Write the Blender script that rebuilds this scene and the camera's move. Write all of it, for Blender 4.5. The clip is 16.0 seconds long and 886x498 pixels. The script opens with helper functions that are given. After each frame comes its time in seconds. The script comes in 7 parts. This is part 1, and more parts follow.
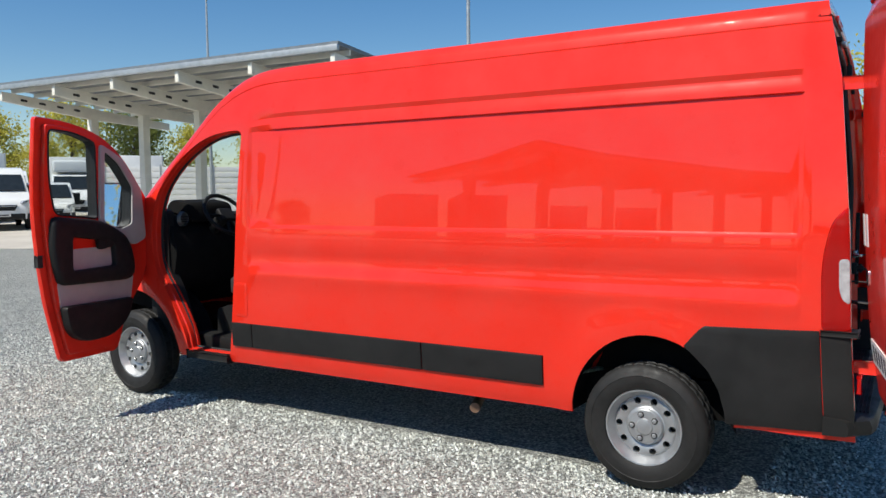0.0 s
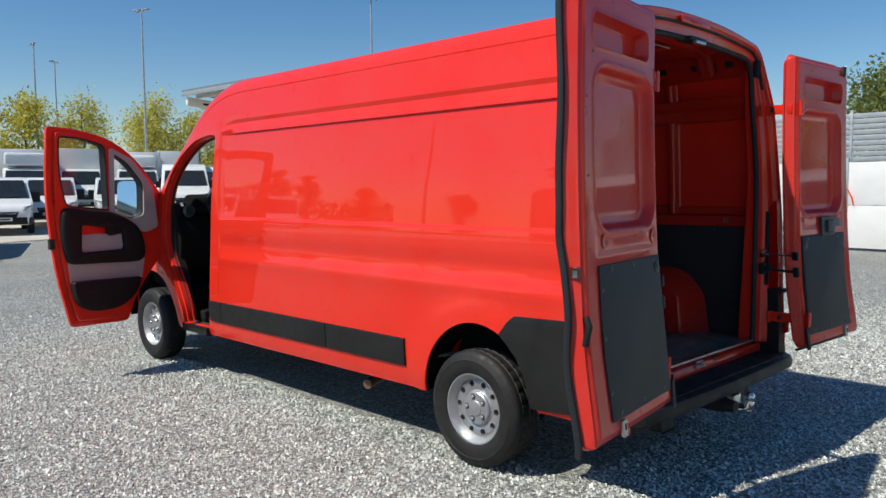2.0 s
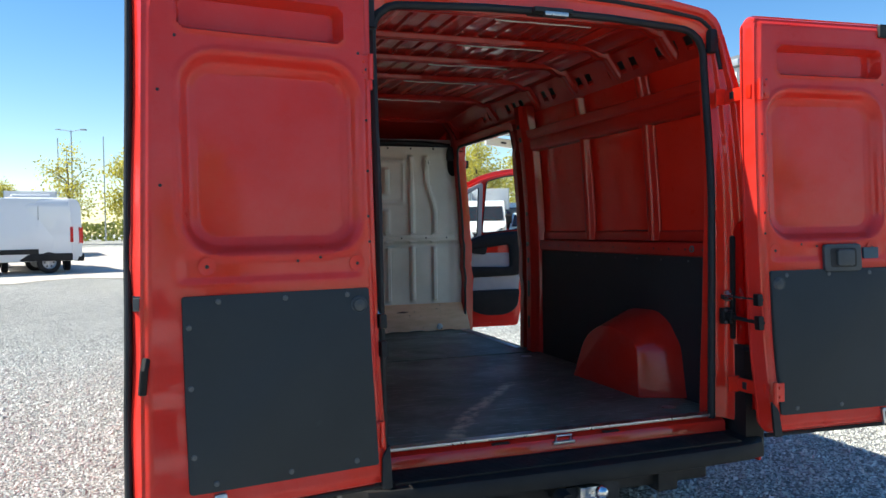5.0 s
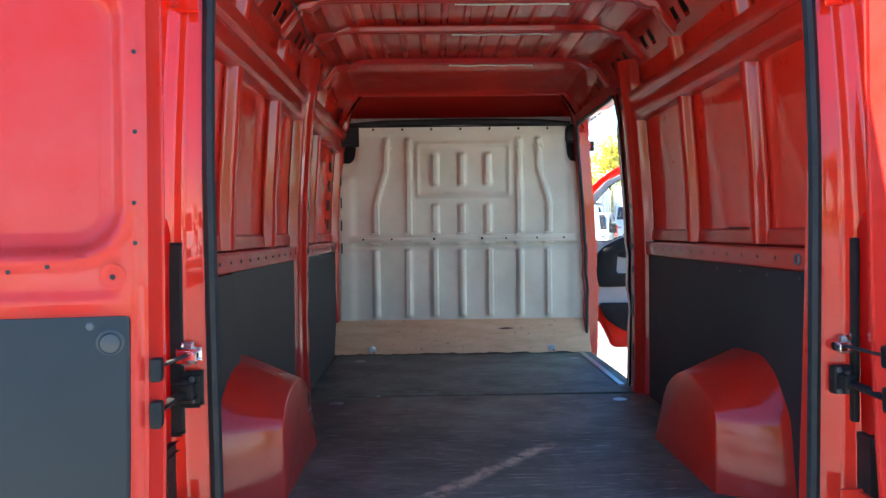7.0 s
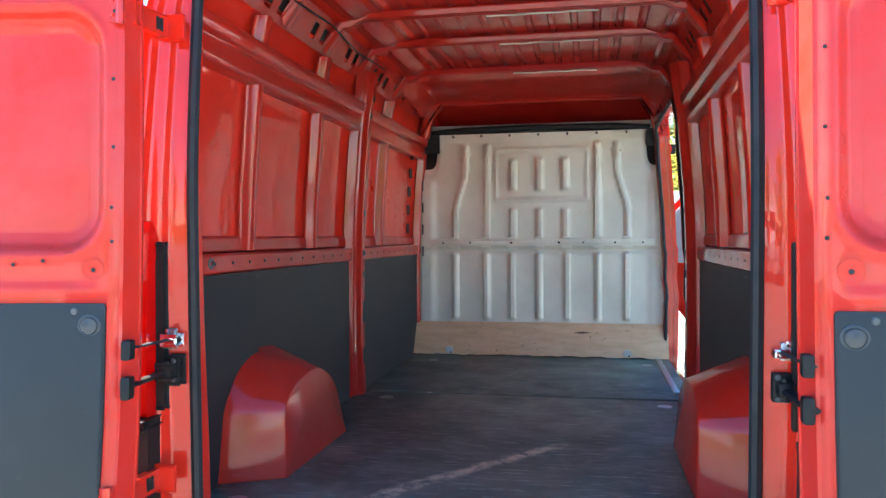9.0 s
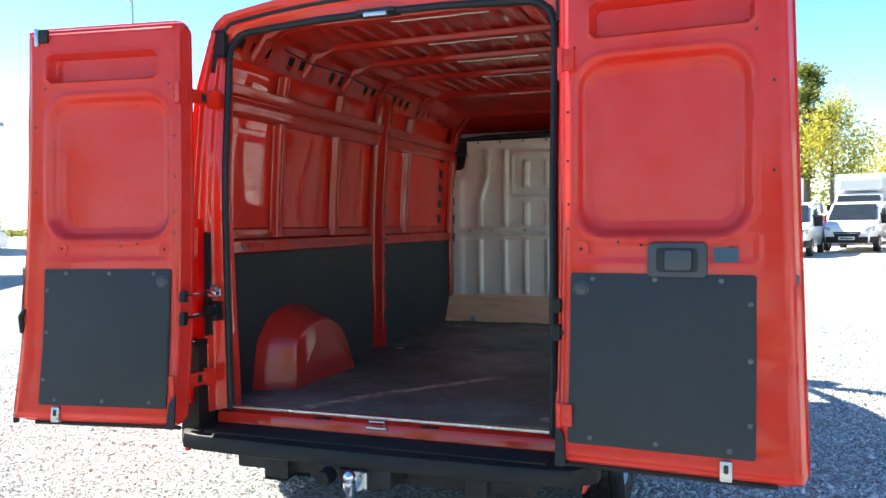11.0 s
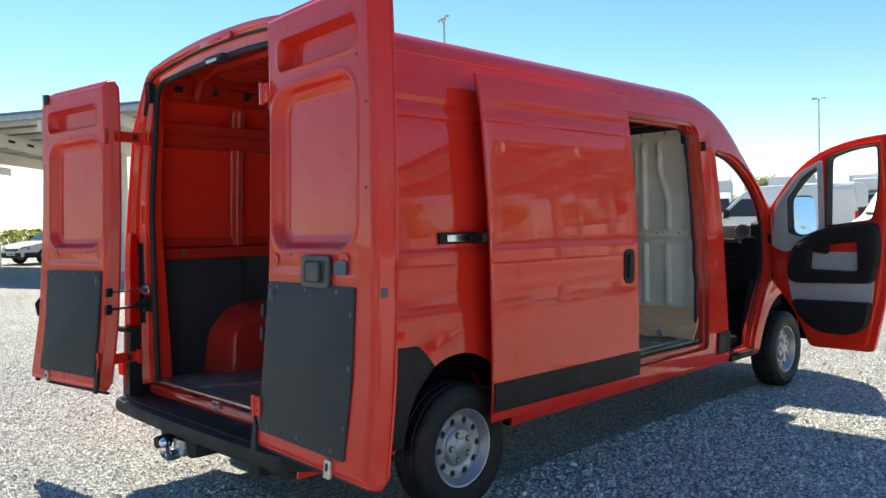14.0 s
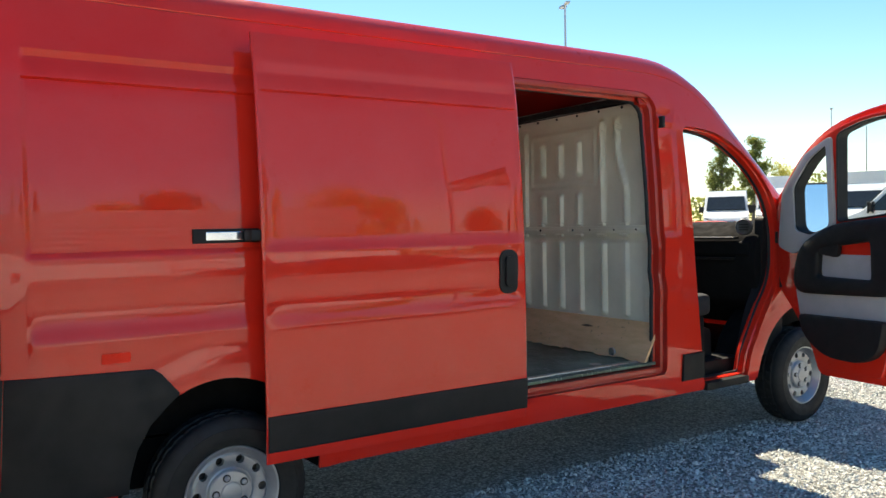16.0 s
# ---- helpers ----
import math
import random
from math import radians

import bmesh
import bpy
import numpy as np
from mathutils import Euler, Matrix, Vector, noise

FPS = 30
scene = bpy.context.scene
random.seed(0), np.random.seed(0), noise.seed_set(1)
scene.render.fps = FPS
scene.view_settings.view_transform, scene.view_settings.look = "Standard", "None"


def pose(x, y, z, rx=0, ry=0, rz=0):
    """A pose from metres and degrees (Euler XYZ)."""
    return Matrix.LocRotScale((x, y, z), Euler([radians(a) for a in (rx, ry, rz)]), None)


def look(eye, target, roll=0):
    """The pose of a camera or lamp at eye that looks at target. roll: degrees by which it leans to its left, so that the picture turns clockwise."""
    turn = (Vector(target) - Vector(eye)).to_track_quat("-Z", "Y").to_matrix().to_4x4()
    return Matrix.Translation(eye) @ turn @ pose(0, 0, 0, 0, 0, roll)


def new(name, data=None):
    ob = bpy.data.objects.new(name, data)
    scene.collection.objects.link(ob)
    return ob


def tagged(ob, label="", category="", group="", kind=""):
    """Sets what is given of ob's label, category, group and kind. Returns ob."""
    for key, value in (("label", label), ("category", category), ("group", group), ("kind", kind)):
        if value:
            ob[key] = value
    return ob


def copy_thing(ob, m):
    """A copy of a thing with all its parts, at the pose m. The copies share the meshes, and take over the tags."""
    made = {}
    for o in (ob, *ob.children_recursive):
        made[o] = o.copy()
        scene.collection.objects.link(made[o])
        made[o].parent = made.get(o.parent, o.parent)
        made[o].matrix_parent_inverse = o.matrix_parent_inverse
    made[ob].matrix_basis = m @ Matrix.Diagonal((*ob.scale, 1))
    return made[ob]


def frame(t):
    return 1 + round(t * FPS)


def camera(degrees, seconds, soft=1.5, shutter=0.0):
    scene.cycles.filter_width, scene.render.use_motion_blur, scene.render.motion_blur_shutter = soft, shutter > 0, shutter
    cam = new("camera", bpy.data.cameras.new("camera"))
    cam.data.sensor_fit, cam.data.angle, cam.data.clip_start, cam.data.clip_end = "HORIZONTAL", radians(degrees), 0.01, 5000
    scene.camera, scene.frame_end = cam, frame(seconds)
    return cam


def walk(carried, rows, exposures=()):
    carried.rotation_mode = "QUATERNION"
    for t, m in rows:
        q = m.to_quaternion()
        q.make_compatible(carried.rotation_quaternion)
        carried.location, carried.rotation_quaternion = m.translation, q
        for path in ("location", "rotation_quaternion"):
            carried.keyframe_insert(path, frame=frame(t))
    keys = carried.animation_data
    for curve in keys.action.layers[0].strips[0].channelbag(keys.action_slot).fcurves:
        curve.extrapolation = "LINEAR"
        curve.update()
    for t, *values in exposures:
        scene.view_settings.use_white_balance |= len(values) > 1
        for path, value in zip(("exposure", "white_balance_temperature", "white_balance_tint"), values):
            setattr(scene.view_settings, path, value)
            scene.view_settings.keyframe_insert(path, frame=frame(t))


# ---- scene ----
cam = camera(59.8, 16.0)

PATH = [
    (0, (-4.828, -0.126, 1.549), (-3.12, 0.906, 1.406), -0.6),
    (0.5, (-4.766, -0.595, 1.552), (-3.133, 0.552, 1.417), -0.5),
    (1, (-4.556, -1.031, 1.54), (-3.034, 0.259, 1.399), -0.6),
    (1.5, (-4.317, -1.461, 1.538), (-2.84, -0.121, 1.392), -0.6),
    (2, (-4.041, -1.845, 1.548), (-2.632, -0.433, 1.395), -0.4),
    (2.5, (-3.715, -2.166, 1.554), (-2.422, -0.648, 1.397), -0.5),
    (3, (-3.34, -2.484, 1.536), (-2.151, -0.882, 1.385), -0.5),
    (3.2, (-3.183, -2.564, 1.539), (-2.041, -0.927, 1.405), -0.4),
    (3.5, (-2.932, -2.683, 1.534), (-1.863, -0.998, 1.405), -0.43),
    (3.8, (-2.66, -2.766, 1.52), (-1.665, -1.035, 1.404), -0.5),
    (4.1, (-2.374, -2.81, 1.502), (-1.456, -1.036, 1.402), -0.6),
    (4.4, (-2.084, -2.817, 1.481), (-1.248, -1.002, 1.401), -0.7),
    (4.7, (-1.797, -2.787, 1.463), (-1.049, -0.933, 1.399), -0.8),
    (5.0, (-1.523, -2.718, 1.449), (-0.869, -0.828, 1.398), -0.87),
    (5.3, (-1.27, -2.611, 1.444), (-0.72, -0.689, 1.398), -0.9),
    (5.5, (-1.096, -2.512, 1.45), (-0.623, -0.569, 1.406), -0.9),
    (6, (-0.781, -2.263, 1.447), (-0.506, -0.283, 1.403), -0.9),
    (6.5, (-0.479, -2.008, 1.438), (-0.346, -0.013, 1.393), -0.8),
    (7, (-0.209, -1.785, 1.427), (-0.183, 0.215, 1.382), -0.7),
    (7.5, (-0.043, -1.602, 1.417), (-0.128, 0.396, 1.373), -0.7),
    (8, (0.106, -1.571, 1.419), (-0.072, 0.421, 1.38), -0.5),
    (8.5, (0.243, -1.66, 1.422), (-0.028, 0.321, 1.389), -0.4),
    (9, (0.363, -1.879, 1.415), (-0.014, 0.085, 1.386), -0.3),
    (9.5, (0.52, -2.105, 1.427), (0.085, -0.154, 1.39), -0.4),
    (10, (0.765, -2.377, 1.423), (0.274, -0.439, 1.363), -0.4),
    (10.2, (0.875, -2.483, 1.419), (0.356, -0.553, 1.355), -0.5),
    (10.5, (1.058, -2.639, 1.421), (0.488, -0.723, 1.357), -0.53),
    (10.8, (1.267, -2.781, 1.425), (0.632, -0.885, 1.362), -0.6),
    (11.1, (1.498, -2.9, 1.431), (0.789, -1.031, 1.369), -0.7),
    (11.4, (1.746, -2.986, 1.438), (0.96, -1.149, 1.376), -0.8),
    (11.7, (2.008, -3.029, 1.444), (1.143, -1.227, 1.383), -0.9),
    (12.0, (2.279, -3.019, 1.448), (1.338, -1.255, 1.388), -0.97),
    (12.3, (2.554, -2.946, 1.45), (1.545, -1.22, 1.39), -1.0),
    (12.5, (2.76, -2.877, 1.442), (1.704, -1.18, 1.384), -1.0),
    (13, (3.124, -2.611, 1.435), (1.91, -1.022, 1.38), -1.1),
    (13.5, (3.444, -2.192, 1.439), (2.092, -0.719, 1.387), -1.3),
    (14, (3.696, -1.754, 1.45), (2.262, -0.361, 1.397), -1.3),
    (14.5, (3.827, -1.343, 1.427), (2.337, -0.01, 1.371), -1.3),
    (15, (3.953, -0.873, 1.415), (2.41, 0.399, 1.357), -1.3),
    (15.5, (4.038, -0.411, 1.423), (2.432, 0.78, 1.365), -1.3),
    (16, (4.096, 0.049, 1.42), (2.416, 1.134, 1.362), -1.2),
]
EXPOSURES = [(0, 0.4, 6600, 10), (3.2, 0.25, 6600, 10), (5.5, 1.5, 6700, 10), (6.2, 1.80, 6700, 10), (6.6, 2.1, 6700, 10), (7, 2.8, 6800, 10), (9, 3.1, 6800, 10), (10.2, 2.9, 6800, 10), (11.3, 1.85, 7000, 10), (12.5, 1.6, 7300, 10), (14.5, 1.3, 7400, 10), (16, 1.5, 7800, 10)]
walk(cam, [(t, look(e, g, r)) for t, e, g, r in PATH], EXPOSURES)

# ---- sky and sun ----
SUN_WAY = Vector((-0.715, 0.23, 1.0)).normalized()
world = bpy.data.worlds.new("sky")
scene.world = world
world.use_nodes = True
wn = world.node_tree
sky = wn.nodes.new("ShaderNodeTexSky")
sky.sky_type, sky.sun_disc = "NISHITA", False
sky.sun_elevation = math.asin(SUN_WAY.z)
sky.sun_rotation = math.atan2(SUN_WAY.x, SUN_WAY.y)
sky.air_density, sky.dust_density, sky.ozone_density = 1.0, 0.15, 2.0
deep = wn.nodes.new("ShaderNodeHueSaturation")
deep.inputs["Hue"].default_value = 0.502
deep.inputs["Saturation"].default_value = 1.35
wn.links.new(sky.outputs[0], deep.inputs["Color"])
wn.links.new(deep.outputs[0], wn.nodes["Background"].inputs[0])
wn.nodes["Background"].inputs[1].default_value = 0.085
sun = new("sun", bpy.data.lights.new("sun", "SUN"))
sun.data.energy, sun.data.angle, sun.data.color = 4.2, radians(0.53), (1.0, 0.97, 0.88)
sun.matrix_world = look(SUN_WAY * 30, (0, 0, 0))

# ---- materials ----
class Nodes:
    """A small hand for wiring a material."""

    def __init__(self, name):
        self.mat = bpy.data.materials.new(name)
        self.mat.use_nodes = True
        self.tree = self.mat.node_tree
        self.bsdf = self.tree.nodes["Principled BSDF"]
        self.coord = self.tree.nodes.new("ShaderNodeTexCoord").outputs["Object"]

    def node(self, kind, **props):
        n = self.tree.nodes.new(kind)
        for k, v in props.items():
            n.inputs[k].default_value = v
        return n

    def link(self, a, b):
        self.tree.links.new(a, b)

    def noise(self, scale, detail=4.0, rough=0.6, coord=None):
        n = self.node("ShaderNodeTexNoise", Scale=scale, Detail=detail, Roughness=rough)
        self.link(coord or self.coord, n.inputs["Vector"])
        return n.outputs["Fac"]

    def ramp(self, fac, stops):
        n = self.tree.nodes.new("ShaderNodeValToRGB")
        els = n.color_ramp.elements
        while len(els) < len(stops):
            els.new(0.5)
        for el, (pos, col) in zip(els, stops):
            el.position = pos
            el.color = (*col, 1) if len(col) == 3 else col
        self.link(fac, n.inputs[0])
        return n.outputs[0]

    def mix(self, fac, a, b, blend="MIX"):
        n = self.tree.nodes.new("ShaderNodeMix")
        n.data_type, n.blend_type = "RGBA", blend
        for sock, v in ((n.inputs[0], fac), (n.inputs[6], a), (n.inputs[7], b)):
            if isinstance(v, (int, float)):
                sock.default_value = v
            elif isinstance(v, tuple):
                sock.default_value = (*v, 1)
            else:
                self.link(v, sock)
        return n.outputs[2]

    def bump(self, height, strength=0.2, distance=0.01):
        n = self.node("ShaderNodeBump", Strength=strength, Distance=distance)
        self.link(height, n.inputs["Height"])
        self.link(n.outputs[0], self.bsdf.inputs["Normal"])

    def put(self, **props):
        for k, v in props.items():
            s = self.bsdf.inputs[k.replace("_", " ")]
            if hasattr(v, "is_output"):
                self.link(v, s)
            else:
                s.default_value = (*v, 1) if isinstance(v, tuple) else v
        return self


def grey3(v):
    return (v, v, v)


def surface(name, colour, rough=0.5, metal=0.0, vary=0.12, scale=6.0, grain=120.0, bump=0.06, dist=0.002, coat=0.0, spread=0.12, spec=0.5):
    """A plain painted, plastic or metal surface with two scales of variation."""
    m = Nodes(name)
    big, fine = m.noise(scale), m.noise(grain, 3.0)
    dark = tuple(c * (1 - vary) for c in colour)
    light = tuple(min(1, c * (1 + vary)) for c in colour)
    col = m.ramp(big, [(0.3, dark), (0.7, light)])
    m.put(Base_Color=col, Metallic=metal, Specular_IOR_Level=spec, Roughness=m.ramp(m.noise(scale * 2.3), [(0.3, grey3(max(0.02, rough - spread))), (0.7, grey3(min(1, rough + spread)))]))
    if coat:
        m.put(Coat_Weight=coat, Coat_Roughness=0.04)
    if bump:
        m.bump(fine, bump, dist)
    return m.mat


def car_paint(name, colour, rough=0.32, wave=0.05, dust_sheen=0.03, gloss=0.02, film_colour=(0.42, 0.36, 0.31), coat=0.95):
    """Clear-coated paint with a faint orange peel, dents and a dusty film."""
    m = Nodes(name)
    film = m.ramp(m.noise(2.2, 6.0, 0.7), [(0.35, (0, 0, 0)), (0.8, grey3(dust_sheen))])
    col = m.mix(film, tuple(colour), film_colour)
    m.put(Base_Color=col, Roughness=m.ramp(m.noise(9), [(0.3, grey3(rough - 0.06)), (0.75, grey3(rough + 0.1))]), Coat_Weight=coat, Specular_IOR_Level=0.05,
          Coat_Roughness=m.ramp(m.noise(4.5, 5.0), [(0.3, grey3(gloss * 0.4)), (0.8, grey3(gloss * 1.7))]))
    peel, dent = m.noise(260, 2.0), m.noise(3.0, 2.0)
    add = m.tree.nodes.new("ShaderNodeMath")
    add.operation = "MULTIPLY_ADD"
    m.link(peel, add.inputs[0])
    add.inputs[1].default_value = 0.006
    m.link(dent, add.inputs[2])
    m.bump(add.outputs[0], wave, 0.02)
    return m.mat


def glass(name, tint=(0.75, 0.85, 0.82), rough=0.0):
    """A thin pane: clear with a glossy face."""
    m = Nodes(name)
    out = m.tree.nodes["Material Output"]
    clear = m.tree.nodes.new("ShaderNodeBsdfTransparent")
    clear.inputs[0].default_value = (*tint, 1)
    gloss = m.tree.nodes.new("ShaderNodeBsdfGlossy")
    gloss.inputs["Roughness"].default_value = max(0.01, rough)
    fres = m.tree.nodes.new("ShaderNodeMath")
    fres.operation = "MULTIPLY_ADD"
    facing = m.tree.nodes.new("ShaderNodeLayerWeight")
    facing.inputs[0].default_value = 0.25
    m.link(facing.outputs["Facing"], fres.inputs[0])
    fres.inputs[1].default_value, fres.inputs[2].default_value = 0.30, 0.03
    mix = m.tree.nodes.new("ShaderNodeMixShader")
    m.link(fres.outputs[0], mix.inputs[0])
    m.link(clear.outputs[0], mix.inputs[1])
    m.link(gloss.outputs[0], mix.inputs[2])
    m.link(mix.outputs[0], out.inputs[0])
    return m.mat


RED = car_paint("red_paint", (0.74, 0.024, 0.010), wave=0.012, dust_sheen=0.05, gloss=0.010)
# The dusty film here also carries the sky's pinkish sheen in its colour.
RED_DOOR = car_paint("red_paint_on_doors", (0.68, 0.022, 0.010), wave=0.02, dust_sheen=0.10, gloss=0.05, film_colour=(0.46, 0.40, 0.44), coat=0.6)
# Same paint as RED; the load space's shade is put into a darker base.
RED_IN_SHADE = car_paint("red_paint_inside", (0.47, 0.016, 0.008), rough=0.36, wave=0.05, dust_sheen=0.06, gloss=0.075)
RED_SCUFF = car_paint("scuffed_red_paint", (0.50, 0.018, 0.009), rough=0.4, wave=0.14, dust_sheen=0.10, gloss=0.11, coat=0.8)
PLASTIC = surface("black_plastic", (0.014, 0.014, 0.014), 0.55, spec=0.25, vary=0.25, scale=4, grain=500, bump=0.25, dist=0.001)
TRIM_DARK = surface("dark_door_trim", (0.012, 0.012, 0.012), 0.6, spec=0.25, vary=0.2, grain=700, bump=0.2, dist=0.001)
DASH = surface("matt_dashboard", (0.010, 0.010, 0.010), 0.85, vary=0.2, grain=700, bump=0.2, dist=0.001, spec=0.06)
TRIM_GREY = surface("grey_door_trim", (0.42, 0.41, 0.40), 0.7, vary=0.08, grain=600, bump=0.2, dist=0.001)
WELL = surface("dirty_black_liner", (0.007, 0.007, 0.007), 0.95, spec=0.08, vary=0.4, scale=9, bump=0.2)
RUBBER = surface("rubber_seal", (0.014, 0.016, 0.018), 0.6, spec=0.35, vary=0.2, grain=300)
TYRE = surface("tyre_rubber", (0.014, 0.0135, 0.013), 0.62, spec=0.35, vary=0.35, scale=9, grain=160, bump=0.3)
STEEL = surface("galvanised_steel", (0.55, 0.56, 0.57), 0.35, metal=1.0, vary=0.15, scale=20)
SCREW = surface("dull_screw", (0.10, 0.105, 0.105), 0.5, metal=0.3, bump=0)
CHROME = surface("bright_steel", (0.75, 0.75, 0.76), 0.18, metal=1.0, vary=0.06, spread=0.06)
RIM = surface("silver_wheel_paint", (0.40, 0.41, 0.42), 0.42, metal=0.7, vary=0.10, scale=12, bump=0.03)
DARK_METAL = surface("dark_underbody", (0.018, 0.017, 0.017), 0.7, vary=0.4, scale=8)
WHITE_PAINT = car_paint("white_vehicle_paint", (0.74, 0.75, 0.75), wave=0.03)
WHITE_BOX = surface("white_box_panel", (0.72, 0.72, 0.70), 0.45, vary=0.05, scale=2)
SILVER_PAINT = car_paint("silver_vehicle_paint", (0.38, 0.39, 0.40), wave=0.03)
BLACK_PAINT = car_paint("black_vehicle_paint", (0.012, 0.013, 0.014), wave=0.03)
DARK_RED = car_paint("dark_red_vehicle_paint", (0.18, 0.012, 0.015), wave=0.03)
PANE = glass("clear_pane", (0.965, 0.985, 0.975))
DARK_GLASS = surface("dark_vehicle_glass", (0.02, 0.025, 0.028), 0.08, vary=0.2, bump=0, spread=0.03)
LAMP_CLEAR = surface("clear_headlamp", (0.38, 0.39, 0.41), 0.12, vary=0.25, scale=25, bump=0, coat=1.0, spread=0.05)
MARKER_RED = surface("bright_marker_lens", (0.92, 0.03, 0.012), 0.3, vary=0.1, bump=0, spec=0.15)
RUST = surface("rusty_pipe", (0.17, 0.10, 0.065), 0.7, metal=0.3, vary=0.4, scale=30)
BARS = surface("dark_print", (0.05, 0.05, 0.06), 0.6, bump=0)
MIRROR = surface("mirror_glass", (0.92, 0.93, 0.95), 0.02, metal=1.0, vary=0.01, bump=0, spread=0.0)
CREAM_STEEL = surface("cream_painted_steel", (0.74, 0.71, 0.62), 0.5, vary=0.08, scale=2)
ROOF_SHEET = surface("solar_roof_sheet", (0.16, 0.18, 0.2), 0.4, vary=0.2, scale=3)
GALV_POST = surface("galvanised_post", (0.42, 0.44, 0.45), 0.45, metal=0.6, vary=0.12, scale=5)
HANDLE = surface("grey_handle_plastic", (0.05, 0.056, 0.06), 0.5, vary=0.15, grain=500)
BLUE = surface("blue_sticker", (0.03, 0.07, 0.10), 0.4, bump=0)


def board_paint():
    m = Nodes("dark_lining_board")
    big = m.ramp(m.noise(1.6, 5), [(0.3, (0.018, 0.022, 0.0235)), (0.75, (0.028, 0.033, 0.035))])
    scuff = m.ramp(m.noise(14, 8, 0.75), [(0.62, (0, 0, 0)), (0.8, grey3(0.25))])
    m.put(Base_Color=m.mix(scuff, big, (0.08, 0.09, 0.09)), Roughness=0.6, Specular_IOR_Level=0.4)
    m.bump(m.noise(340, 3), 0.25, 0.001)
    return m.mat


def pale_streak(m):
    """A long pale streak across the load floor, in broken patches."""
    def math2(op, a, b):
        n = m.tree.nodes.new("ShaderNodeMath")
        n.operation = op
        for sock, v in zip(n.inputs, (a, b)):
            if hasattr(v, "is_output"):
                m.link(v, sock)
            else:
                sock.default_value = v
        return n.outputs[0]

    sep = m.tree.nodes.new("ShaderNodeSeparateXYZ")
    m.link(m.coord, sep.inputs[0])
    x, y = sep.outputs[0], sep.outputs[1]
    bow = math2("MULTIPLY", math2("SINE", math2("MULTIPLY", y, 3.2), 0.0), -0.06)
    wave = math2("MULTIPLY", math2("SUBTRACT", m.noise(9, 3), 0.5), 0.10)
    mid = math2("ADD", math2("ADD", math2("MULTIPLY", math2("SUBTRACT", y, 0.27), 0.62), -0.42), math2("ADD", bow, wave))
    off = math2("ABSOLUTE", math2("SUBTRACT", x, mid), 0.0)
    line = m.ramp(math2("DIVIDE", off, 0.055), [(0.3, (1, 1, 1)), (1.0, (0, 0, 0))])
    ends = m.ramp(math2("DIVIDE", y, 2.0), [(0.10, (0, 0, 0)), (0.15, (1, 1, 1)), (0.60, (1, 1, 1)), (0.65, (0, 0, 0))])
    # noise breaks the streak into patches
    worn = m.ramp(m.noise(16, 6, 0.7), [(0.40, (0, 0, 0)), (0.56, (0.9, 0.9, 0.9))])
    return m.mix(1.0, m.mix(1.0, line, ends, "MULTIPLY"), worn, "MULTIPLY")


def floor_paint():
    m = Nodes("worn_cargo_floor")
    base = m.ramp(m.noise(2.4, 8, 0.7), [(0.36, (0.052, 0.070, 0.050)), (0.64, (0.215, 0.280, 0.195))])
    st = m.node("ShaderNodeMapping")
    m.link(m.coord, st.inputs["Vector"])
    st.inputs["Scale"].default_value = (1.0, 3.5, 1.0)
    scratch = m.ramp(m.noise(11, 9, 0.8, st.outputs[0]), [(0.54, (0, 0, 0)), (0.68, grey3(0.75))])
    dirt = m.ramp(m.noise(30, 8, 0.8), [(0.6, (0, 0, 0)), (0.78, grey3(0.35))])
    turn = m.node("ShaderNodeMapping")
    m.link(m.coord, turn.inputs["Vector"])
    turn.inputs["Rotation"].default_value = (0, 0, 0.6)
    turn.inputs["Scale"].default_value = (1.0, 14.0, 1.0)
    fine = m.ramp(m.noise(7, 5, 0.6, turn.outputs[0]), [(0.60, (0, 0, 0)), (0.65, grey3(0.85))])
    worn = m.ramp(m.noise(1.3, 6, 0.7), [(0.4, (0, 0, 0)), (0.62, grey3(0.7))])
    base = m.mix(worn, base, (0.052, 0.070, 0.048))
    col = m.mix(fine, m.mix(scratch, base, (0.26, 0.27, 0.23)), (0.46, 0.48, 0.40))
    col = m.mix(pale_streak(m), col, (0.68, 0.58, 0.36))
    m.put(Base_Color=m.mix(dirt, col, (0.26, 0.25, 0.235)), Roughness=m.ramp(m.noise(3.5, 6), [(0.3, grey3(0.36)), (0.7, grey3(0.6))]))
    m.bump(m.noise(90, 8, 0.75), 0.35, 0.003)
    return m.mat


def plywood():
    m = Nodes("bare_plywood")
    st = m.node("ShaderNodeMapping")
    m.link(m.coord, st.inputs["Vector"])
    st.inputs["Scale"].default_value = (1.0, 1.0, 5.0)
    grain = m.noise(5, 8, 0.65, st.outputs[0])
    col = m.ramp(grain, [(0.3, (0.62, 0.37, 0.19)), (0.55, (0.74, 0.46, 0.25)), (0.75, (0.80, 0.53, 0.31))])
    stain = m.ramp(m.noise(38, 3, 0.5), [(0.66, (0, 0, 0)), (0.74, grey3(0.7))])
    m.put(Base_Color=m.mix(stain, col, (0.10, 0.07, 0.05)), Roughness=0.6)
    m.bump(grain, 0.2, 0.002)
    return m.mat


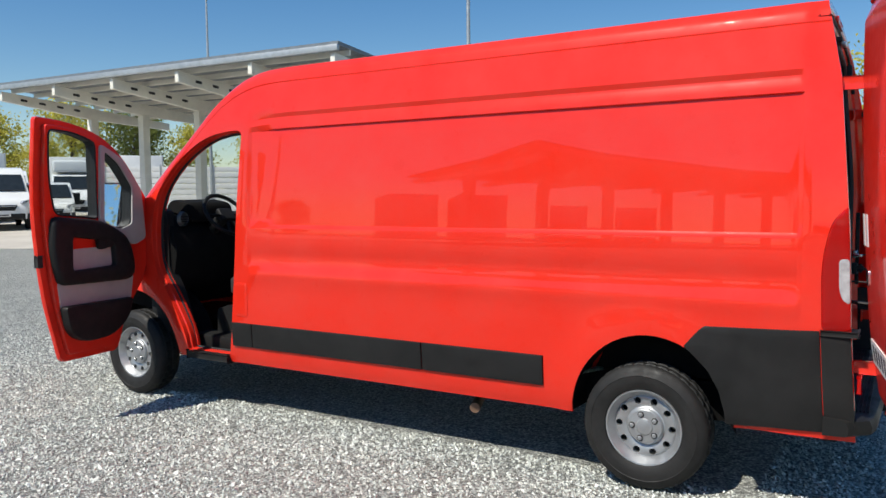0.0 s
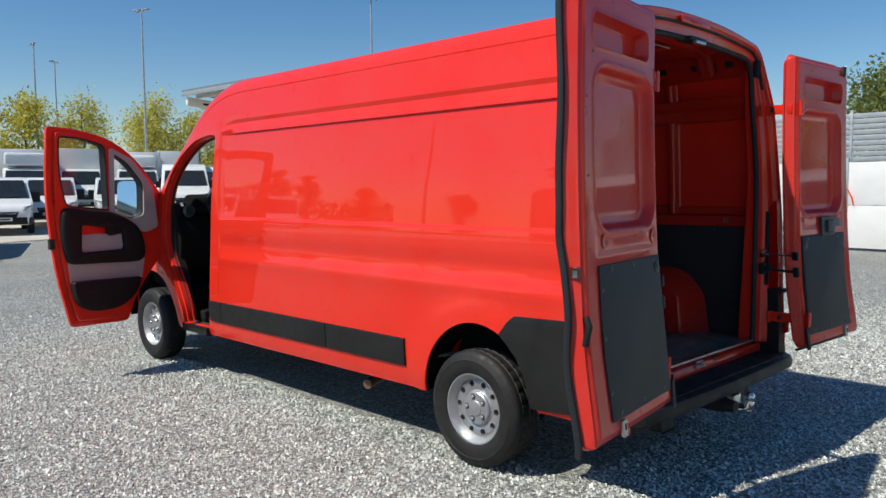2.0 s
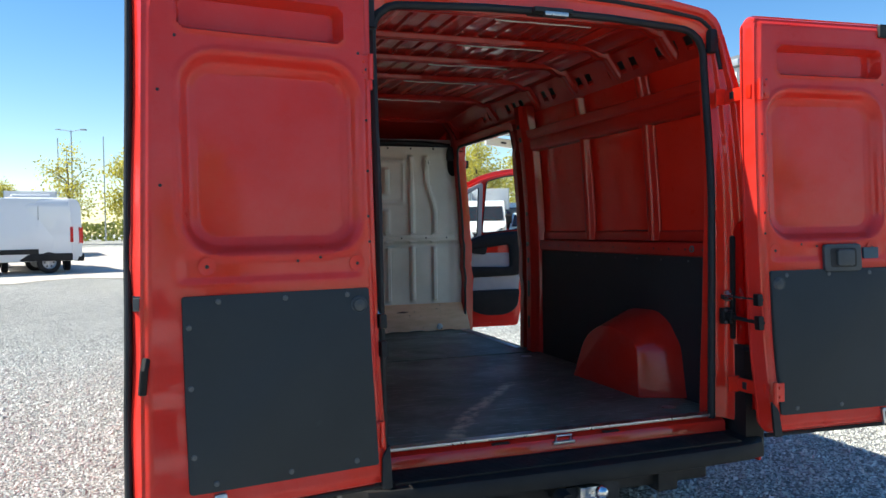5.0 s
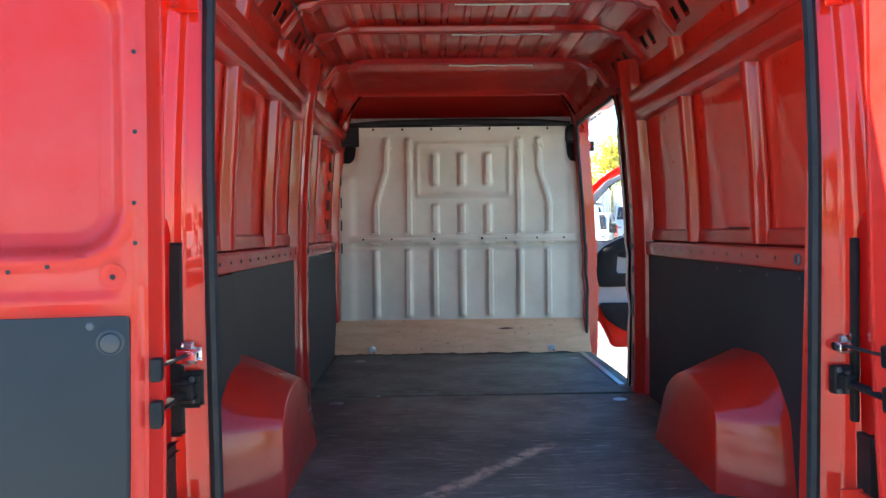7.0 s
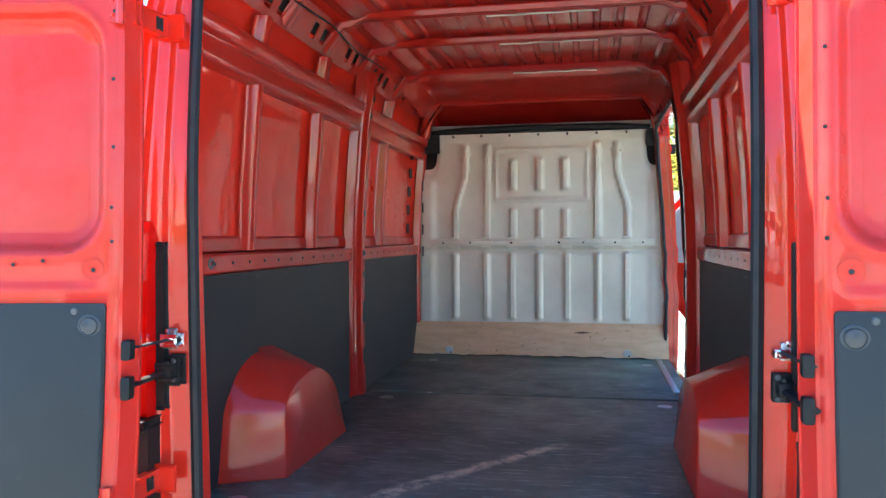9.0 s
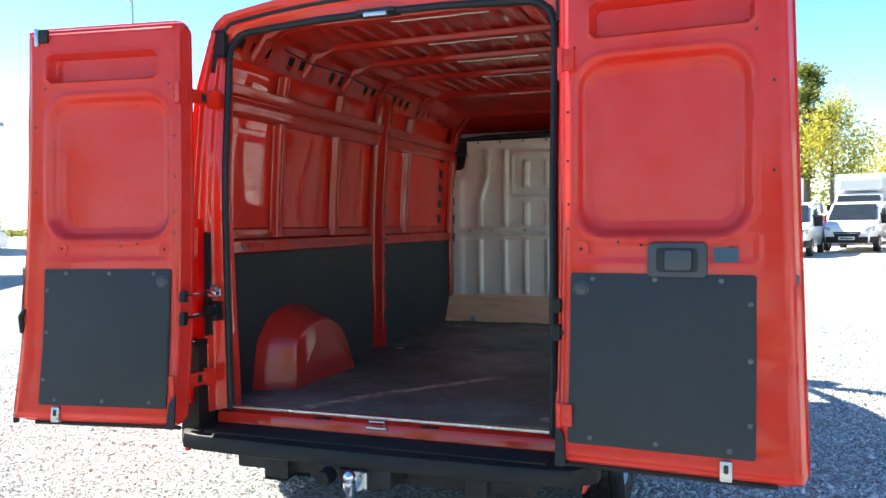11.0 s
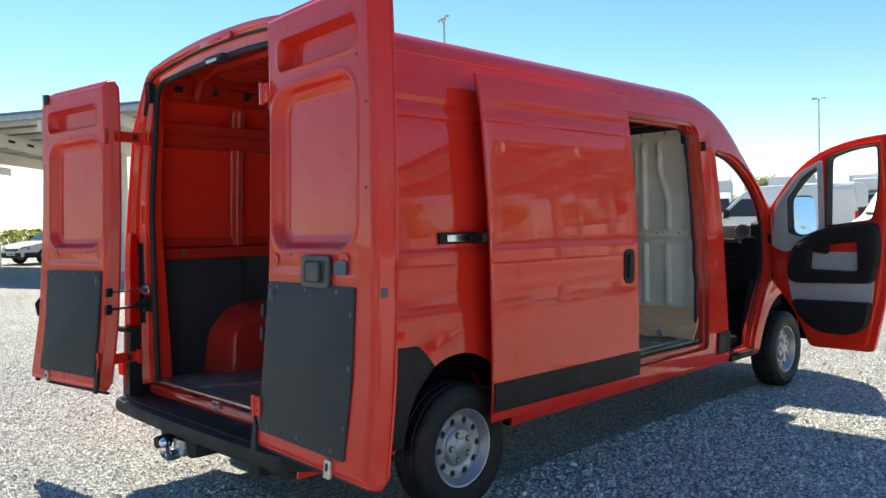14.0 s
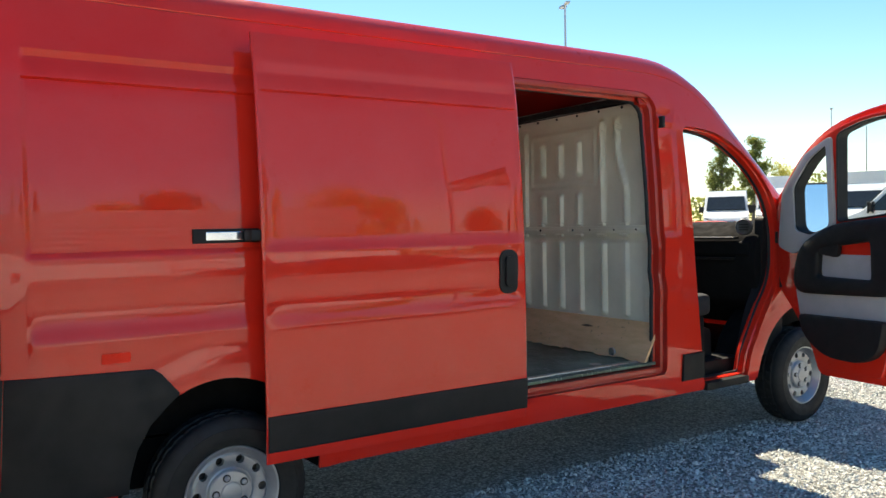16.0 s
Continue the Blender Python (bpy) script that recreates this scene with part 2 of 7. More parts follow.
def primer():
    m = Nodes("pale_bulkhead_paint")
    col = m.ramp(m.noise(2.5, 6), [(0.3, (0.60, 0.57, 0.46)), (0.7, (0.75, 0.72, 0.60))])
    rub = m.ramp(m.noise(22, 9, 0.8), [(0.60, (0, 0, 0)), (0.72, grey3(0.45))])
    m.put(Base_Color=m.mix(rub, col, (0.36, 0.36, 0.35)), Roughness=m.ramp(m.noise(6), [(0.3, grey3(0.3)), (0.7, grey3(0.5))]), Metallic=0.05)
    m.bump(m.noise(3, 3), 0.12, 0.01)
    return m.mat


def tail_red():
    """Red lamp plastic that lets light through."""
    m = Nodes("red_lamp_lens")
    m.put(Base_Color=(0.60, 0.010, 0.008), Roughness=0.10, Coat_Weight=1.0, Coat_Roughness=0.03)
    w = m.node("ShaderNodeTexWave", Scale=55.0)
    m.link(m.coord, w.inputs["Vector"])
    m.bump(w.outputs["Fac"], 0.15, 0.002)
    tr = m.tree.nodes.new("ShaderNodeBsdfTranslucent")
    tr.inputs[0].default_value = (0.95, 0.03, 0.02, 1)
    mix = m.tree.nodes.new("ShaderNodeMixShader")
    mix.inputs[0].default_value = 0.6
    m.link(m.bsdf.outputs[0], mix.inputs[1])
    m.link(tr.outputs[0], mix.inputs[2])
    m.link(mix.outputs[0], m.tree.nodes["Material Output"].inputs[0])
    return m.mat


def gravel(name, lo, mid, hi, gap_shade=0.35):
    m = Nodes(name)
    v = m.node("ShaderNodeTexVoronoi", Scale=58.0, Randomness=1.0)
    m.link(m.coord, v.inputs["Vector"])
    v2 = m.node("ShaderNodeTexVoronoi", Scale=170.0, Randomness=1.0)
    m.link(m.coord, v2.inputs["Vector"])
    sep = m.tree.nodes.new("ShaderNodeSeparateColor")
    m.link(v.outputs["Color"], sep.inputs[0])
    stone = m.ramp(sep.outputs[0], [(0.0, lo), (0.45, mid), (1.0, hi)])
    # shade between the stones is multiplied into the base colour
    gap = m.ramp(v.outputs["Distance"], [(0.25, (1, 1, 1)), (0.62, grey3(gap_shade))])
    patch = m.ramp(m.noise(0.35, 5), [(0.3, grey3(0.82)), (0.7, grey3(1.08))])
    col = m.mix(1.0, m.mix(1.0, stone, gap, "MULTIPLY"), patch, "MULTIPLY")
    m.put(Base_Color=col, Roughness=0.85)
    mx = m.tree.nodes.new("ShaderNodeMath")
    mx.operation = "ADD"
    m.link(v.outputs["Distance"], mx.inputs[0])
    m.link(v2.outputs["Distance"], mx.inputs[1])
    n = m.node("ShaderNodeBump", Strength=1.0, Distance=0.02)
    n.invert = True
    m.link(mx.outputs[0], n.inputs["Height"])
    m.link(n.outputs[0], m.bsdf.inputs["Normal"])
    return m.mat


def stone_bits():
    m = Nodes("crushed_stone")
    geo = m.tree.nodes.new("ShaderNodeNewGeometry")
    col = m.ramp(geo.outputs["Random Per Island"], [(0.0, (0.24, 0.248, 0.228)), (0.3, (0.50, 0.515, 0.47)), (0.8, (0.70, 0.715, 0.66)), (1.0, (0.92, 0.925, 0.86))])
    m.put(Base_Color=m.mix(m.ramp(m.noise(60, 4), [(0.4, (0, 0, 0)), (0.7, grey3(0.4))]), col, (0.62, 0.64, 0.585)), Roughness=0.85)
    m.bump(m.noise(180, 4), 0.4, 0.003)
    return m.mat


def concrete():
    m = Nodes("pale_concrete")
    col = m.ramp(m.noise(0.6, 8, 0.7), [(0.3, (0.40, 0.36, 0.31)), (0.7, (0.54, 0.50, 0.44))])
    crack = m.ramp(m.noise(7, 10, 0.8), [(0.6, (0, 0, 0)), (0.8, grey3(0.35))])
    m.put(Base_Color=m.mix(crack, col, (0.24, 0.21, 0.19)), Roughness=0.9)
    m.bump(m.noise(50, 8, 0.7), 0.3, 0.005)
    return m.mat


def leaf_stuff(name, a, b):
    m = Nodes(name)
    geo = m.tree.nodes.new("ShaderNodeNewGeometry")
    m.put(Base_Color=m.ramp(geo.outputs["Random Per Island"], [(0.1, a), (0.9, b)]), Roughness=0.6, Subsurface_Weight=0.0)
    out = m.tree.nodes["Material Output"]
    tr = m.tree.nodes.new("ShaderNodeBsdfTranslucent")
    tr.inputs[0].default_value = (*[min(1, c * 1.6) for c in b], 1)
    mix = m.tree.nodes.new("ShaderNodeMixShader")
    mix.inputs[0].default_value = 0.35
    m.link(m.bsdf.outputs[0], mix.inputs[1])
    m.link(tr.outputs[0], mix.inputs[2])
    m.link(mix.outputs[0], out.inputs[0])
    return m.mat


BOARD, FLOOR, PLY, PRIMER, LENS = board_paint(), floor_paint(), plywood(), primer(), tail_red()
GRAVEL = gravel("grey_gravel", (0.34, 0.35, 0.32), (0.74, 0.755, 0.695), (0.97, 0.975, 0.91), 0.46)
STONES, CONCRETE = stone_bits(), concrete()
LEAF_LIGHT = leaf_stuff("spring_leaves", (0.24, 0.24, 0.035), (0.48, 0.43, 0.075))
LEAF_DARK = leaf_stuff("dark_leaves", (0.07, 0.10, 0.022), (0.17, 0.19, 0.04))
BARK = surface("grey_bark", (0.14, 0.115, 0.09), 0.9, vary=0.3, scale=8, grain=60, bump=0.5, dist=0.01)

# ---- mesh helpers ----
def lerp_table(table, x):
    if x <= table[0][0]:
        return table[0][1]
    for (a, va), (b, vb) in zip(table, table[1:]):
        if x <= b:
            return va + (vb - va) * (x - a) / (b - a)
    return table[-1][1]


def smooth(a, b, x):
    t = min(1.0, max(0.0, (x - a) / (b - a)))
    return t * t * (3 - 2 * t)


def part(name, bm, material, parent=None, label="", m=None, sharp=32, recalc=True):
    """Links a bmesh as one mesh object under a thing or a part."""
    if recalc:
        bmesh.ops.recalc_face_normals(bm, faces=bm.faces)
    me = bpy.data.meshes.new(name)
    bm.to_mesh(me)
    bm.free()
    return mesh_part(name, me, material, parent, label, m, sharp)


def mesh_part(name, me, material, parent=None, label="", m=None, sharp=32):
    if material:
        me.materials.append(material)
    if sharp:
        me.shade_smooth()
        me.set_sharp_from_angle(angle=radians(sharp))
    ob = new(name, me)
    if m is not None:
        ob.matrix_basis = m
    if parent is not None:
        ob.parent = parent
    if label:
        ob["label"] = label
    return ob


def thing(name, label, category, group="", m=None):
    ob = tagged(new(name), label, category, group)
    ob.empty_display_size = 0.2
    if m is not None:
        ob.matrix_basis = m
    return ob


def add_box(bm, a, b, bevel=0.0, m=None, segs=2):
    r = bmesh.ops.create_cube(bm, size=1)
    vs = r["verts"]
    for v in vs:
        v.co = Vector([a[i] + (v.co[i] + 0.5) * (b[i] - a[i]) for i in range(3)])
    if bevel:
        es = list({e for v in vs for e in v.link_edges})
        g = bmesh.ops.bevel(bm, geom=es, offset=bevel, segments=segs, affect="EDGES", profile=0.6)
        vs = list({v for f in g["faces"] for v in f.verts} | {v for v in vs if v.is_valid})
    if m is not None:
        for v in vs:
            v.co = m @ v.co
    return vs


def boxed(a, b, bevel=0.0, m=None, segs=2):
    bm = bmesh.new()
    add_box(bm, a, b, bevel, m, segs)
    return bm


def add_prism(bm, outline, axis, lo, hi):
    """A polygon given in the two other axes, drawn out along axis from lo to hi."""
    others = [i for i in range(3) if i != axis]
    loops = []
    for h in (lo, hi):
        loop = []
        for p in outline:
            c = [0, 0, 0]
            c[axis], c[others[0]], c[others[1]] = h, p[0], p[1]
            loop.append(bm.verts.new(c))
        loops.append(loop)
    n = len(outline)
    bm.faces.new(loops[0])
    bm.faces.new(loops[1][::-1])
    for i in range(n):
        bm.faces.new((loops[0][i], loops[1][i], loops[1][(i + 1) % n], loops[0][(i + 1) % n]))
    return loops[0] + loops[1]


def prism(outline, axis, lo, hi, bevel=0.0):
    bm = bmesh.new()
    add_prism(bm, outline, axis, lo, hi)
    bmesh.ops.recalc_face_normals(bm, faces=bm.faces)
    if bevel:
        bmesh.ops.bevel(bm, geom=[e for e in bm.edges if e.calc_face_angle(0) > 0.6], offset=bevel, segments=2, affect="EDGES", profile=0.6)
    return bm


def add_tube(bm, pts, r, segs=10, closed=False, flat=1.0):
    """A round bar along a line of points."""
    pts = [Vector(p) for p in pts]
    n = len(pts)
    rings, side = [], None
    for i, p in enumerate(pts):
        a = pts[(i - 1) % n] if closed or i else p
        b = pts[(i + 1) % n] if closed or i < n - 1 else p
        d = (b - a).normalized()
        if side is None:
            side = d.cross(Vector((0, 0, 1)))
            if side.length < 0.1:
                side = d.cross(Vector((1, 0, 0)))
        side = (side - d * side.dot(d)).normalized()
        up = d.cross(side)
        rr = r(i / max(1, n - 1)) if callable(r) else r
        rings.append([bm.verts.new(p + side * (math.cos(2 * math.pi * k / segs) * rr) + up * (math.sin(2 * math.pi * k / segs) * rr * flat)) for k in range(segs)])
    for i in range(n if closed else n - 1):
        a, b = rings[i], rings[(i + 1) % n]
        for k in range(segs):
            bm.faces.new((a[k], a[(k + 1) % segs], b[(k + 1) % segs], b[k]))
    if not closed:
        bm.faces.new(rings[0])
        bm.faces.new(rings[-1][::-1])


def tube(pts, r, segs=10, closed=False, flat=1.0):
    bm = bmesh.new()
    add_tube(bm, pts, r, segs, closed, flat)
    return bm


def add_lathe(bm, profile, segs=40, m=None, closed=False):
    """Turns (radius, height) pairs round the x axis; height runs along x."""
    rings = []
    for r, h in profile:
        rings.append([bm.verts.new((h, r * math.cos(2 * math.pi * k / segs), r * math.sin(2 * math.pi * k / segs))) for k in range(segs)])
    pairs = list(zip(rings, rings[1:])) + ([(rings[-1], rings[0])] if closed else [])
    for a, b in pairs:
        for k in range(segs):
            bm.faces.new((a[k], a[(k + 1) % segs], b[(k + 1) % segs], b[k]))
    if not closed:
        bm.faces.new(rings[0])
        bm.faces.new(rings[-1][::-1])
    if m is not None:
        for ring in rings:
            for v in ring:
                v.co = m @ v.co
    return rings


def lathe(profile, segs=40, m=None, closed=False):
    bm = bmesh.new()
    add_lathe(bm, profile, segs, m, closed)
    return bm


def rounded(points, r=0.05, n=5):
    """Rounds the corners of a polygon."""
    out = []
    k = len(points)
    for i in range(k):
        p, a, b = Vector(points[i][:2]), Vector(points[i - 1][:2]), Vector(points[(i + 1) % k][:2])
        rr = points[i][2] if len(points[i]) > 2 else r
        ra, rb = min(rr, (a - p).length * 0.49), min(rr, (b - p).length * 0.49)
        s, e = p + (a - p).normalized() * ra, p + (b - p).normalized() * rb
        for j in range(n + 1):
            t = j / n
            q = s * (1 - t) ** 2 + p * 2 * t * (1 - t) + e * t * t
            out.append((q.x, q.y))
    return out


def ease(prof, wide, r=0.007, n=3):
    """Rounds the corners of an open profile of (share of wide, depth)."""
    p = [Vector((a * wide, b)) for a, b in prof]
    out = [p[0]]
    for a, q, b in zip(p, p[1:], p[2:]):
        ra, rb = min(r, (a - q).length * 0.45), min(r, (b - q).length * 0.45)
        s, e = q + (a - q).normalized() * ra, q + (b - q).normalized() * rb
        out += [s * (1 - t) ** 2 + q * (2 * t * (1 - t)) + e * t * t for t in [i / n for i in range(n + 1)]]
    out.append(p[-1])
    return [(v.x / wide, v.y) for v in out]


def polar(outline, c, n):
    """The outline seen from c: one point in each of n directions."""
    out = []
    for i in range(n):
        d = Vector((math.cos(2 * math.pi * i / n), math.sin(2 * math.pi * i / n)))
        best = 0.0
        for a, b in zip(outline, outline[1:] + outline[:1]):
            e = Vector((b[0] - a[0], b[1] - a[1]))
            f = Vector((a[0] - c[0], a[1] - c[1]))
            den = d.x * e.y - d.y * e.x
            if abs(den) > 1e-9:
                t, s = (f.x * e.y - f.y * e.x) / den, (f.x * d.y - f.y * d.x) / den
                if t > 0 and -1e-6 <= s <= 1 + 1e-6:
                    best = max(best, t)
        out.append((c[0] + d.x * best, c[1] + d.y * best))
    return out


def dense(outline, step=0.06):
    out = []
    for (x0, y0), (x1, y1) in zip(outline, outline[1:] + outline[:1]):
        n = max(1, int(math.hypot(x1 - x0, y1 - y0) / step))
        out += [(x0 + (x1 - x0) * i / n, y0 + (y1 - y0) * i / n) for i in range(n)]
    return out


def cut_mesh(me, cutters):
    """The mesh with each cutter (a bmesh) taken out of it."""
    ob = new("stock", me)
    bms = bmesh.new()
    cutter_obs = []
    for c in cutters:
        bmesh.ops.recalc_face_normals(c, faces=c.faces)
        cm = bpy.data.meshes.new("cutter")
        c.to_mesh(cm)
        c.free()
        co = new("cutter", cm)
        cutter_obs.append(co)
        mod = ob.modifiers.new("cut", "BOOLEAN")
        mod.operation, mod.object, mod.solver = "DIFFERENCE", co, "EXACT"
    bms.free()
    res = bpy.data.meshes.new_from_object(ob.evaluated_get(bpy.context.evaluated_depsgraph_get()))
    for o in (ob, *cutter_obs):
        d = o.data
        bpy.data.objects.remove(o)
        bpy.data.meshes.remove(d)
    return res

# ---- the van: body ----
VAN = thing("van", "red high-roof panel van with all its doors open, parked on gravel", "van")
SIDE = [(0.36, 0.925), (0.42, 0.942), (0.6, 0.955), (0.9, 0.96), (1.34, 0.958), (1.6, 0.948), (2.0, 0.918), (2.1, 0.905), (2.25, 0.875)]
EAVE = [(0, 2.425), (3.6, 2.425), (3.85, 2.405), (4.1, 2.29), (4.5, 1.94), (5.05, 1.48), (5.3, 1.24), (5.6, 1.12), (5.85, 1.02), (6.0, 0.70)]
CROWN = [(0, 2.495), (3.7, 2.495), (4.0, 2.465), (4.25, 2.35), (4.6, 2.06), (5.2, 1.46), (5.35, 1.28), (5.6, 1.17), (5.85, 1.02), (6.0, 0.72)]
TAPER = [(0, 0.985), (0.3, 1.0), (4.6, 1.0), (5.0, 0.985), (5.5, 0.94), (5.8, 0.85), (6.0, 0.62)]
LEAN = [(0.4, 0.05), (0.9, 0.08), (1.38, 0.097), (2.05, 0.145), (2.35, 0.20), (2.50, 0.232)]
RELIEF = [(0.94, 0.0), (1.005, 0.009), (1.025, 0.007), (1.075, -0.006), (1.15, -0.012), (1.17, -0.006), (1.325, -0.0015), (1.338, -0.0035), (1.352, -0.012), (1.975, -0.012), (1.992, -0.015), (2.0, 0.000), (2.035, 0.001), (2.06, -0.010), (2.078, -0.012), (2.105, 0.0), (2.18, 0.0)]
REAR_HUB, FRONT_HUB, HUB_Z, REAR_ARCH = 1.015, 5.05, 0.333, 0.990


def side_x(y, z):
    """Half the width of the outer skin at that place of the side."""
    x = lerp_table(SIDE, z) * lerp_table(TAPER, y)
    x += lerp_table(RELIEF, z) * smooth(0.27, 0.31, y) * (1 - smooth(3.77, 3.81, y))
    d = math.hypot(y - REAR_HUB, (z - 0.36) * 0.86)
    x += 0.015 * (1 - smooth(0.485, 0.525, d))
    d = math.hypot((y - FRONT_HUB) * 0.95, (z - 0.36))
    x += 0.012 * (1 - smooth(0.50, 0.62, d)) * (1 - smooth(5.3, 5.6, y))
    return x


def rear_y(y, z):
    return y + lerp_table(LEAN, z) * (1 - smooth(0, 0.35, y))


LOW_Z = [0.36, 0.385, 0.42, 0.5, 0.6, 0.7, 0.8, 0.88, 0.94, 0.98, 1.005, 1.025, 1.05, 1.075, 1.11, 1.15, 1.17, 1.24, 1.325, 1.338, 1.352, 1.4, 1.48, 1.56, 1.65, 1.75, 1.85, 1.93, 1.975, 1.992, 2.0, 2.035, 2.06, 2.078, 2.105, 2.16, 2.20, 2.25]
UP = [(0.990, 0.050), (0.987, 0.063), (0.979, 0.067), (0.982, 0.073), (0.972, 0.110), (0.955, 0.140), (0.91, 0.175)]
ROOF_F = [0.86, 0.80, 0.74] + [0.70 - 0.035 * i for i in range(21)]
ROOF_F = [f for f in ROOF_F if f > 0.001]


def soft_table(table, x, wide=0.14):
    """The table with its corners rounded."""
    return sum(lerp_table(table, x + wide * k / 6) for k in range(-6, 7)) / 13


def section(y):
    """The half section at y: (x, z) from the sill to the middle of the roof."""
    e, c = soft_table(EAVE, y), soft_table(CROWN, y)
    top = e - 0.175
    k = (top - 0.36) / (2.25 - 0.36)
    pts = []
    for z in LOW_Z:
        zz = 0.36 + (z - 0.36) * k
        pts.append((side_x(y, z) if k > 0.999 else side_x(y, zz), zz))
    base = pts[-1][0]
    for xf, dz in UP:
        pts.append((base * xf, top + dz))
    env = smooth(0.3, 0.4, y) * (1 - smooth(3.55, 3.65, y))
    for i, xf in enumerate(ROOF_F):
        z = e + (c - e) * (1 - (xf / 0.91) ** 2.2)
        if 3 <= i and i % 4 == 0:
            z -= 0.008 * env
        pts.append((base * xf, z))
    pts.append((0.0, c))
    return pts


STATIONS = [0, 0.05, 0.12, 0.2, 0.27, 0.283, 0.297, 0.31, 0.35, 0.42] + [0.5 + 0.08 * i for i in range(41)] + [3.77, 3.783, 3.797, 3.81, 3.87, 3.93] + [3.98 + 0.05 * i for i in range(37)] + [5.85, 5.92, 5.97, 6.0]
GLASS_Y, GLASS_ROWS = (4.30, 5.24), len(LOW_Z) + len(UP)


def hull():
    """The outer skin in one sheet, and the windscreen's part of it."""
    bm, pane = bmesh.new(), bmesh.new()
    grid = []
    for y in STATIONS:
        half = section(y)
        row = [(x, z) for x, z in half] + [(-x, z) for x, z in half[-2::-1]]
        grid.append([Vector((x, rear_y(y, z), z)) for x, z in row])
    n = len(grid[0])
    vs = [[bm.verts.new(p) for p in row] for row in grid]
    pv = {}
    for i in range(len(grid) - 1):
        mid = (STATIONS[i] + STATIONS[i + 1]) / 2
        for j in range(n - 1):
            if GLASS_Y[0] < mid < GLASS_Y[1] and GLASS_ROWS <= j < n - 1 - GLASS_ROWS:
                ids = [(i, j), (i + 1, j), (i + 1, j + 1), (i, j + 1)]
                pane.faces.new([pv.setdefault(k, pane.verts.new(grid[k[0]][k[1]]) if k not in pv else None) if k not in pv else pv[k] for k in ids])
            else:
                bm.faces.new((vs[i][j], vs[i][j + 1], vs[i + 1][j + 1], vs[i + 1][j]))
    bm.faces.new(vs[-1])
    bmesh.ops.recalc_face_normals(bm, faces=bm.faces)
    up = sum(f.normal.z * f.calc_area() for f in bm.faces)
    if up < 0:
        bmesh.ops.reverse_faces(bm, faces=bm.faces)
    return bm, pane


FRONT_OPENING = rounded([(3.865, 2.005, 0.05), (4.02, 2.005, 0.1), (4.23, 1.97, 0.12), (4.49, 1.84, 0.15), (4.73, 1.61, 0.15), (4.81, 1.37, 0.15), (4.805, 1.02, 0.15), (4.62, 0.80, 0.12), (4.47, 0.55, 0.1), (4.45, 0.40, 0.03), (4.02, 0.40, 0.03), (3.985, 0.56, 0.05), (3.93, 1.04, 0.2), (3.905, 1.4, 0.2)], n=4)
SIDE_OPENING = rounded([(2.40, 0.505), (3.665, 0.505), (3.66, 1.4), (3.655, 2.195, 0.14), (2.40, 2.20)], 0.04)


def arch(y0, ry, rz, n=28):
    pts = [(y0 + ry * math.cos(math.pi * i / n), 0.36 + rz * math.sin(math.pi * i / n)) for i in range(n + 1)]
    return pts + [(y0 - ry, 0.2), (y0 + ry, 0.2)]


def outline_cut(outline, sx):
    bm = bmesh.new()
    add_prism(bm, outline, 0, sx * 0.6, sx * 1.4)
    return bm


hull_bm, pane_bm = hull()
bmesh.ops.solidify(hull_bm, geom=hull_bm.faces[:], thickness=0.012)
bmesh.ops.recalc_face_normals(hull_bm, faces=hull_bm.faces)
hull_me = bpy.data.meshes.new("body")
hull_bm.to_mesh(hull_me)
hull_bm.free()
LAMP = rounded([(0.0, 0.912), (0.148, 0.912), (0.150, 1.22, 0.1), (0.085, 1.395, 0.05), (0.0, 1.475, 0.02)], 0.02)
lamp_hole = [(rear_y(y + 0.003, z) if y > 0.02 else lerp_table(LEAN, z) - 0.05, min(1.478, max(0.908, z))) for y, z in LAMP]
cuts = [outline_cut(SIDE_OPENING, 1)] + [outline_cut(lamp_hole, sx) for sx in (-1, 1)]
for sx in (-1, 1):
    cuts.append(outline_cut([(-0.1, 0.2), (0.60, 0.2), (0.60, 0.398), (-0.1, 0.398)], sx))
    cuts.append(outline_cut(FRONT_OPENING, sx))
    cuts.append(outline_cut(arch(REAR_ARCH, 0.42, 0.46), sx))
    cuts.append(outline_cut(arch(FRONT_HUB, 0.50, 0.47), sx))
mesh_part("body", cut_mesh(hull_me, cuts), RED, VAN, "glossy red painted sheet-metal body", sharp=24)
part("windscreen", pane_bm, PANE, VAN, "clear windscreen", recalc=False).visible_shadow = False


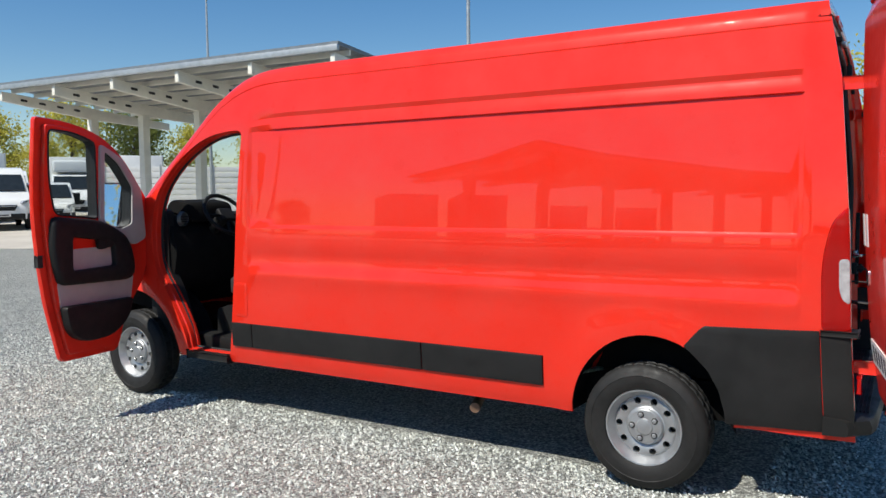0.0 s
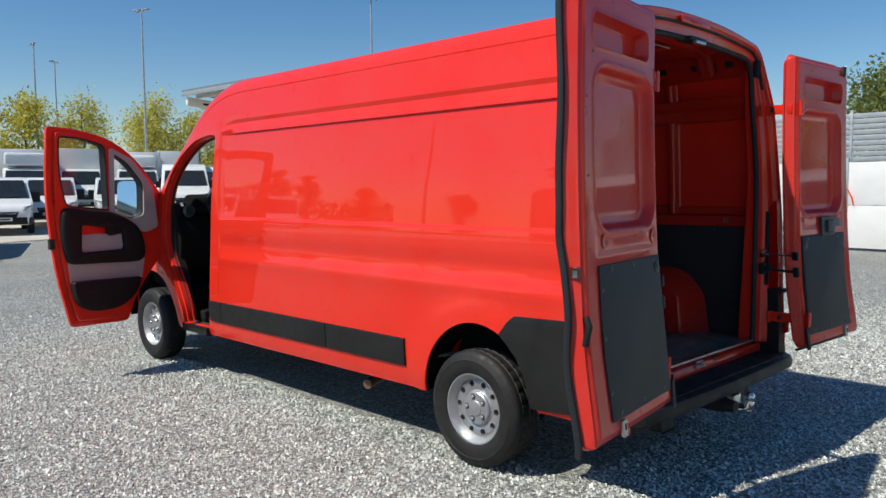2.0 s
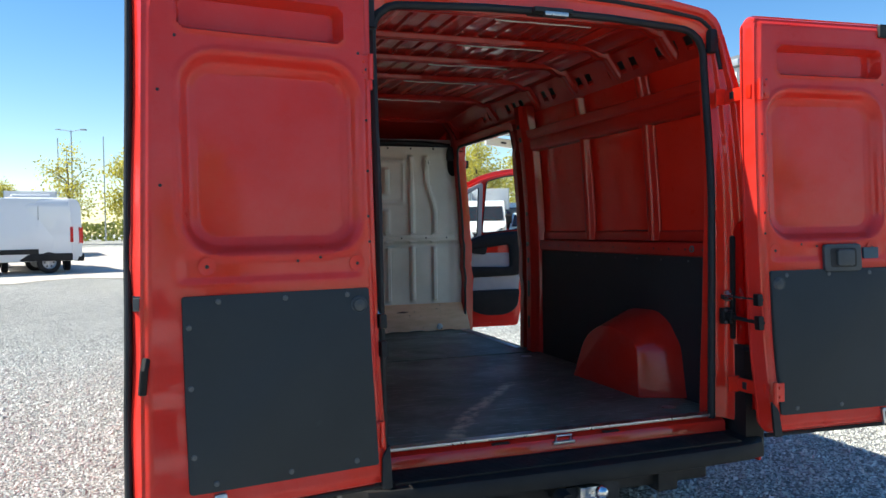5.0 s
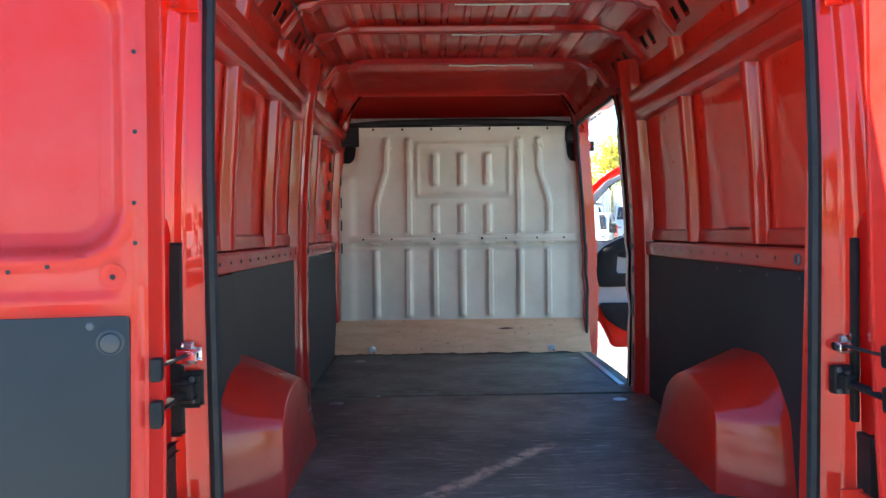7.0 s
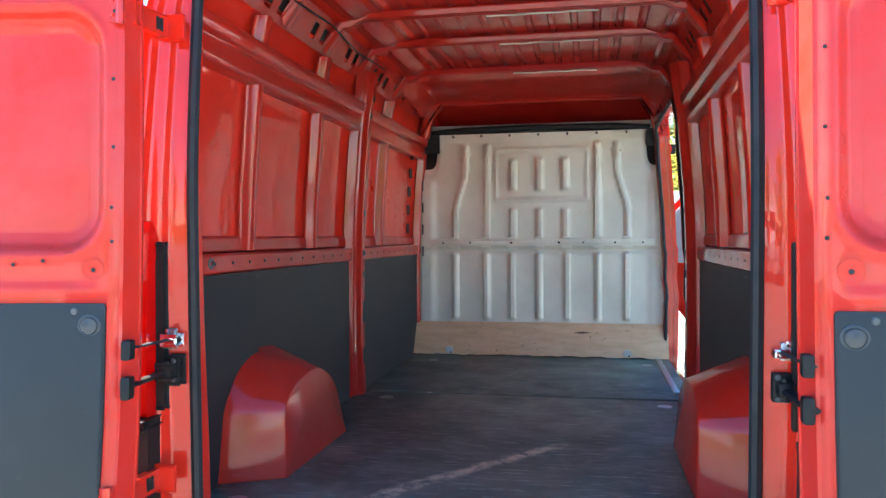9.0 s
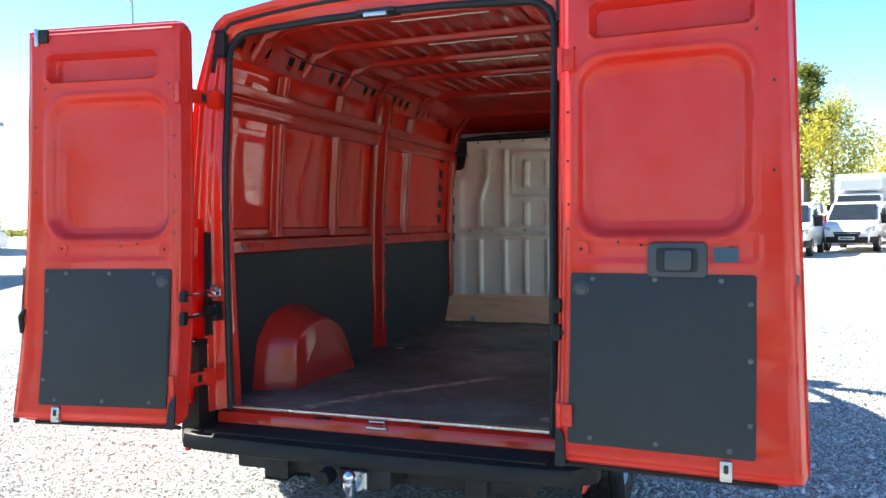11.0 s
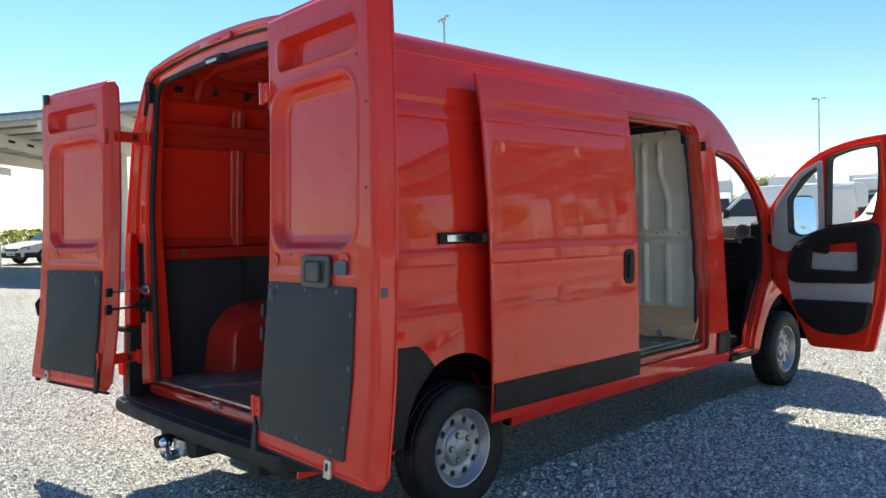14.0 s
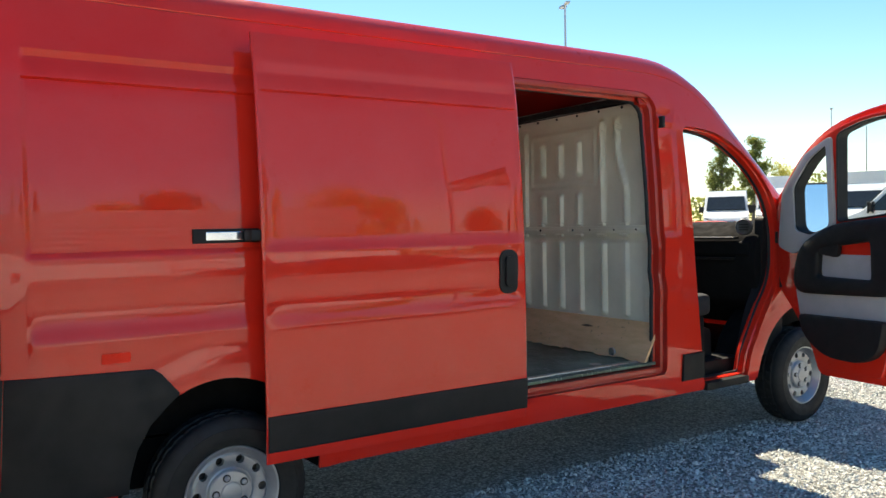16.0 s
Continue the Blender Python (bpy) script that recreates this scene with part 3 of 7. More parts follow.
def patch(outline, sx, off=0.006, depth=0.014, cuts=None, x_of=side_x):
    """A panel that lies on the side's skin, off metres proud of it."""
    bm = bmesh.new()
    face = bm.faces.new([bm.verts.new((0, y, z)) for y, z in outline])
    zs = [z for _, z in outline]
    ys = [y for y, _ in outline]
    for k in range(1, 9):
        z = min(zs) + (max(zs) - min(zs)) * k / 9
        bmesh.ops.bisect_plane(bm, geom=bm.verts[:] + bm.edges[:] + bm.faces[:], plane_co=(0, 0, z), plane_no=(0, 0, 1))
    for k in range(1, 5):
        y = min(ys) + (max(ys) - min(ys)) * k / 5
        bmesh.ops.bisect_plane(bm, geom=bm.verts[:] + bm.edges[:] + bm.faces[:], plane_co=(0, y, 0), plane_no=(0, 1, 0))
    front = set(bm.verts)
    bmesh.ops.extrude_face_region(bm, geom=bm.faces[:], use_keep_orig=True)
    for v in bm.verts:
        x = x_of(v.co.y, v.co.z)
        v.co.x = sx * (x + (off if v in front else off - depth))
        if v.co.y < 0.34:
            v.co.y = rear_y(v.co.y, v.co.z)
    bmesh.ops.recalc_face_normals(bm, faces=bm.faces)
    edges = [e for e in bm.edges if len(e.link_faces) == 2 and e.calc_face_angle(0) > 0.7 and all(v in front for v in e.verts)]
    bmesh.ops.bevel(bm, geom=edges, offset=0.004, segments=2, affect="EDGES", profile=0.6)
    return bm


def swept_frame(outline, sx, steps, x_of=side_x, shrink=0.0):
    """A jamb round an opening: rings at (inset, depth) from the skin's edge."""
    bm = bmesh.new()
    cy = sum(p[0] for p in outline) / len(outline)
    cz = sum(p[1] for p in outline) / len(outline)
    n = len(outline)
    norm = []
    for i in range(n):
        a, b = outline[i - 1], outline[(i + 1) % n]
        t = Vector((b[0] - a[0], b[1] - a[1])).normalized()
        q = Vector((-t.y, t.x))
        if q.dot(Vector((cy - outline[i][0], cz - outline[i][1]))) < 0:
            q = -q
        norm.append(q)
    rings = []
    for inset, depth in steps:
        ring = []
        for (y, z), q in zip(outline, norm):
            yy, zz = y + q.x * inset, z + q.y * inset
            ring.append(bm.verts.new((sx * (x_of(yy, zz) - depth), yy, zz)))
        rings.append(ring)
    for a, b in zip(rings, rings[1:]):
        for i in range(n):
            bm.faces.new((a[i], a[(i + 1) % n], b[(i + 1) % n], b[i]))
    return bm


JAMB = [(-0.012, 0.004), (0.0, 0.006), (0.002, 0.03), (0.022, 0.036), (0.026, 0.075), (0.045, 0.08), (0.045, 0.1), (-0.02, 0.105)]
THIN_JAMB = [(-0.012, 0.004), (0.0, 0.006), (0.002, 0.03), (0.012, 0.036), (0.014, 0.075), (0.022, 0.08), (0.022, 0.1), (-0.03, 0.105)]
for sx in (-1, 1):
    part("door_frame", swept_frame(dense(FRONT_OPENING), sx, THIN_JAMB), RED, VAN)
    ring = [(sx * (side_x(y, z) - 0.082), y, z) for y, z in dense(FRONT_OPENING)]
    cy, cz = 4.3, 1.2
    part("door_seal", tube([(x, cy + (y - cy) * 0.975, cz + (z - cz) * 0.982) for x, y, z in ring], 0.012, 8, True), RUBBER, VAN, "dark rubber door seal")
part("door_frame", swept_frame(dense(SIDE_OPENING), 1, JAMB), RED_IN_SHADE, VAN)
part("door_seal", tube([(side_x(y, z) - 0.088, 3.03 + (y - 3.03) * 0.935, 1.35 + (z - 1.35) * 0.955) for y, z in dense(SIDE_OPENING)], 0.012, 8, True), RUBBER, VAN, "dark rubber door seal")

# rear frame, with its stepped jamb
sec = section(0)
half = [(x, z) for x, z in sec if z >= 0.55]
half = [(half[0][0], 0.55)] + half
loop = [(x, z) for x, z in half] + [(-x, z) for x, z in half[-2::-1]]


REAR_HOLE = [(0.0, 0.575), (0.778, 0.575), (0.784, 1.2), (0.788, 1.9)] + rounded([(0.788, 1.9, 0.01), (0.786, 2.345, 0.13), (0.0, 2.372, 0.01)], n=8)[9:18] + [(0.3, 2.368), (0.0, 2.372)]


def rear_inner(x, z):
    """The edge of the rear opening, seen from its middle through (x, z)."""
    if z < 0.7:
        return math.copysign(0.778, x), 0.575 + (z - 0.55) * 0.8
    d, best = Vector((abs(x), z - 1.3)), 0.5
    for a, b in zip(REAR_HOLE, REAR_HOLE[1:]):
        e = Vector((b[0] - a[0], b[1] - a[1]))
        f = Vector((a[0], a[1] - 1.3))
        den = d.x * e.y - d.y * e.x
        if abs(den) > 1e-9:
            t, q = (f.x * e.y - f.y * e.x) / den, (f.x * d.y - f.y * d.x) / den
            if t > 0 and -1e-5 <= q <= 1 + 1e-5:
                best = t
    return math.copysign(d.x * best, x), 1.3 + d.y * best


def seal_y(z):
    """How deep the flange of the rear opening stands at that height."""
    return 0.195 + 0.055 * smooth(1.5, 2.36, z)


bm = bmesh.new()
rings = []
for mixv, dy in ease(((-0.01, 0.0), (0.06, -0.004), (0.24, 0.006), (0.30, 0.05), (0.52, 0.066), (0.60, 0.105), (0.90, 0.118), (1.0, 0.125), (1.0, 0.205), (0.8, 0.215), (0.15, 0.23)), 0.12, 0.009):
    ring = []
    for x, z in loop:
        ix, iz = rear_inner(x, z)
        zz = z + (iz - z) * mixv
        ring.append(bm.verts.new((x + (ix - x) * mixv, lerp_table(LEAN, z) + dy * (seal_y(iz) - lerp_table(LEAN, z)) / 0.118, zz)))
    rings.append(ring)
for a, b in zip(rings, rings[1:]):
    for i in range(len(loop) - 1):
        bm.faces.new((a[i], a[i + 1], b[i + 1], b[i]))
part("rear_frame", bm, RED, VAN, "red painted rear door frame")
seal = [(rear_inner(x, z)[0] * 0.992, seal_y(rear_inner(x, z)[1]), rear_inner(x, z)[1] - 0.006) for x, z in loop]
seal = [(seal[0][0], seal[0][1], 0.585)] + seal + [(seal[-1][0], seal[-1][1], 0.585)]
part("rear_seal", tube(seal, 0.017, 8), RUBBER, VAN, "dark rubber seal round the rear opening")
gasket = []
for x, z in loop:
    if z > 2.2:
        ix, iz = rear_inner(x, z)
        gasket.append((x + (ix - x) * 0.42, lerp_table(LEAN, z) + 0.045 * (seal_y(iz) - lerp_table(LEAN, z)) / 0.118, z + (iz - z) * 0.42 - 0.004))
part("header_gasket", tube(gasket, 0.009, 8), RUBBER, VAN, "dark rubber gasket under the roof lip")
# header handle recess over the rear opening, and its small marker lamp
part("header_panel", prism(rounded([(-0.16, 2.438), (0.16, 2.438), (0.16, 2.474), (-0.16, 2.474)], 0.01), 1, 0.218, 0.24, 0.004), RED, VAN)
part("header_lamp", boxed((-0.06, 0.214, 2.445), (0.06, 0.222, 2.460), 0.003), LENS, VAN, "small red marker lamp")
part("latch_plate", boxed((-0.09, 0.205, 2.352), (0.09, 0.29, 2.374), 0.004), DARK_METAL, VAN)
part("latch_tongue", boxed((-0.05, 0.19, 2.335), (0.06, 0.215, 2.353), 0.004), STEEL, VAN, "bright steel latch")
for sx in (-1, 1):
    part("seal_corner", boxed((sx * 0.79, 0.205, 2.235), (sx * 0.835, 0.245, 2.345), 0.012), RUBBER, VAN)

# sill, tread strip, striker
sill = [(0.17, 0.42), (0.24, 0.42), (0.24, 0.572), (0.215, 0.578), (0.20, 0.566), (0.178, 0.560), (0.170, 0.545)]
part("rear_sill", prism(sill, 0, -0.83, 0.83, 0.004), RED, VAN, "scuffed red rear sill")
part("tread_strip", prism([(0.188, 0.577), (0.235, 0.577), (0.235, 0.590), (0.188, 0.590)], 0, -0.79, 0.79, 0.002), STEEL, VAN, "aluminium edge strip of the load floor")
bm = bmesh.new()
add_tube(bm, [(-0.035, 0.172, 0.545), (-0.035, 0.165, 0.575), (0.035, 0.165, 0.575), (0.035, 0.172, 0.545)], 0.005, 8)
add_box(bm, (-0.05, 0.155, 0.54), (0.05, 0.172, 0.552), 0.003)
part("striker", bm, STEEL, VAN, "steel door striker")
for x in (-0.28, 0.24):
    part("drain_plug", boxed((x - 0.04, 0.178, 0.560), (x + 0.04, 0.20, 0.5665), 0.002), PLASTIC, VAN)

# rear bumper with its ribbed step
N = 24
prof = [(0.185, 0.425), (0.0, 0.428), (-0.018, 0.436), (-0.022, 0.468), (-0.01, 0.497), (0.01, 0.505), (0.185, 0.512)]
bm = bmesh.new()
rings = []
for i in range(N + 1):
    x = -0.965 + 1.93 * i / N
    bow = -0.03 * (1 - (x / 0.965) ** 2) + 0.10 * smooth(0.86, 0.97, abs(x))
    rings.append([bm.verts.new((x, y + bow if y < 0.16 else y, z)) for y, z in prof])
for a, b in zip(rings, rings[1:]):
    for k in range(len(prof)):
        bm.faces.new((a[k], a[(k + 1) % len(prof)], b[(k + 1) % len(prof)], b[k]))
bm.faces.new(rings[0])
bm.faces.new(rings[-1][::-1])
bumper = part("rear_bumper", bm, PLASTIC, VAN, "black plastic step bumper, scuffed on top")
for i in range(9):
    y = 0.005 + 0.016 * i
    part("step_rib", boxed((-0.78, y, 0.505), (0.78, y + 0.007, 0.515), 0.002), PLASTIC, bumper)
for sx in (-1, 1):
    # black corner between the bumper and the lamp
    out = [(0.0, 0.435), (0.145, 0.435), (0.158, 0.905), (0.0, 0.905)]
    corner = part("bumper_corner", patch(out, sx, 0.012, 0.10), PLASTIC, VAN, "black plastic bumper corner")
    part("reflector", boxed((sx * 0.875, 0.035, 0.63), (sx * 0.945, 0.05, 0.70), 0.004), LENS, corner)
    quarter = [(0.150, 0.432), (0.163, 0.905), (0.715, 0.888), (0.742, 0.868), (0.812, 0.782)]
    quarter += [(REAR_ARCH - (0.376 + 0.04 * math.sin(a)) * math.cos(a), 0.36 + 0.456 * math.sin(a)) for a in (0.98, 0.75, 0.5, 0.25, 0.12)]
    part("quarter_cladding", patch(quarter, sx, 0.010, 0.03), PLASTIC, VAN, "black plastic quarter cladding")
    # tail lamp
    tail = part("tail_lamp", patch(LAMP, sx, 0.006, 0.085), LENS, VAN, "tall red tail lamp")
    part("reversing_lens", patch(rounded([(0.0, 1.03), (0.035, 1.05), (0.050, 1.10), (0.048, 1.235), (0.0, 1.24)], 0.02), sx, 0.009, 0.02), LAMP_CLEAR, tail, "clear reversing lens")
    part("lamp_back", boxed((sx * 0.850, 0.14, 0.93), (sx * 0.868, 0.165, 1.40), 0.008), PLASTIC, tail, "black lamp housing")
    part("lamp_foot", boxed((sx * 0.86, 0.05, 0.885), (sx * 0.965, 0.2, 0.909), 0.006), PLASTIC, tail)

# side strips
for a, b in ((1.578, 2.366), (2.374, 3.772), (3.778, 3.968)):
    part("side_strip", patch([(a, 0.487), (b, 0.487), (b, 0.655), (a, 0.655)], -1, 0.014, 0.03), PLASTIC, VAN, "black plastic rubbing strip")
part("side_strip", patch([(3.80, 0.445), (4.0, 0.445), (3.985, 0.61), (3.80, 0.61)], 1, 0.014, 0.03), PLASTIC, VAN, "black plastic rubbing strip")
part("fuel_flap", patch(rounded([(3.815, 0.70), (3.93, 0.70), (3.935, 0.94), (3.815, 0.94)], 0.02), -1, 0.003, 0.01), RED, VAN)
for sx in (-1, 1):
    part("entry_step", boxed((sx * 0.60, 4.03, 0.355), (sx * 0.955, 4.45, 0.405), 0.01), PLASTIC, VAN, "black ribbed entry step")
part("side_marker", patch(rounded([(0.53, 0.925), (0.635, 0.925), (0.635, 0.965), (0.53, 0.965)], 0.008), 1, 0.005, 0.01), MARKER_RED, VAN, "small red side marker")
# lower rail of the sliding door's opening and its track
part("door_sill", boxed((0.80, 2.40, 0.515), (0.925, 3.63, 0.552), 0.006), RED_IN_SHADE, VAN, "red sill under the side opening")
part("sill_strip", boxed((0.795, 2.40, 0.556), (0.83, 3.62, 0.583), 0.003), STEEL, VAN, "aluminium sill strip")
part("lower_track", boxed((0.86, 2.42, 0.465), (0.93, 3.62, 0.50), 0.004), DARK_METAL, VAN)
part("upper_track", boxed((0.80, 2.30, 2.165), (0.88, 3.62, 2.20), 0.006), RED_IN_SHADE, VAN)
rail = part("slide_rail", patch([(0.885, 1.372), (1.16, 1.372), (1.16, 1.43), (0.885, 1.43)], 1, 0.014, 0.03), PLASTIC, VAN, "black sliding-door rail with a bright insert")
part("rail_insert", patch([(0.935, 1.383), (1.09, 1.383), (1.09, 1.419), (0.935, 1.419)], 1, 0.019, 0.01), CHROME, rail, "bright aluminium insert")
part("roller", boxed((0.965, 1.09, 1.378), (1.06, 1.15, 1.424), 0.008), PLASTIC, rail)

# underbody
part("floor_pan", boxed((-0.72, 0.22, 0.40), (0.72, 4.0, 0.555), 0.01), DARK_METAL, VAN, "dark underbody")
part("front_pan", boxed((-0.62, 4.0, 0.30), (0.62, 5.85, 0.50), 0.03), DARK_METAL, VAN, "dark underbody")
for sx in (-1, 1):
    part("chassis_rail", boxed((sx * 0.42, 0.1, 0.30), (sx * 0.52, 4.0, 0.41), 0.01), DARK_METAL, VAN)
    for y0, ry, rz in ((REAR_ARCH, 0.43, 0.47), (FRONT_HUB, 0.51, 0.48)):
        bm = bmesh.new()
        ar = arch(y0, ry, rz)[:-2]
        a = [bm.verts.new((sx * 0.945, y, z)) for y, z in ar]
        b = [bm.verts.new((sx * (0.735 if y0 < 2 else 0.60), y, z)) for y, z in (arch(REAR_HUB + 0.010, 0.385, 0.45)[:-2] if y0 < 2 else ar)]
        for i in range(len(ar) - 1):
            bm.faces.new((a[i], a[i + 1], b[i + 1], b[i]))
        bm.faces.new(b)
        part("wheel_well", bm, WELL, VAN, "black wheel-well liner")
part("rear_axle", tube([(-0.8, REAR_HUB, HUB_Z), (0.8, REAR_HUB, HUB_Z)], 0.05, 12), DARK_METAL, VAN)
part("exhaust_pipe", tube([(-0.35, 2.9, 0.30), (-0.45, 2.35, 0.29), (-0.62, 2.14, 0.285), (-0.86, 2.06, 0.27)], 0.032, 12), RUST, VAN, "rusty exhaust end pipe")
# tow bar
bar = part("tow_bar", boxed((-0.09, -0.02, 0.335), (0.09, 0.16, 0.42), 0.01), DARK_METAL, VAN, "dark tow bar with a bright ball")
part("cross_tube", boxed((-0.70, 0.14, 0.32), (0.70, 0.21, 0.40), 0.01), DARK_METAL, bar)
part("clamp_block", boxed((-0.045, -0.055, 0.345), (0.055, 0.0, 0.425), 0.012), STEEL, bar, "bright steel clamp block")
part("bracket", boxed((0.03, -0.03, 0.35), (0.15, 0.15, 0.435), 0.012), DARK_METAL, bar)
part("ball_neck", tube([(0.01, -0.03, 0.365), (0.01, -0.075, 0.352), (0.01, -0.105, 0.355), (0.01, -0.120, 0.375), (0.01, -0.122, 0.405)], 0.026, 14), CHROME, bar, "bright steel ball neck")
bm = bmesh.new()
bmesh.ops.create_uvsphere(bm, u_segments=20, v_segments=12, radius=0.026, matrix=Matrix.Translation((0.01, -0.122, 0.425)))
part("tow_ball", bm, CHROME, bar)
part("socket", lathe([(0.0, 0), (0.034, 0), (0.036, 0.012), (0.03, 0.07), (0.0, 0.07)], 20, Matrix.Translation((-0.125, -0.035, 0.395)) @ Matrix.Rotation(radians(-90), 4, "Z")), PLASTIC, bar, "black trailer socket")

# ---- the van: load space ----
half = [(0.885, 0.22), (0.885, 0.60), (0.735, 0.68), (0.735, 1.31), (0.885, 1.38), (0.885, 2.192)]
part("load_floor", prism(half + [(-x, y) for x, y in half[::-1]], 2, 0.557, 0.575, 0.003), FLOOR, VAN, "worn dark coated plywood load floor")
part("floor_joint", boxed((-0.88, 2.190, 0.5585), (0.88, 2.232, 0.5670)), DARK_METAL, VAN)
part("load_floor", boxed((-0.885, 2.230, 0.557), (0.885, 3.70, 0.575), 0.003), FLOOR, VAN, "worn dark coated plywood load floor")


def in_x(z):
    """The inside of the outer skin at that height."""
    return lerp_table(SIDE, z) - 0.028


def wall_bar(sx, y0, y1, z0, z1, prof, rows=10):
    """A pressed bar on the wall: prof gives (share across, depth)."""
    bm = bmesh.new()
    rings = []
    tall = (z1 - z0) >= (y1 - y0)
    prof = ease(prof, min(z1 - z0, y1 - y0))
    for i in range(rows + 1):
        t = i / rows
        ring = []
        for s, d in prof:
            y, z = (y0 + (y1 - y0) * s, z0 + (z1 - z0) * t) if tall else (y0 + (y1 - y0) * t, z0 + (z1 - z0) * s)
            ring.append(bm.verts.new((sx * (in_x(z) - d), y, z)))
        rings.append(ring)
    for a, b in zip(rings, rings[1:]):
        for k in range(len(prof) - 1):
            bm.faces.new((a[k], a[k + 1], b[k + 1], b[k]))
    bm.faces.new(rings[0])
    bm.faces.new(rings[-1][::-1])
    return bm


HAT = [(0, 0.0), (0.12, 0.006), (0.22, 0.040), (0.36, 0.050), (0.64, 0.050), (0.78, 0.040), (0.88, 0.006), (1, 0.0)]
LEDGE = [(0, 0.0), (0.02, 0.045), (0.12, 0.055), (0.5, 0.055), (0.58, 0.045), (0.66, 0.062), (0.97, 0.066), (1, 0.0)]
WAIST = [(0, 0.0), (0.02, 0.035), (0.1, 0.042), (0.86, 0.042), (0.95, 0.036), (1, 0.0)]
BOX_WALL = [(0.545, 0.575, 0.004), (0.590, 0.835, 0.035), (0.690, 0.955, 0.05), (0.800, 1.002, 0.05), (1.06, 0.992, 0.08), (1.26, 0.90, 0.08), (1.41, 0.575, 0.004)]
RIBS = {-1: (0.83, 1.50, 2.66), 1: (0.83, 1.50)}
REACH = {-1: 3.66, 1: 2.38}
for sx in (-1, 1):
    end = REACH[sx]
    part("upper_rail", wall_bar(sx, 0.27, end, 1.985, 2.135, LEDGE, 20), RED_IN_SHADE, VAN, "red pressed-steel wall rail")
    waist = part("waist_rail", wall_bar(sx, 0.27, end, 1.292, 1.368, WAIST, 20), RED_IN_SHADE, VAN, "red waist rail with fixing holes")
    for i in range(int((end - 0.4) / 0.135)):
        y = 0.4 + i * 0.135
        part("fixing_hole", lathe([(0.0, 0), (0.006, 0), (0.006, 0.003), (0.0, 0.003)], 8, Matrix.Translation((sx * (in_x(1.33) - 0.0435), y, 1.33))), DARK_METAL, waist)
    part("panel_foot", wall_bar(sx, 0.27, end, 1.368, 1.425, [(0, 0.0), (0.04, 0.012), (0.9, 0.008), (1, 0.0)], 12), RED_IN_SHADE, VAN)
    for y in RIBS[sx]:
        part("wall_rib", wall_bar(sx, y - 0.044, y + 0.044, 1.372, 1.99, HAT), RED_IN_SHADE, VAN, "red pressed wall rib")
        part("upper_rib", wall_bar(sx, y - 0.045, y + 0.045, 2.13, 2.24, HAT), RED_IN_SHADE, VAN)
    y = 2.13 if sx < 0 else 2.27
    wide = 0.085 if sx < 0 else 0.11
    pillar = part("pillar", wall_bar(sx, y - wide, y + wide, 0.56, 2.30, [(0, 0.0), (0.06, 0.05), (0.2, 0.062), (0.34, 0.085), (0.66, 0.085), (0.8, 0.062), (0.94, 0.05), (1, 0.0)], 16), RED_IN_SHADE, VAN, "red pressed-steel pillar with holes")
    for z, h in ((0.78, 0.09), (1.02, 0.12), (1.22, 0.04), (1.55, 0.03), (2.08, 0.05), (2.17, 0.05)):
        hole = rounded([(y - 0.016, z - h / 2), (y + 0.016, z - h / 2), (y + 0.016, z + h / 2), (y - 0.016, z + h / 2)], 0.014)
        x = in_x(z) - 0.0865
        part("pillar_hole", prism(hole, 0, sx * (x + 0.02), sx * x), DARK_METAL, pillar)
    # lashing rings
    for ry, rz in ((0.42, 1.335), (y - 0.0, 1.335)):
        part("lashing_ring", tube([(sx * (in_x(rz) - 0.09), ry + 0.014 * math.cos(a), rz + 0.014 * math.sin(a)) for a in [i * math.pi / 6 for i in range(12)]], 0.004, 6, True), SCREW, VAN, "small dull lashing ring")
    # dark lining boards under the waist
    spans = ((0.25, 0.84), (0.845, y - wide), (y + wide, 3.67)) if sx < 0 else ((0.25, y - wide),)
    wall = rounded(BOX_WALL, n=4)
    for a, b in spans:
        lift = 0.004 if (sx < 0 and a < 0.5) else 0.0
        bm = bmesh.new()
        notch = [(y1, z1 - 0.012) for y1, z1 in wall if a + 0.002 < y1 < b - 0.002]
        if notch:
            first = (a, lerp_table(wall, a) - 0.012)
            last = (b, lerp_table(wall, b) - 0.012)
            foot = ([(a, 0.565)] if a < 0.5 else [first]) + notch + ([(b, 0.565)] if b > 1.5 else [last])
        else:
            foot = [(a, 0.565), (b, 0.565)]
        add_prism(bm, dense(foot + [(b, 1.292), (a, 1.292)], 0.2), 0, sx * (0.908 - lift), sx * (0.900 - lift))
        if lift:
            for v in bm.verts:
                v.co.x -= sx * 0.026 * ((v.co.y - a) / (b - a)) ** 2 * (1 - 0.6 * smooth(1.0, 1.28, v.co.z))
        lining = part("lining_board", bm, BOARD, VAN, "dark grey hardboard side lining")
        k = max(2, int((b - a) / 0.2))
        for i in range(k):
            yy = a + 0.05 + (b - a - 0.1) * i / (k - 1)
            part("rivet", lathe([(0.0, 0.0), (0.006, 0.0), (0.005, 0.002), (0.0, 0.003)], 8, Matrix.Translation((sx * (0.899 - lift), yy, 1.272)) @ Matrix.Rotation(math.pi if sx > 0 else 0, 4, "Z")), SCREW, lining)
        if a < 0.3:
            for z in (0.66, 0.72, 0.79, 0.86, 0.93):
                part("vent_slot", boxed((sx * (0.8995 - lift), 0.33, z), (sx * (0.896 - lift), 0.45, z + 0.010), 0.001), DARK_METAL, lining)
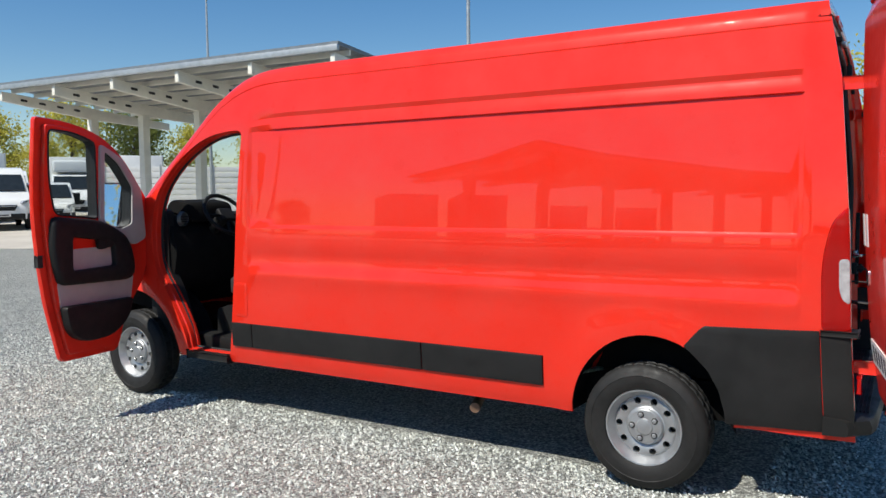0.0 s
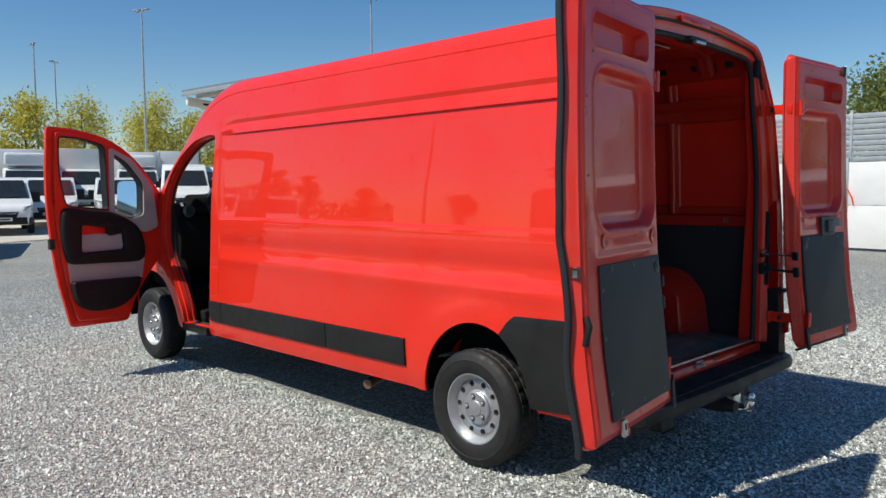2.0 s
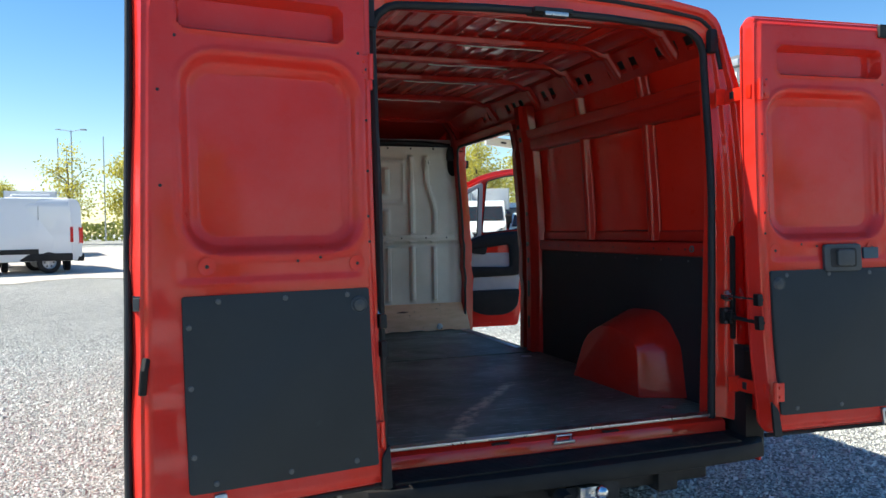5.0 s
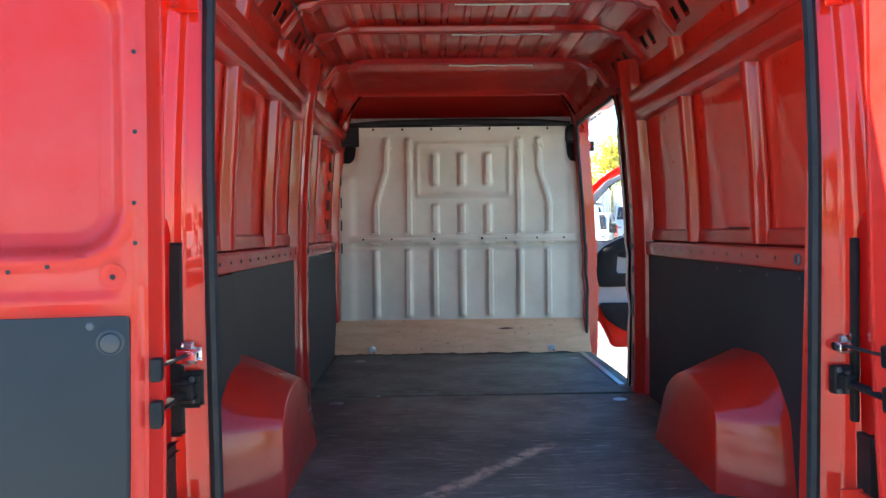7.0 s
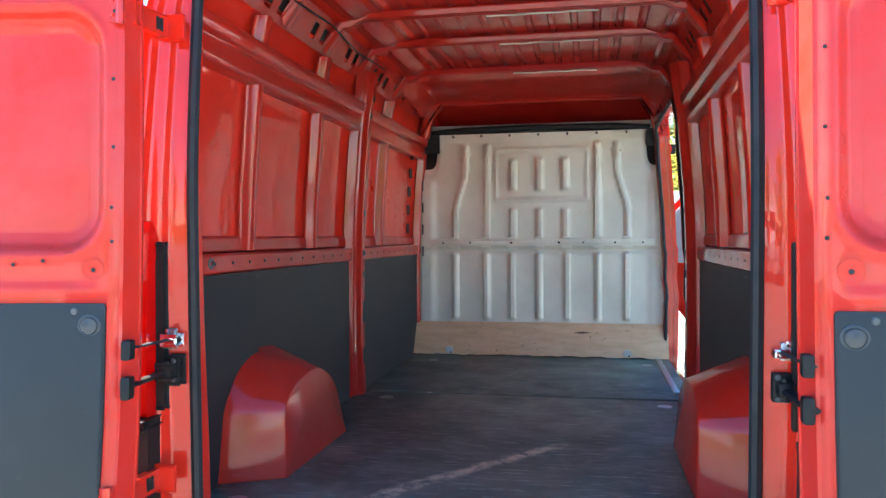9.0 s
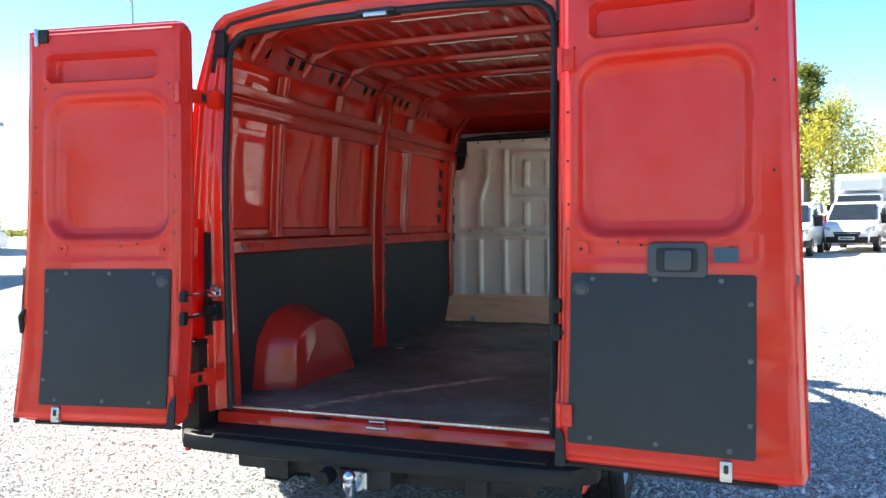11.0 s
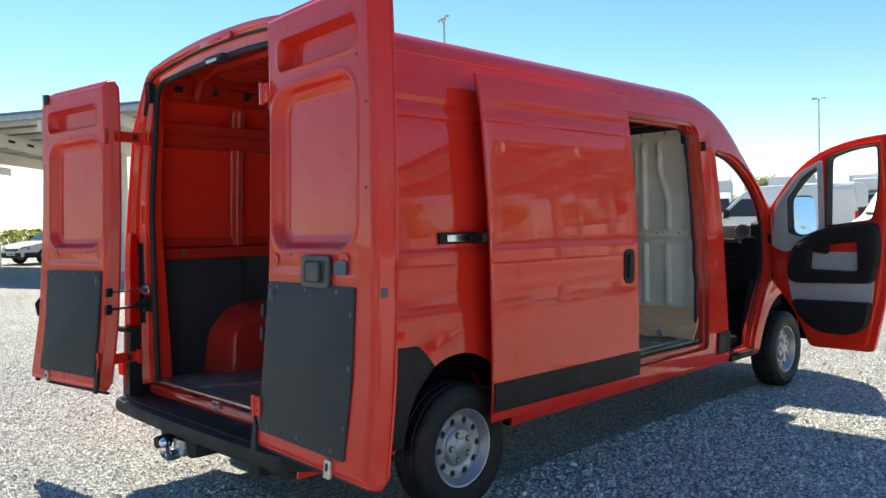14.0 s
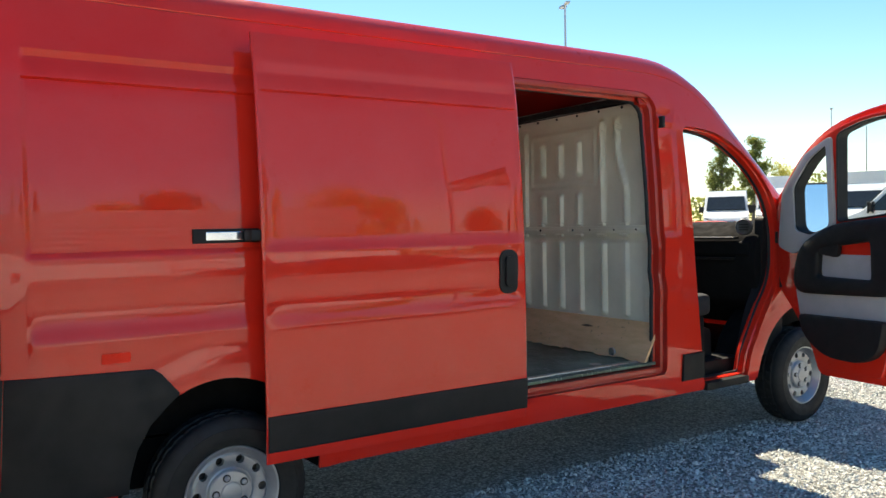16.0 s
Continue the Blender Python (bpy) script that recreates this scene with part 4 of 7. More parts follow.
    # wheel boxes
    face = rounded([(0.655, 0.575, 0.004), (0.680, 0.828, 0.030), (0.760, 0.872, 0.05), (0.90, 0.905, 0.08), (1.06, 0.902, 0.08), (1.22, 0.815, 0.08), (1.335, 0.575, 0.004)], n=4)
    bm = bmesh.new()
    rings = []
    for x, k in ((0.912, 0.0), (0.890, 0.06), (0.740, 0.80), (0.722, 0.885), (0.711, 0.945), (0.704, 0.985), (0.701, 1.02), (0.700, 1.06)):
        rings.append([bm.verts.new((sx * (x - 0.012 * k * (1 - (z0 - 0.575) / 0.42)), y0 + (y1 - y0) * k, z0 + (z1 - z0) * k)) for (y0, z0), (y1, z1) in zip(wall, face)])
    for a, b in zip(rings, rings[1:]):
        for i in range(len(wall) - 1):
            bm.faces.new((a[i], a[i + 1], b[i + 1], b[i]))
    bm.faces.new(rings[-1])
    part("wheel_box", bm, RED_SCUFF, VAN, "red wheel box, scuffed along its edges", sharp=28)
    # perforated roof rail
    bm = bmesh.new()
    step = 0.118
    count = int((3.6 - 0.35) / step)
    a3, b3 = Vector((0.872, 0, 2.245)), Vector((0.785, 0, 2.405))

    def at(y, t):
        p = a3.lerp(b3, t)
        return Vector((sx * p.x, y, p.z))

    for i in range(count):
        y0, y1 = 0.35 + i * step, 0.35 + (i + 1) * step
        o = [(y0, 0), (y1, 0), (y1, 1), (y0, 1)]
        if i % 4 == 3:
            bm.faces.new([bm.verts.new(at(*p)) for p in o])
            continue
        q = [(y0 + 0.03, 0.32), (y1 - 0.03, 0.32), (y1 - 0.03, 0.72), (y0 + 0.03, 0.72)]
        ov, qv = [bm.verts.new(at(*p)) for p in o], [bm.verts.new(at(*p)) for p in q]
        for k in range(4):
            bm.faces.new((ov[k], ov[(k + 1) % 4], qv[(k + 1) % 4], qv[k]))
    bmesh.ops.remove_doubles(bm, verts=bm.verts[:], dist=0.001)
    bmesh.ops.solidify(bm, geom=bm.faces[:], thickness=0.004)
    # dark sheet added behind the holes; its colour stands in for shade there
    dark_sheet = bmesh.new()
    dark_sheet.faces.new([dark_sheet.verts.new(at(yy, tt) + Vector((sx * 0.012, 0, 0.010))) for yy, tt in ((0.35, 0.25), (3.55, 0.25), (3.55, 0.8), (0.35, 0.8))])
    part("rail_cavity", dark_sheet, DARK_METAL, VAN)
    part("roof_rail", bm, RED_IN_SHADE, VAN, "red perforated roof rail")

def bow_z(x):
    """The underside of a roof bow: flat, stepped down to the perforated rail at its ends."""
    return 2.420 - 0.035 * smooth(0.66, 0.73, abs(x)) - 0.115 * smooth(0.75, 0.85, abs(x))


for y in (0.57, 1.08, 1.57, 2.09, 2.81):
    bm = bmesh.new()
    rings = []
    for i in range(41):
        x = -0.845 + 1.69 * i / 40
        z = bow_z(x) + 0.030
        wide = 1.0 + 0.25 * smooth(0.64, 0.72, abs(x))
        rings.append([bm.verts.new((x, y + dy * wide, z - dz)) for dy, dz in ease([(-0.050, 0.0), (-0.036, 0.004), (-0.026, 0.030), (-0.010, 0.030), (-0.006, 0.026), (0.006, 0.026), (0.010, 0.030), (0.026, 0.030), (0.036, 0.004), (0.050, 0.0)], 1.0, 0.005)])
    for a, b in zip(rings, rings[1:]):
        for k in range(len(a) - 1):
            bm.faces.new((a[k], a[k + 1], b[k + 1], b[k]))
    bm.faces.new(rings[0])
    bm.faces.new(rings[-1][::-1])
    bow = part("roof_bow", bm, RED_IN_SHADE, VAN, "red pressed roof bow")
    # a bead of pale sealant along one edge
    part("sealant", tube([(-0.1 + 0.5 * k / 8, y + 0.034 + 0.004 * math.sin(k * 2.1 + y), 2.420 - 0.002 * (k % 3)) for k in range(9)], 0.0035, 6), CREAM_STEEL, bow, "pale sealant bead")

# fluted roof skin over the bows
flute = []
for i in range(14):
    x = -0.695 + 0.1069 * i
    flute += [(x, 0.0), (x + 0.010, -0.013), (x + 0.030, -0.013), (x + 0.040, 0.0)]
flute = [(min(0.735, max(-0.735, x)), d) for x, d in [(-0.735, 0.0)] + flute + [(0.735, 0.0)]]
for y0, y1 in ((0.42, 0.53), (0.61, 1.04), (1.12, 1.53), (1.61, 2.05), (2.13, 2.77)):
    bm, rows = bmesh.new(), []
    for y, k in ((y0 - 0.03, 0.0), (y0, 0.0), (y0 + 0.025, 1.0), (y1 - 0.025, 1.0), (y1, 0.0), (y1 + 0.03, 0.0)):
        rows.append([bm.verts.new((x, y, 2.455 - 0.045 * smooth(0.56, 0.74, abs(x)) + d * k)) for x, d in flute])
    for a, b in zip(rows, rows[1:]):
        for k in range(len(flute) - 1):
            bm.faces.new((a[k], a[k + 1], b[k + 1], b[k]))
    part("roof_panel", bm, RED_IN_SHADE, VAN, "red fluted roof panel")
bm = tube([(-0.75, 0.7, 2.36), (-0.77, 1.0, 2.345), (-0.76, 1.4, 2.36), (-0.775, 1.8, 2.34), (-0.765, 2.3, 2.355)], 0.004, 6)
part("cable", bm, PLASTIC, VAN, "thin loose cable along the roof rail")

# bulkhead
def bulk_half(z):
    return 0.915 - 0.02 * smooth(1.7, 2.0, z) - 0.10 * smooth(2.0, 2.06, z) - 0.045 * smooth(1.95, 2.165, z)


def swage(x, z, cx, half, z0, z1, high):
    return high * 1.25 * (1 - smooth(half * 0.5, half * 0.95, abs(x - cx))) * smooth(z0, z0 + 0.025, z) * (1 - smooth(z1 - 0.025, z1, z))


def bulk_depth(x, z):
    d = 0.0
    for cx in (-0.614, -0.384, -0.196, -0.002, 0.196, 0.412, 0.612):
        d += swage(x, z, cx, 0.028, 0.815, 1.315, 0.020)
    for cx in (-0.376, 0.408):
        d += swage(x, z, cx, 0.028, 1.40, 2.10, 0.020)
    for sgn, cx in ((-1, -0.610), (1, 0.620)):
        bend = cx - sgn * 0.075 * smooth(1.58, 1.92, z)
        d += swage(x, z, bend, 0.028, 1.40, 2.10, 0.020)
    for cx in (-0.188, 0.0, 0.184):
        d += swage(x, z, cx, 0.032, 1.40, 1.63, 0.018)
        d += swage(x, z, cx, 0.034, 1.745, 1.99, 0.022)
    ex, ez = abs(x - 0.013) - 0.325, abs(z - 1.868) - 0.180
    edge = max(ex, ez) if max(ex, ez) < 0 or min(ex, ez) < 0 else math.hypot(ex, ez)
    d += 0.010 * (1 - smooth(0.006, 0.016, abs(edge)))
    d -= 0.05 * smooth(0.72, 0.80, abs(x)) * smooth(1.86, 2.02, z)
    d += 0.014 * smooth(0.74, 0.80, abs(x)) * (1 - smooth(1.80, 1.86, z))
    d -= 0.012 * smooth(0.865, 0.88, abs(x))
    d -= 0.01 * (1 - smooth(1.335, 1.345, z)) * smooth(1.30, 1.31, z)
    d += 0.02 * smooth(2.10, 2.165, z)
    return d


bm = bmesh.new()
NX, NZ = 150, 110
grid = []
for j in range(NZ + 1):
    z = 0.80 + (2.165 - 0.80) * j / NZ
    h = bulk_half(z)
    grid.append([bm.verts.new((0.003 + h * (2 * i / NX - 1), 3.690 - bulk_depth(0.003 + h * (2 * i / NX - 1), z), z)) for i in range(NX + 1)])
for j in range(NZ):
    for i in range(NX):
        bm.faces.new((grid[j][i], grid[j][i + 1], grid[j + 1][i + 1], grid[j + 1][i]))
bulkhead = part("bulkhead", bm, PRIMER, VAN, "pale grey pressed-steel bulkhead with swages", sharp=45)
strip = part("cross_strip", boxed((-0.80, 3.666, 1.352), (0.80, 3.684, 1.402), 0.004), PRIMER, bulkhead, "pale pressed cross strip")
for cx in (-0.614, -0.384, -0.196, -0.002, 0.196, 0.412, 0.612):
    for z, wide in ((1.333, 0.034), (1.403, 0.030)):
        part("rib_tab", boxed((cx - wide, 3.655, z), (cx + wide, 3.685, z + 0.018), 0.006), PRIMER, strip)
for a, b in ((-0.76, -0.23), (-0.16, 0.10), (0.17, 0.74)):
    part("strip_slot", boxed((a, 3.662, 1.368), (b, 3.668, 1.387), 0.003), PRIMER, strip)
for x in (-0.70, -0.50, -0.2, 0.14, 0.31, 0.53, 0.72):
    part("screw", lathe([(0, 0), (0.009, 0), (0.007, 0.005), (0, 0.006)], 10, Matrix.Translation((x, 3.666, 1.377)) @ Matrix.Rotation(radians(-90), 4, "Z")), DARK_METAL, bulkhead)
for sx in (-1, 1):
    for i in range(5):
        z = 1.28 + 0.16 * i
        part("edge_slot", boxed((sx * 0.853 - 0.005, 3.668, z), (sx * 0.853 + 0.005, 3.678, z + 0.075), 0.001), DARK_METAL, bulkhead)
    for z in (0.95, 1.12, 1.31, 1.46, 1.62, 1.78):
        part("edge_bolt", lathe([(0, 0), (0.011, 0), (0.009, 0.006), (0, 0.007)], 10, Matrix.Translation((sx * 0.905, 3.688, z)) @ Matrix.Rotation(radians(-90), 4, "Z")), STEEL, bulkhead)
for i in range(7):
    x = -0.62 + 0.205 * i
    part("edge_bolt", lathe([(0, 0), (0.009, 0), (0.007, 0.006), (0, 0.007)], 10, Matrix.Translation((x, 3.668, 2.15)) @ Matrix.Rotation(radians(-90), 4, "Z")), DARK_METAL, bulkhead)
bm = bmesh.new()
random.seed(4)
top = [(-0.905 + 1.79 * i / 40, 0.803) for i in range(41)]
low = [(0.885 - 1.79 * i / 60, 0.577 + 0.012 * random.random()) for i in range(61)]
add_prism(bm, top + low, 1, 3.672, 3.690)
for v in bm.verts:
    v.co.y -= 0.13 * (0.803 - v.co.z) / 0.225
ply = part("kick_board", bm, PLY, VAN, "bare plywood kick board with a ragged lower edge")
for x in (-0.637, 0.608):
    ring = part("lashing_eye", lathe([(0, 0), (0.028, 0), (0.026, 0.008), (0.012, 0.010), (0, 0.010)], 18, Matrix.Translation((x, 3.556, 0.610)) @ Matrix.Rotation(radians(-90), 4, "Z")), STEEL, ply, "zinc lashing eye")
    part("screw", lathe([(0, 0), (0.006, 0), (0, 0.004)], 8, Matrix.Translation((x + 0.012, 3.541, 0.596)) @ Matrix.Rotation(radians(-90), 4, "Z")), DARK_METAL, ply)
part("knot", prism(rounded([(0.24, 0.738), (0.30, 0.732), (0.36, 0.741), (0.30, 0.749)], 0.01), 1, 3.632, 3.642), RUST, ply)
part("bulkhead_seal", tube([(-0.80, 3.70, 2.06), (-0.78, 3.69, 2.18), (-0.55, 3.685, 2.196), (0, 3.68, 2.202), (0.53, 3.685, 2.196), (0.76, 3.69, 2.18), (0.78, 3.70, 2.06)], 0.024, 8), RUBBER, VAN, "black foam seal over the bulkhead")
for sx in (-1, 1):
    part("seal_block", boxed((sx * 0.74, 3.66, 2.05), (sx * 0.86, 3.72, 2.16), 0.02), RUBBER, VAN)
bm = bmesh.new()
rings = []
for i in range(33):
    x = -0.83 + 1.66 * i / 32
    drop = 0.10 * smooth(0.70, 0.83, abs(x))
    rings.append([bm.verts.new((x, yy, zz - drop)) for yy, zz in ((2.86, 2.452), (2.90, 2.444), (3.20, 2.424), (3.50, 2.396), (3.575, 2.378), (3.590, 2.366), (3.605, 2.366), (3.615, 2.378), (3.63, 2.43))])
for a, b in zip(rings, rings[1:]):
    for k in range(8):
        bm.faces.new((a[k], a[k + 1], b[k + 1], b[k]))
header = part("roof_header", bm, RED_IN_SHADE, VAN, "smooth red header panel over the bulkhead")
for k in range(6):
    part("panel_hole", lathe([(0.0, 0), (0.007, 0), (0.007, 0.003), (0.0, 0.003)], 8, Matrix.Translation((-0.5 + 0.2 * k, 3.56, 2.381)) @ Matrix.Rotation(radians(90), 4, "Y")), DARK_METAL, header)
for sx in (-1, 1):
    part("gusset", prism(rounded([(sx * 0.68, 2.372, 0.02), (sx * 0.79, 2.372, 0.01), (sx * 0.86, 2.12, 0.01), (sx * 0.79, 2.13, 0.03), (sx * 0.76, 2.28, 0.08)], n=4), 1, 3.56, 3.66, 0.012), RED_IN_SHADE, VAN, "red corner gusset")
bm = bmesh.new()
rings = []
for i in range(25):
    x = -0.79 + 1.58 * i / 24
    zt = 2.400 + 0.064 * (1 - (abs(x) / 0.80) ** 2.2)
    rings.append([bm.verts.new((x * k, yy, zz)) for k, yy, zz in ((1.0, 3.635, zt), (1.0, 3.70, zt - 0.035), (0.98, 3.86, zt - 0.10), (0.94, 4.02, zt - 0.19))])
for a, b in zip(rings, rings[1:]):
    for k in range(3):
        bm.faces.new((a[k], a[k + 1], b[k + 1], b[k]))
part("shelf_lining", bm, RED_IN_SHADE, VAN, "red lining over the cab shelf")
# added panel that blocks light leaking in from the windscreen
part("shelf_back", prism([(-0.78, 2.10), (0.78, 2.10), (0.72, 2.19), (0.50, 2.27), (0.25, 2.31), (-0.25, 2.31), (-0.50, 2.27), (-0.72, 2.19)], 1, 4.10, 4.12), RED_IN_SHADE, VAN, "red panel added over the cab to keep windscreen light out")
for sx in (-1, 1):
    part("front_pillar", wall_bar(sx, 3.66, 3.88, 0.42, 2.30, [(0, 0.0), (0.03, 0.05), (0.2, 0.06), (0.8, 0.06), (0.97, 0.05), (1, 0.0)], 12), RED_IN_SHADE, VAN, "red pillar beside the bulkhead")
for k in range(5):
    z = 1.45 + 0.13 * k
    part("pillar_slot", boxed((-(in_x(z) - 0.002), 3.44, z), (-(in_x(z) - 0.008), 3.52, z + 0.07), 0.002), DARK_METAL, VAN)
for x, y in ((-0.76, 0.42), (0.70, 0.42), (-0.70, 2.05), (0.72, 2.05), (-0.70, 3.3), (0.72, 3.3)):
    part("floor_cup", lathe([(0, 0), (0.035, 0), (0.036, 0.003), (0.028, 0.005), (0.0, 0.003)], 18, Matrix.Translation((x, y, 0.574)) @ Matrix.Rotation(radians(-90), 4, "Y")), STEEL, VAN, "sunk floor lashing cup")

# ---- the van: rear doors ----
def box_sd(u, z, cu, cz, hu, hz, r):
    qx, qz = abs(u - cu) - hu + r, abs(z - cz) - hz + r
    return math.hypot(max(qx, 0), max(qz, 0)) + min(max(qx, qz), 0) - r


DOOR_W, DOOR_LO, DOOR_HI, HINGE_LAP = 0.805, 0.545, 2.368, 0.014


def door_plane(z):
    return 0.035 - 0.045 * (DOOR_HI - z) - 0.02 * (1 - smooth(0.55, 1.0, z)) + 0.027 * max(0.0, 1 - ((z - 1.5) / 0.92) ** 2)


def door_inner(u, z):
    """How far the pressed inner panel stands off the door's plane."""
    edge = min(u + HINGE_LAP, DOOR_W + 0.03 * (2.0 - z) - u, z - DOOR_LO, DOOR_HI - z)
    w = -0.064 * smooth(0.0, 0.028, edge) + 0.014 * (1 - smooth(0.035, 0.05, edge))
    d = box_sd(u, z, 0.365, 1.705, 0.315, 0.338, 0.13)
    w += 0.040 * (1 - smooth(-0.046, -0.008, d)) - 0.004 * (1 - smooth(0.004, 0.012, abs(d + 0.002))) + 0.003 * (1 - smooth(-0.062, -0.056, d))
    d = box_sd(u, z, 0.395, 2.165, 0.28, 0.062, 0.035)
    w += 0.058 * (1 - smooth(-0.014, 0.0, d)) - 0.003 * (1 - smooth(0.003, 0.010, abs(d - 0.004)))
    w += 0.004 * (1 - smooth(0.0, 0.02, abs(z - 1.335) - 0.03)) * smooth(0.06, 0.1, u) * (1 - smooth(0.66, 0.70, u))
    return w


def rear_door(sx, angle, label):
    bm = bmesh.new()
    nu, nv = 96, 210
    us = [i / nu for i in range(nu + 1)]
    grids = []
    for face in (0, 1):
        grid = []
        for j in range(nv + 1):
            z = DOOR_LO + (DOOR_HI - DOOR_LO) * j / nv
            r = 0.07
            e = min(z - DOOR_LO, DOOR_HI - z)
            cut = r - math.sqrt(max(0.0, r * r - (r - e) ** 2)) if e < r else 0.0
            row = []
            for t in us:
                u = cut - HINGE_LAP + (DOOR_W + HINGE_LAP + 0.03 * (2.0 - z) - 2 * cut) * t
                y = door_plane(z)
                if face == 0:
                    y += door_inner(u, z)
                else:
                    y += 0.004 + 0.030 * smooth(0, 0.10, min(u + HINGE_LAP, DOOR_W + 0.03 * (2.0 - z) - u)) * smooth(0, 0.1, e)
                row.append(bm.verts.new((sx * u, y, z)))
            grid.append(row)
        grids.append(grid)
    for grid in grids:
        for j in range(nv):
            for i in range(nu):
                bm.faces.new((grid[j][i], grid[j][i + 1], grid[j + 1][i + 1], grid[j + 1][i]))
    a, b = grids
    rim = [(0, i) for i in range(nu + 1)] + [(j, nu) for j in range(1, nv + 1)] + [(nv, i) for i in range(nu - 1, -1, -1)] + [(j, 0) for j in range(nv - 1, 0, -1)]
    for (j, i), (jj, ii) in zip(rim, rim[1:] + rim[:1]):
        bm.faces.new((a[j][i], a[jj][ii], b[jj][ii], b[j][i]))
    m = Matrix.Translation((sx * 0.847, 0.018 if sx > 0 else 0.0, 0)) @ Matrix.Rotation(radians(-sx * angle), 4, "Z")
    door = part("rear_door", bm, RED_DOOR, VAN, label, m, sharp=40)

    def face_y(z):
        return door_plane(z) - 0.064

    def lay(outline, lo, hi, bevel=0.0):
        """A plate on the inner face; outline in (u, z)."""
        b2 = prism([(sx * u, z) for u, z in outline], 1, -lo, -hi, bevel)
        for v in b2.verts:
            v.co.y += face_y(v.co.z)
        return b2

    # dark board with its screws and plug
    board = part("lining_board", lay(dense(rounded([(0.048, 0.637), (0.682, 0.637), (0.682, 1.248), (0.048, 1.248)], 0.012), 0.1), -0.004, 0.008, 0.002), BOARD, door, "dark grey hardboard door lining")
    screws = [(0.062, z) for z in (0.75, 0.955, 1.105)] + [(0.664, z) for z in (0.75, 0.96, 1.15)] + [(u, 1.228) for u in (0.13, 0.35, 0.57)] + [(u, 0.662) for u in (0.13, 0.36, 0.60)]

    def disc(u, z, prof, segs=14):
        return lathe(prof, segs, Matrix.Translation((sx * u, face_y(z) - 0.0078, z)) @ Matrix.Rotation(radians(-90), 4, "Z"))

    for u, z in screws:
        part("screw", disc(u, z, [(0.0095, 0.0), (0.0095, 0.002), (0.006, 0.004), (0.0, 0.0035)], 12), SCREW, board)
    part("plug", disc(0.088, 1.19, [(0.031, 0.0), (0.031, 0.003), (0.026, 0.006), (0.023, 0.004), (0.020, 0.008), (0.0, 0.012)], 26), HANDLE, board, "grey round plastic plug")
    # pressed bosses and small holes
    for u, z in ((0.085, 1.335), (0.60, 1.34)):
        part("boss", disc(u, z, [(0.030, -0.0082), (0.030, -0.0068), (0.027, -0.0064), (0.024, -0.0074), (0.008, -0.0076), (0.0, -0.0076)], 18), RED_DOOR, door)
        part("panel_hole", disc(u, z, [(0.0065, -0.0078), (0.0065, -0.0070), (0.0, -0.0070)], 8), DARK_METAL, door)
    for u, z in ((0.030, 2.02), (0.034, 1.84), (0.034, 1.66), (0.038, 1.50), (0.036, 1.41), (0.22, 1.36), (0.30, 1.35), (0.735, 1.9), (0.735, 1.6), (0.06, 2.075), (0.68, 2.075)):
        part("panel_hole", disc(u, z, [(0.0055, -0.006), (0.0055, -0.0068), (0.0, -0.0068)], 8), DARK_METAL, door)
    # rubber along the free edge and the foot
    edge = []
    for i in range(41):
        z = DOOR_LO - 0.012 + (DOOR_HI - DOOR_LO - 0.01) * i / 40
        slip = 0.006 * math.sin(z * 9.0) + 0.012 * math.exp(-((z - 1.36) / 0.09) ** 2) - 0.014 * math.exp(-((z - 1.05) / 0.12) ** 2)
        edge.append((sx * (DOOR_W + 0.03 * (2.0 - z) + 0.004), door_plane(max(z, DOOR_LO)) + 0.010 + slip, z))
    if sx < 0:
        part("edge_seal", tube(edge, 0.0155, 10, flat=0.8), RUBBER, door, "loose black rubber edge seal")
    foot = [(sx * u, door_plane(DOOR_LO) + 0.006, DOOR_LO - 0.006) for u in (0.02, 0.3, 0.55, 0.75)]
    part("foot_seal", tube(foot, 0.010, 8), RUBBER, door)
    part("corner_block", lay(rounded([(0.004, 0.55), (0.045, 0.55), (0.035, 0.66), (0.004, 0.70)], 0.01), 0.0, 0.012, 0.003), RUBBER, door)
    # bolts at the foot and the top of the free edge
    part("foot_latch", lay(rounded([(0.57, 0.562), (0.61, 0.562), (0.61, 0.63), (0.57, 0.63)], 0.008), -0.002, 0.014, 0.004), STEEL, door, "bright steel bolt plate")
    part("latch_hole", lay(rounded([(0.582, 0.59), (0.598, 0.59), (0.598, 0.618), (0.582, 0.618)], 0.006), 0.012, 0.0155), DARK_METAL, door)
    part("top_latch", lay(rounded([(0.655, 2.285), (0.70, 2.285), (0.70, 2.345), (0.655, 2.345)], 0.008), -0.004, 0.014, 0.004), DARK_METAL, door, "dark top bolt")
    part("bolt_plate", lay(rounded([(0.705, 2.27), (0.725, 2.27), (0.725, 2.352), (0.705, 2.352)], 0.006), -0.004, 0.010, 0.002), STEEL, door, "bright steel bolt plate")
    part("edge_latch", boxed((sx * 0.785, door_plane(1.24) - 0.045, 1.215), (sx * 0.815, door_plane(1.24) - 0.02, 1.25), 0.006), SCREW, door, "dull steel latch")
    # stay fittings on the hinge edge
    for z0, z1 in ((1.098, 1.150), (0.995, 1.055)):
        part("stay_plate", lay(rounded([(-HINGE_LAP - 0.004, z0), (0.008, z0), (0.008, z1), (-HINGE_LAP - 0.004, z1)], 0.008), -0.03, 0.004, 0.004), PLASTIC, door)
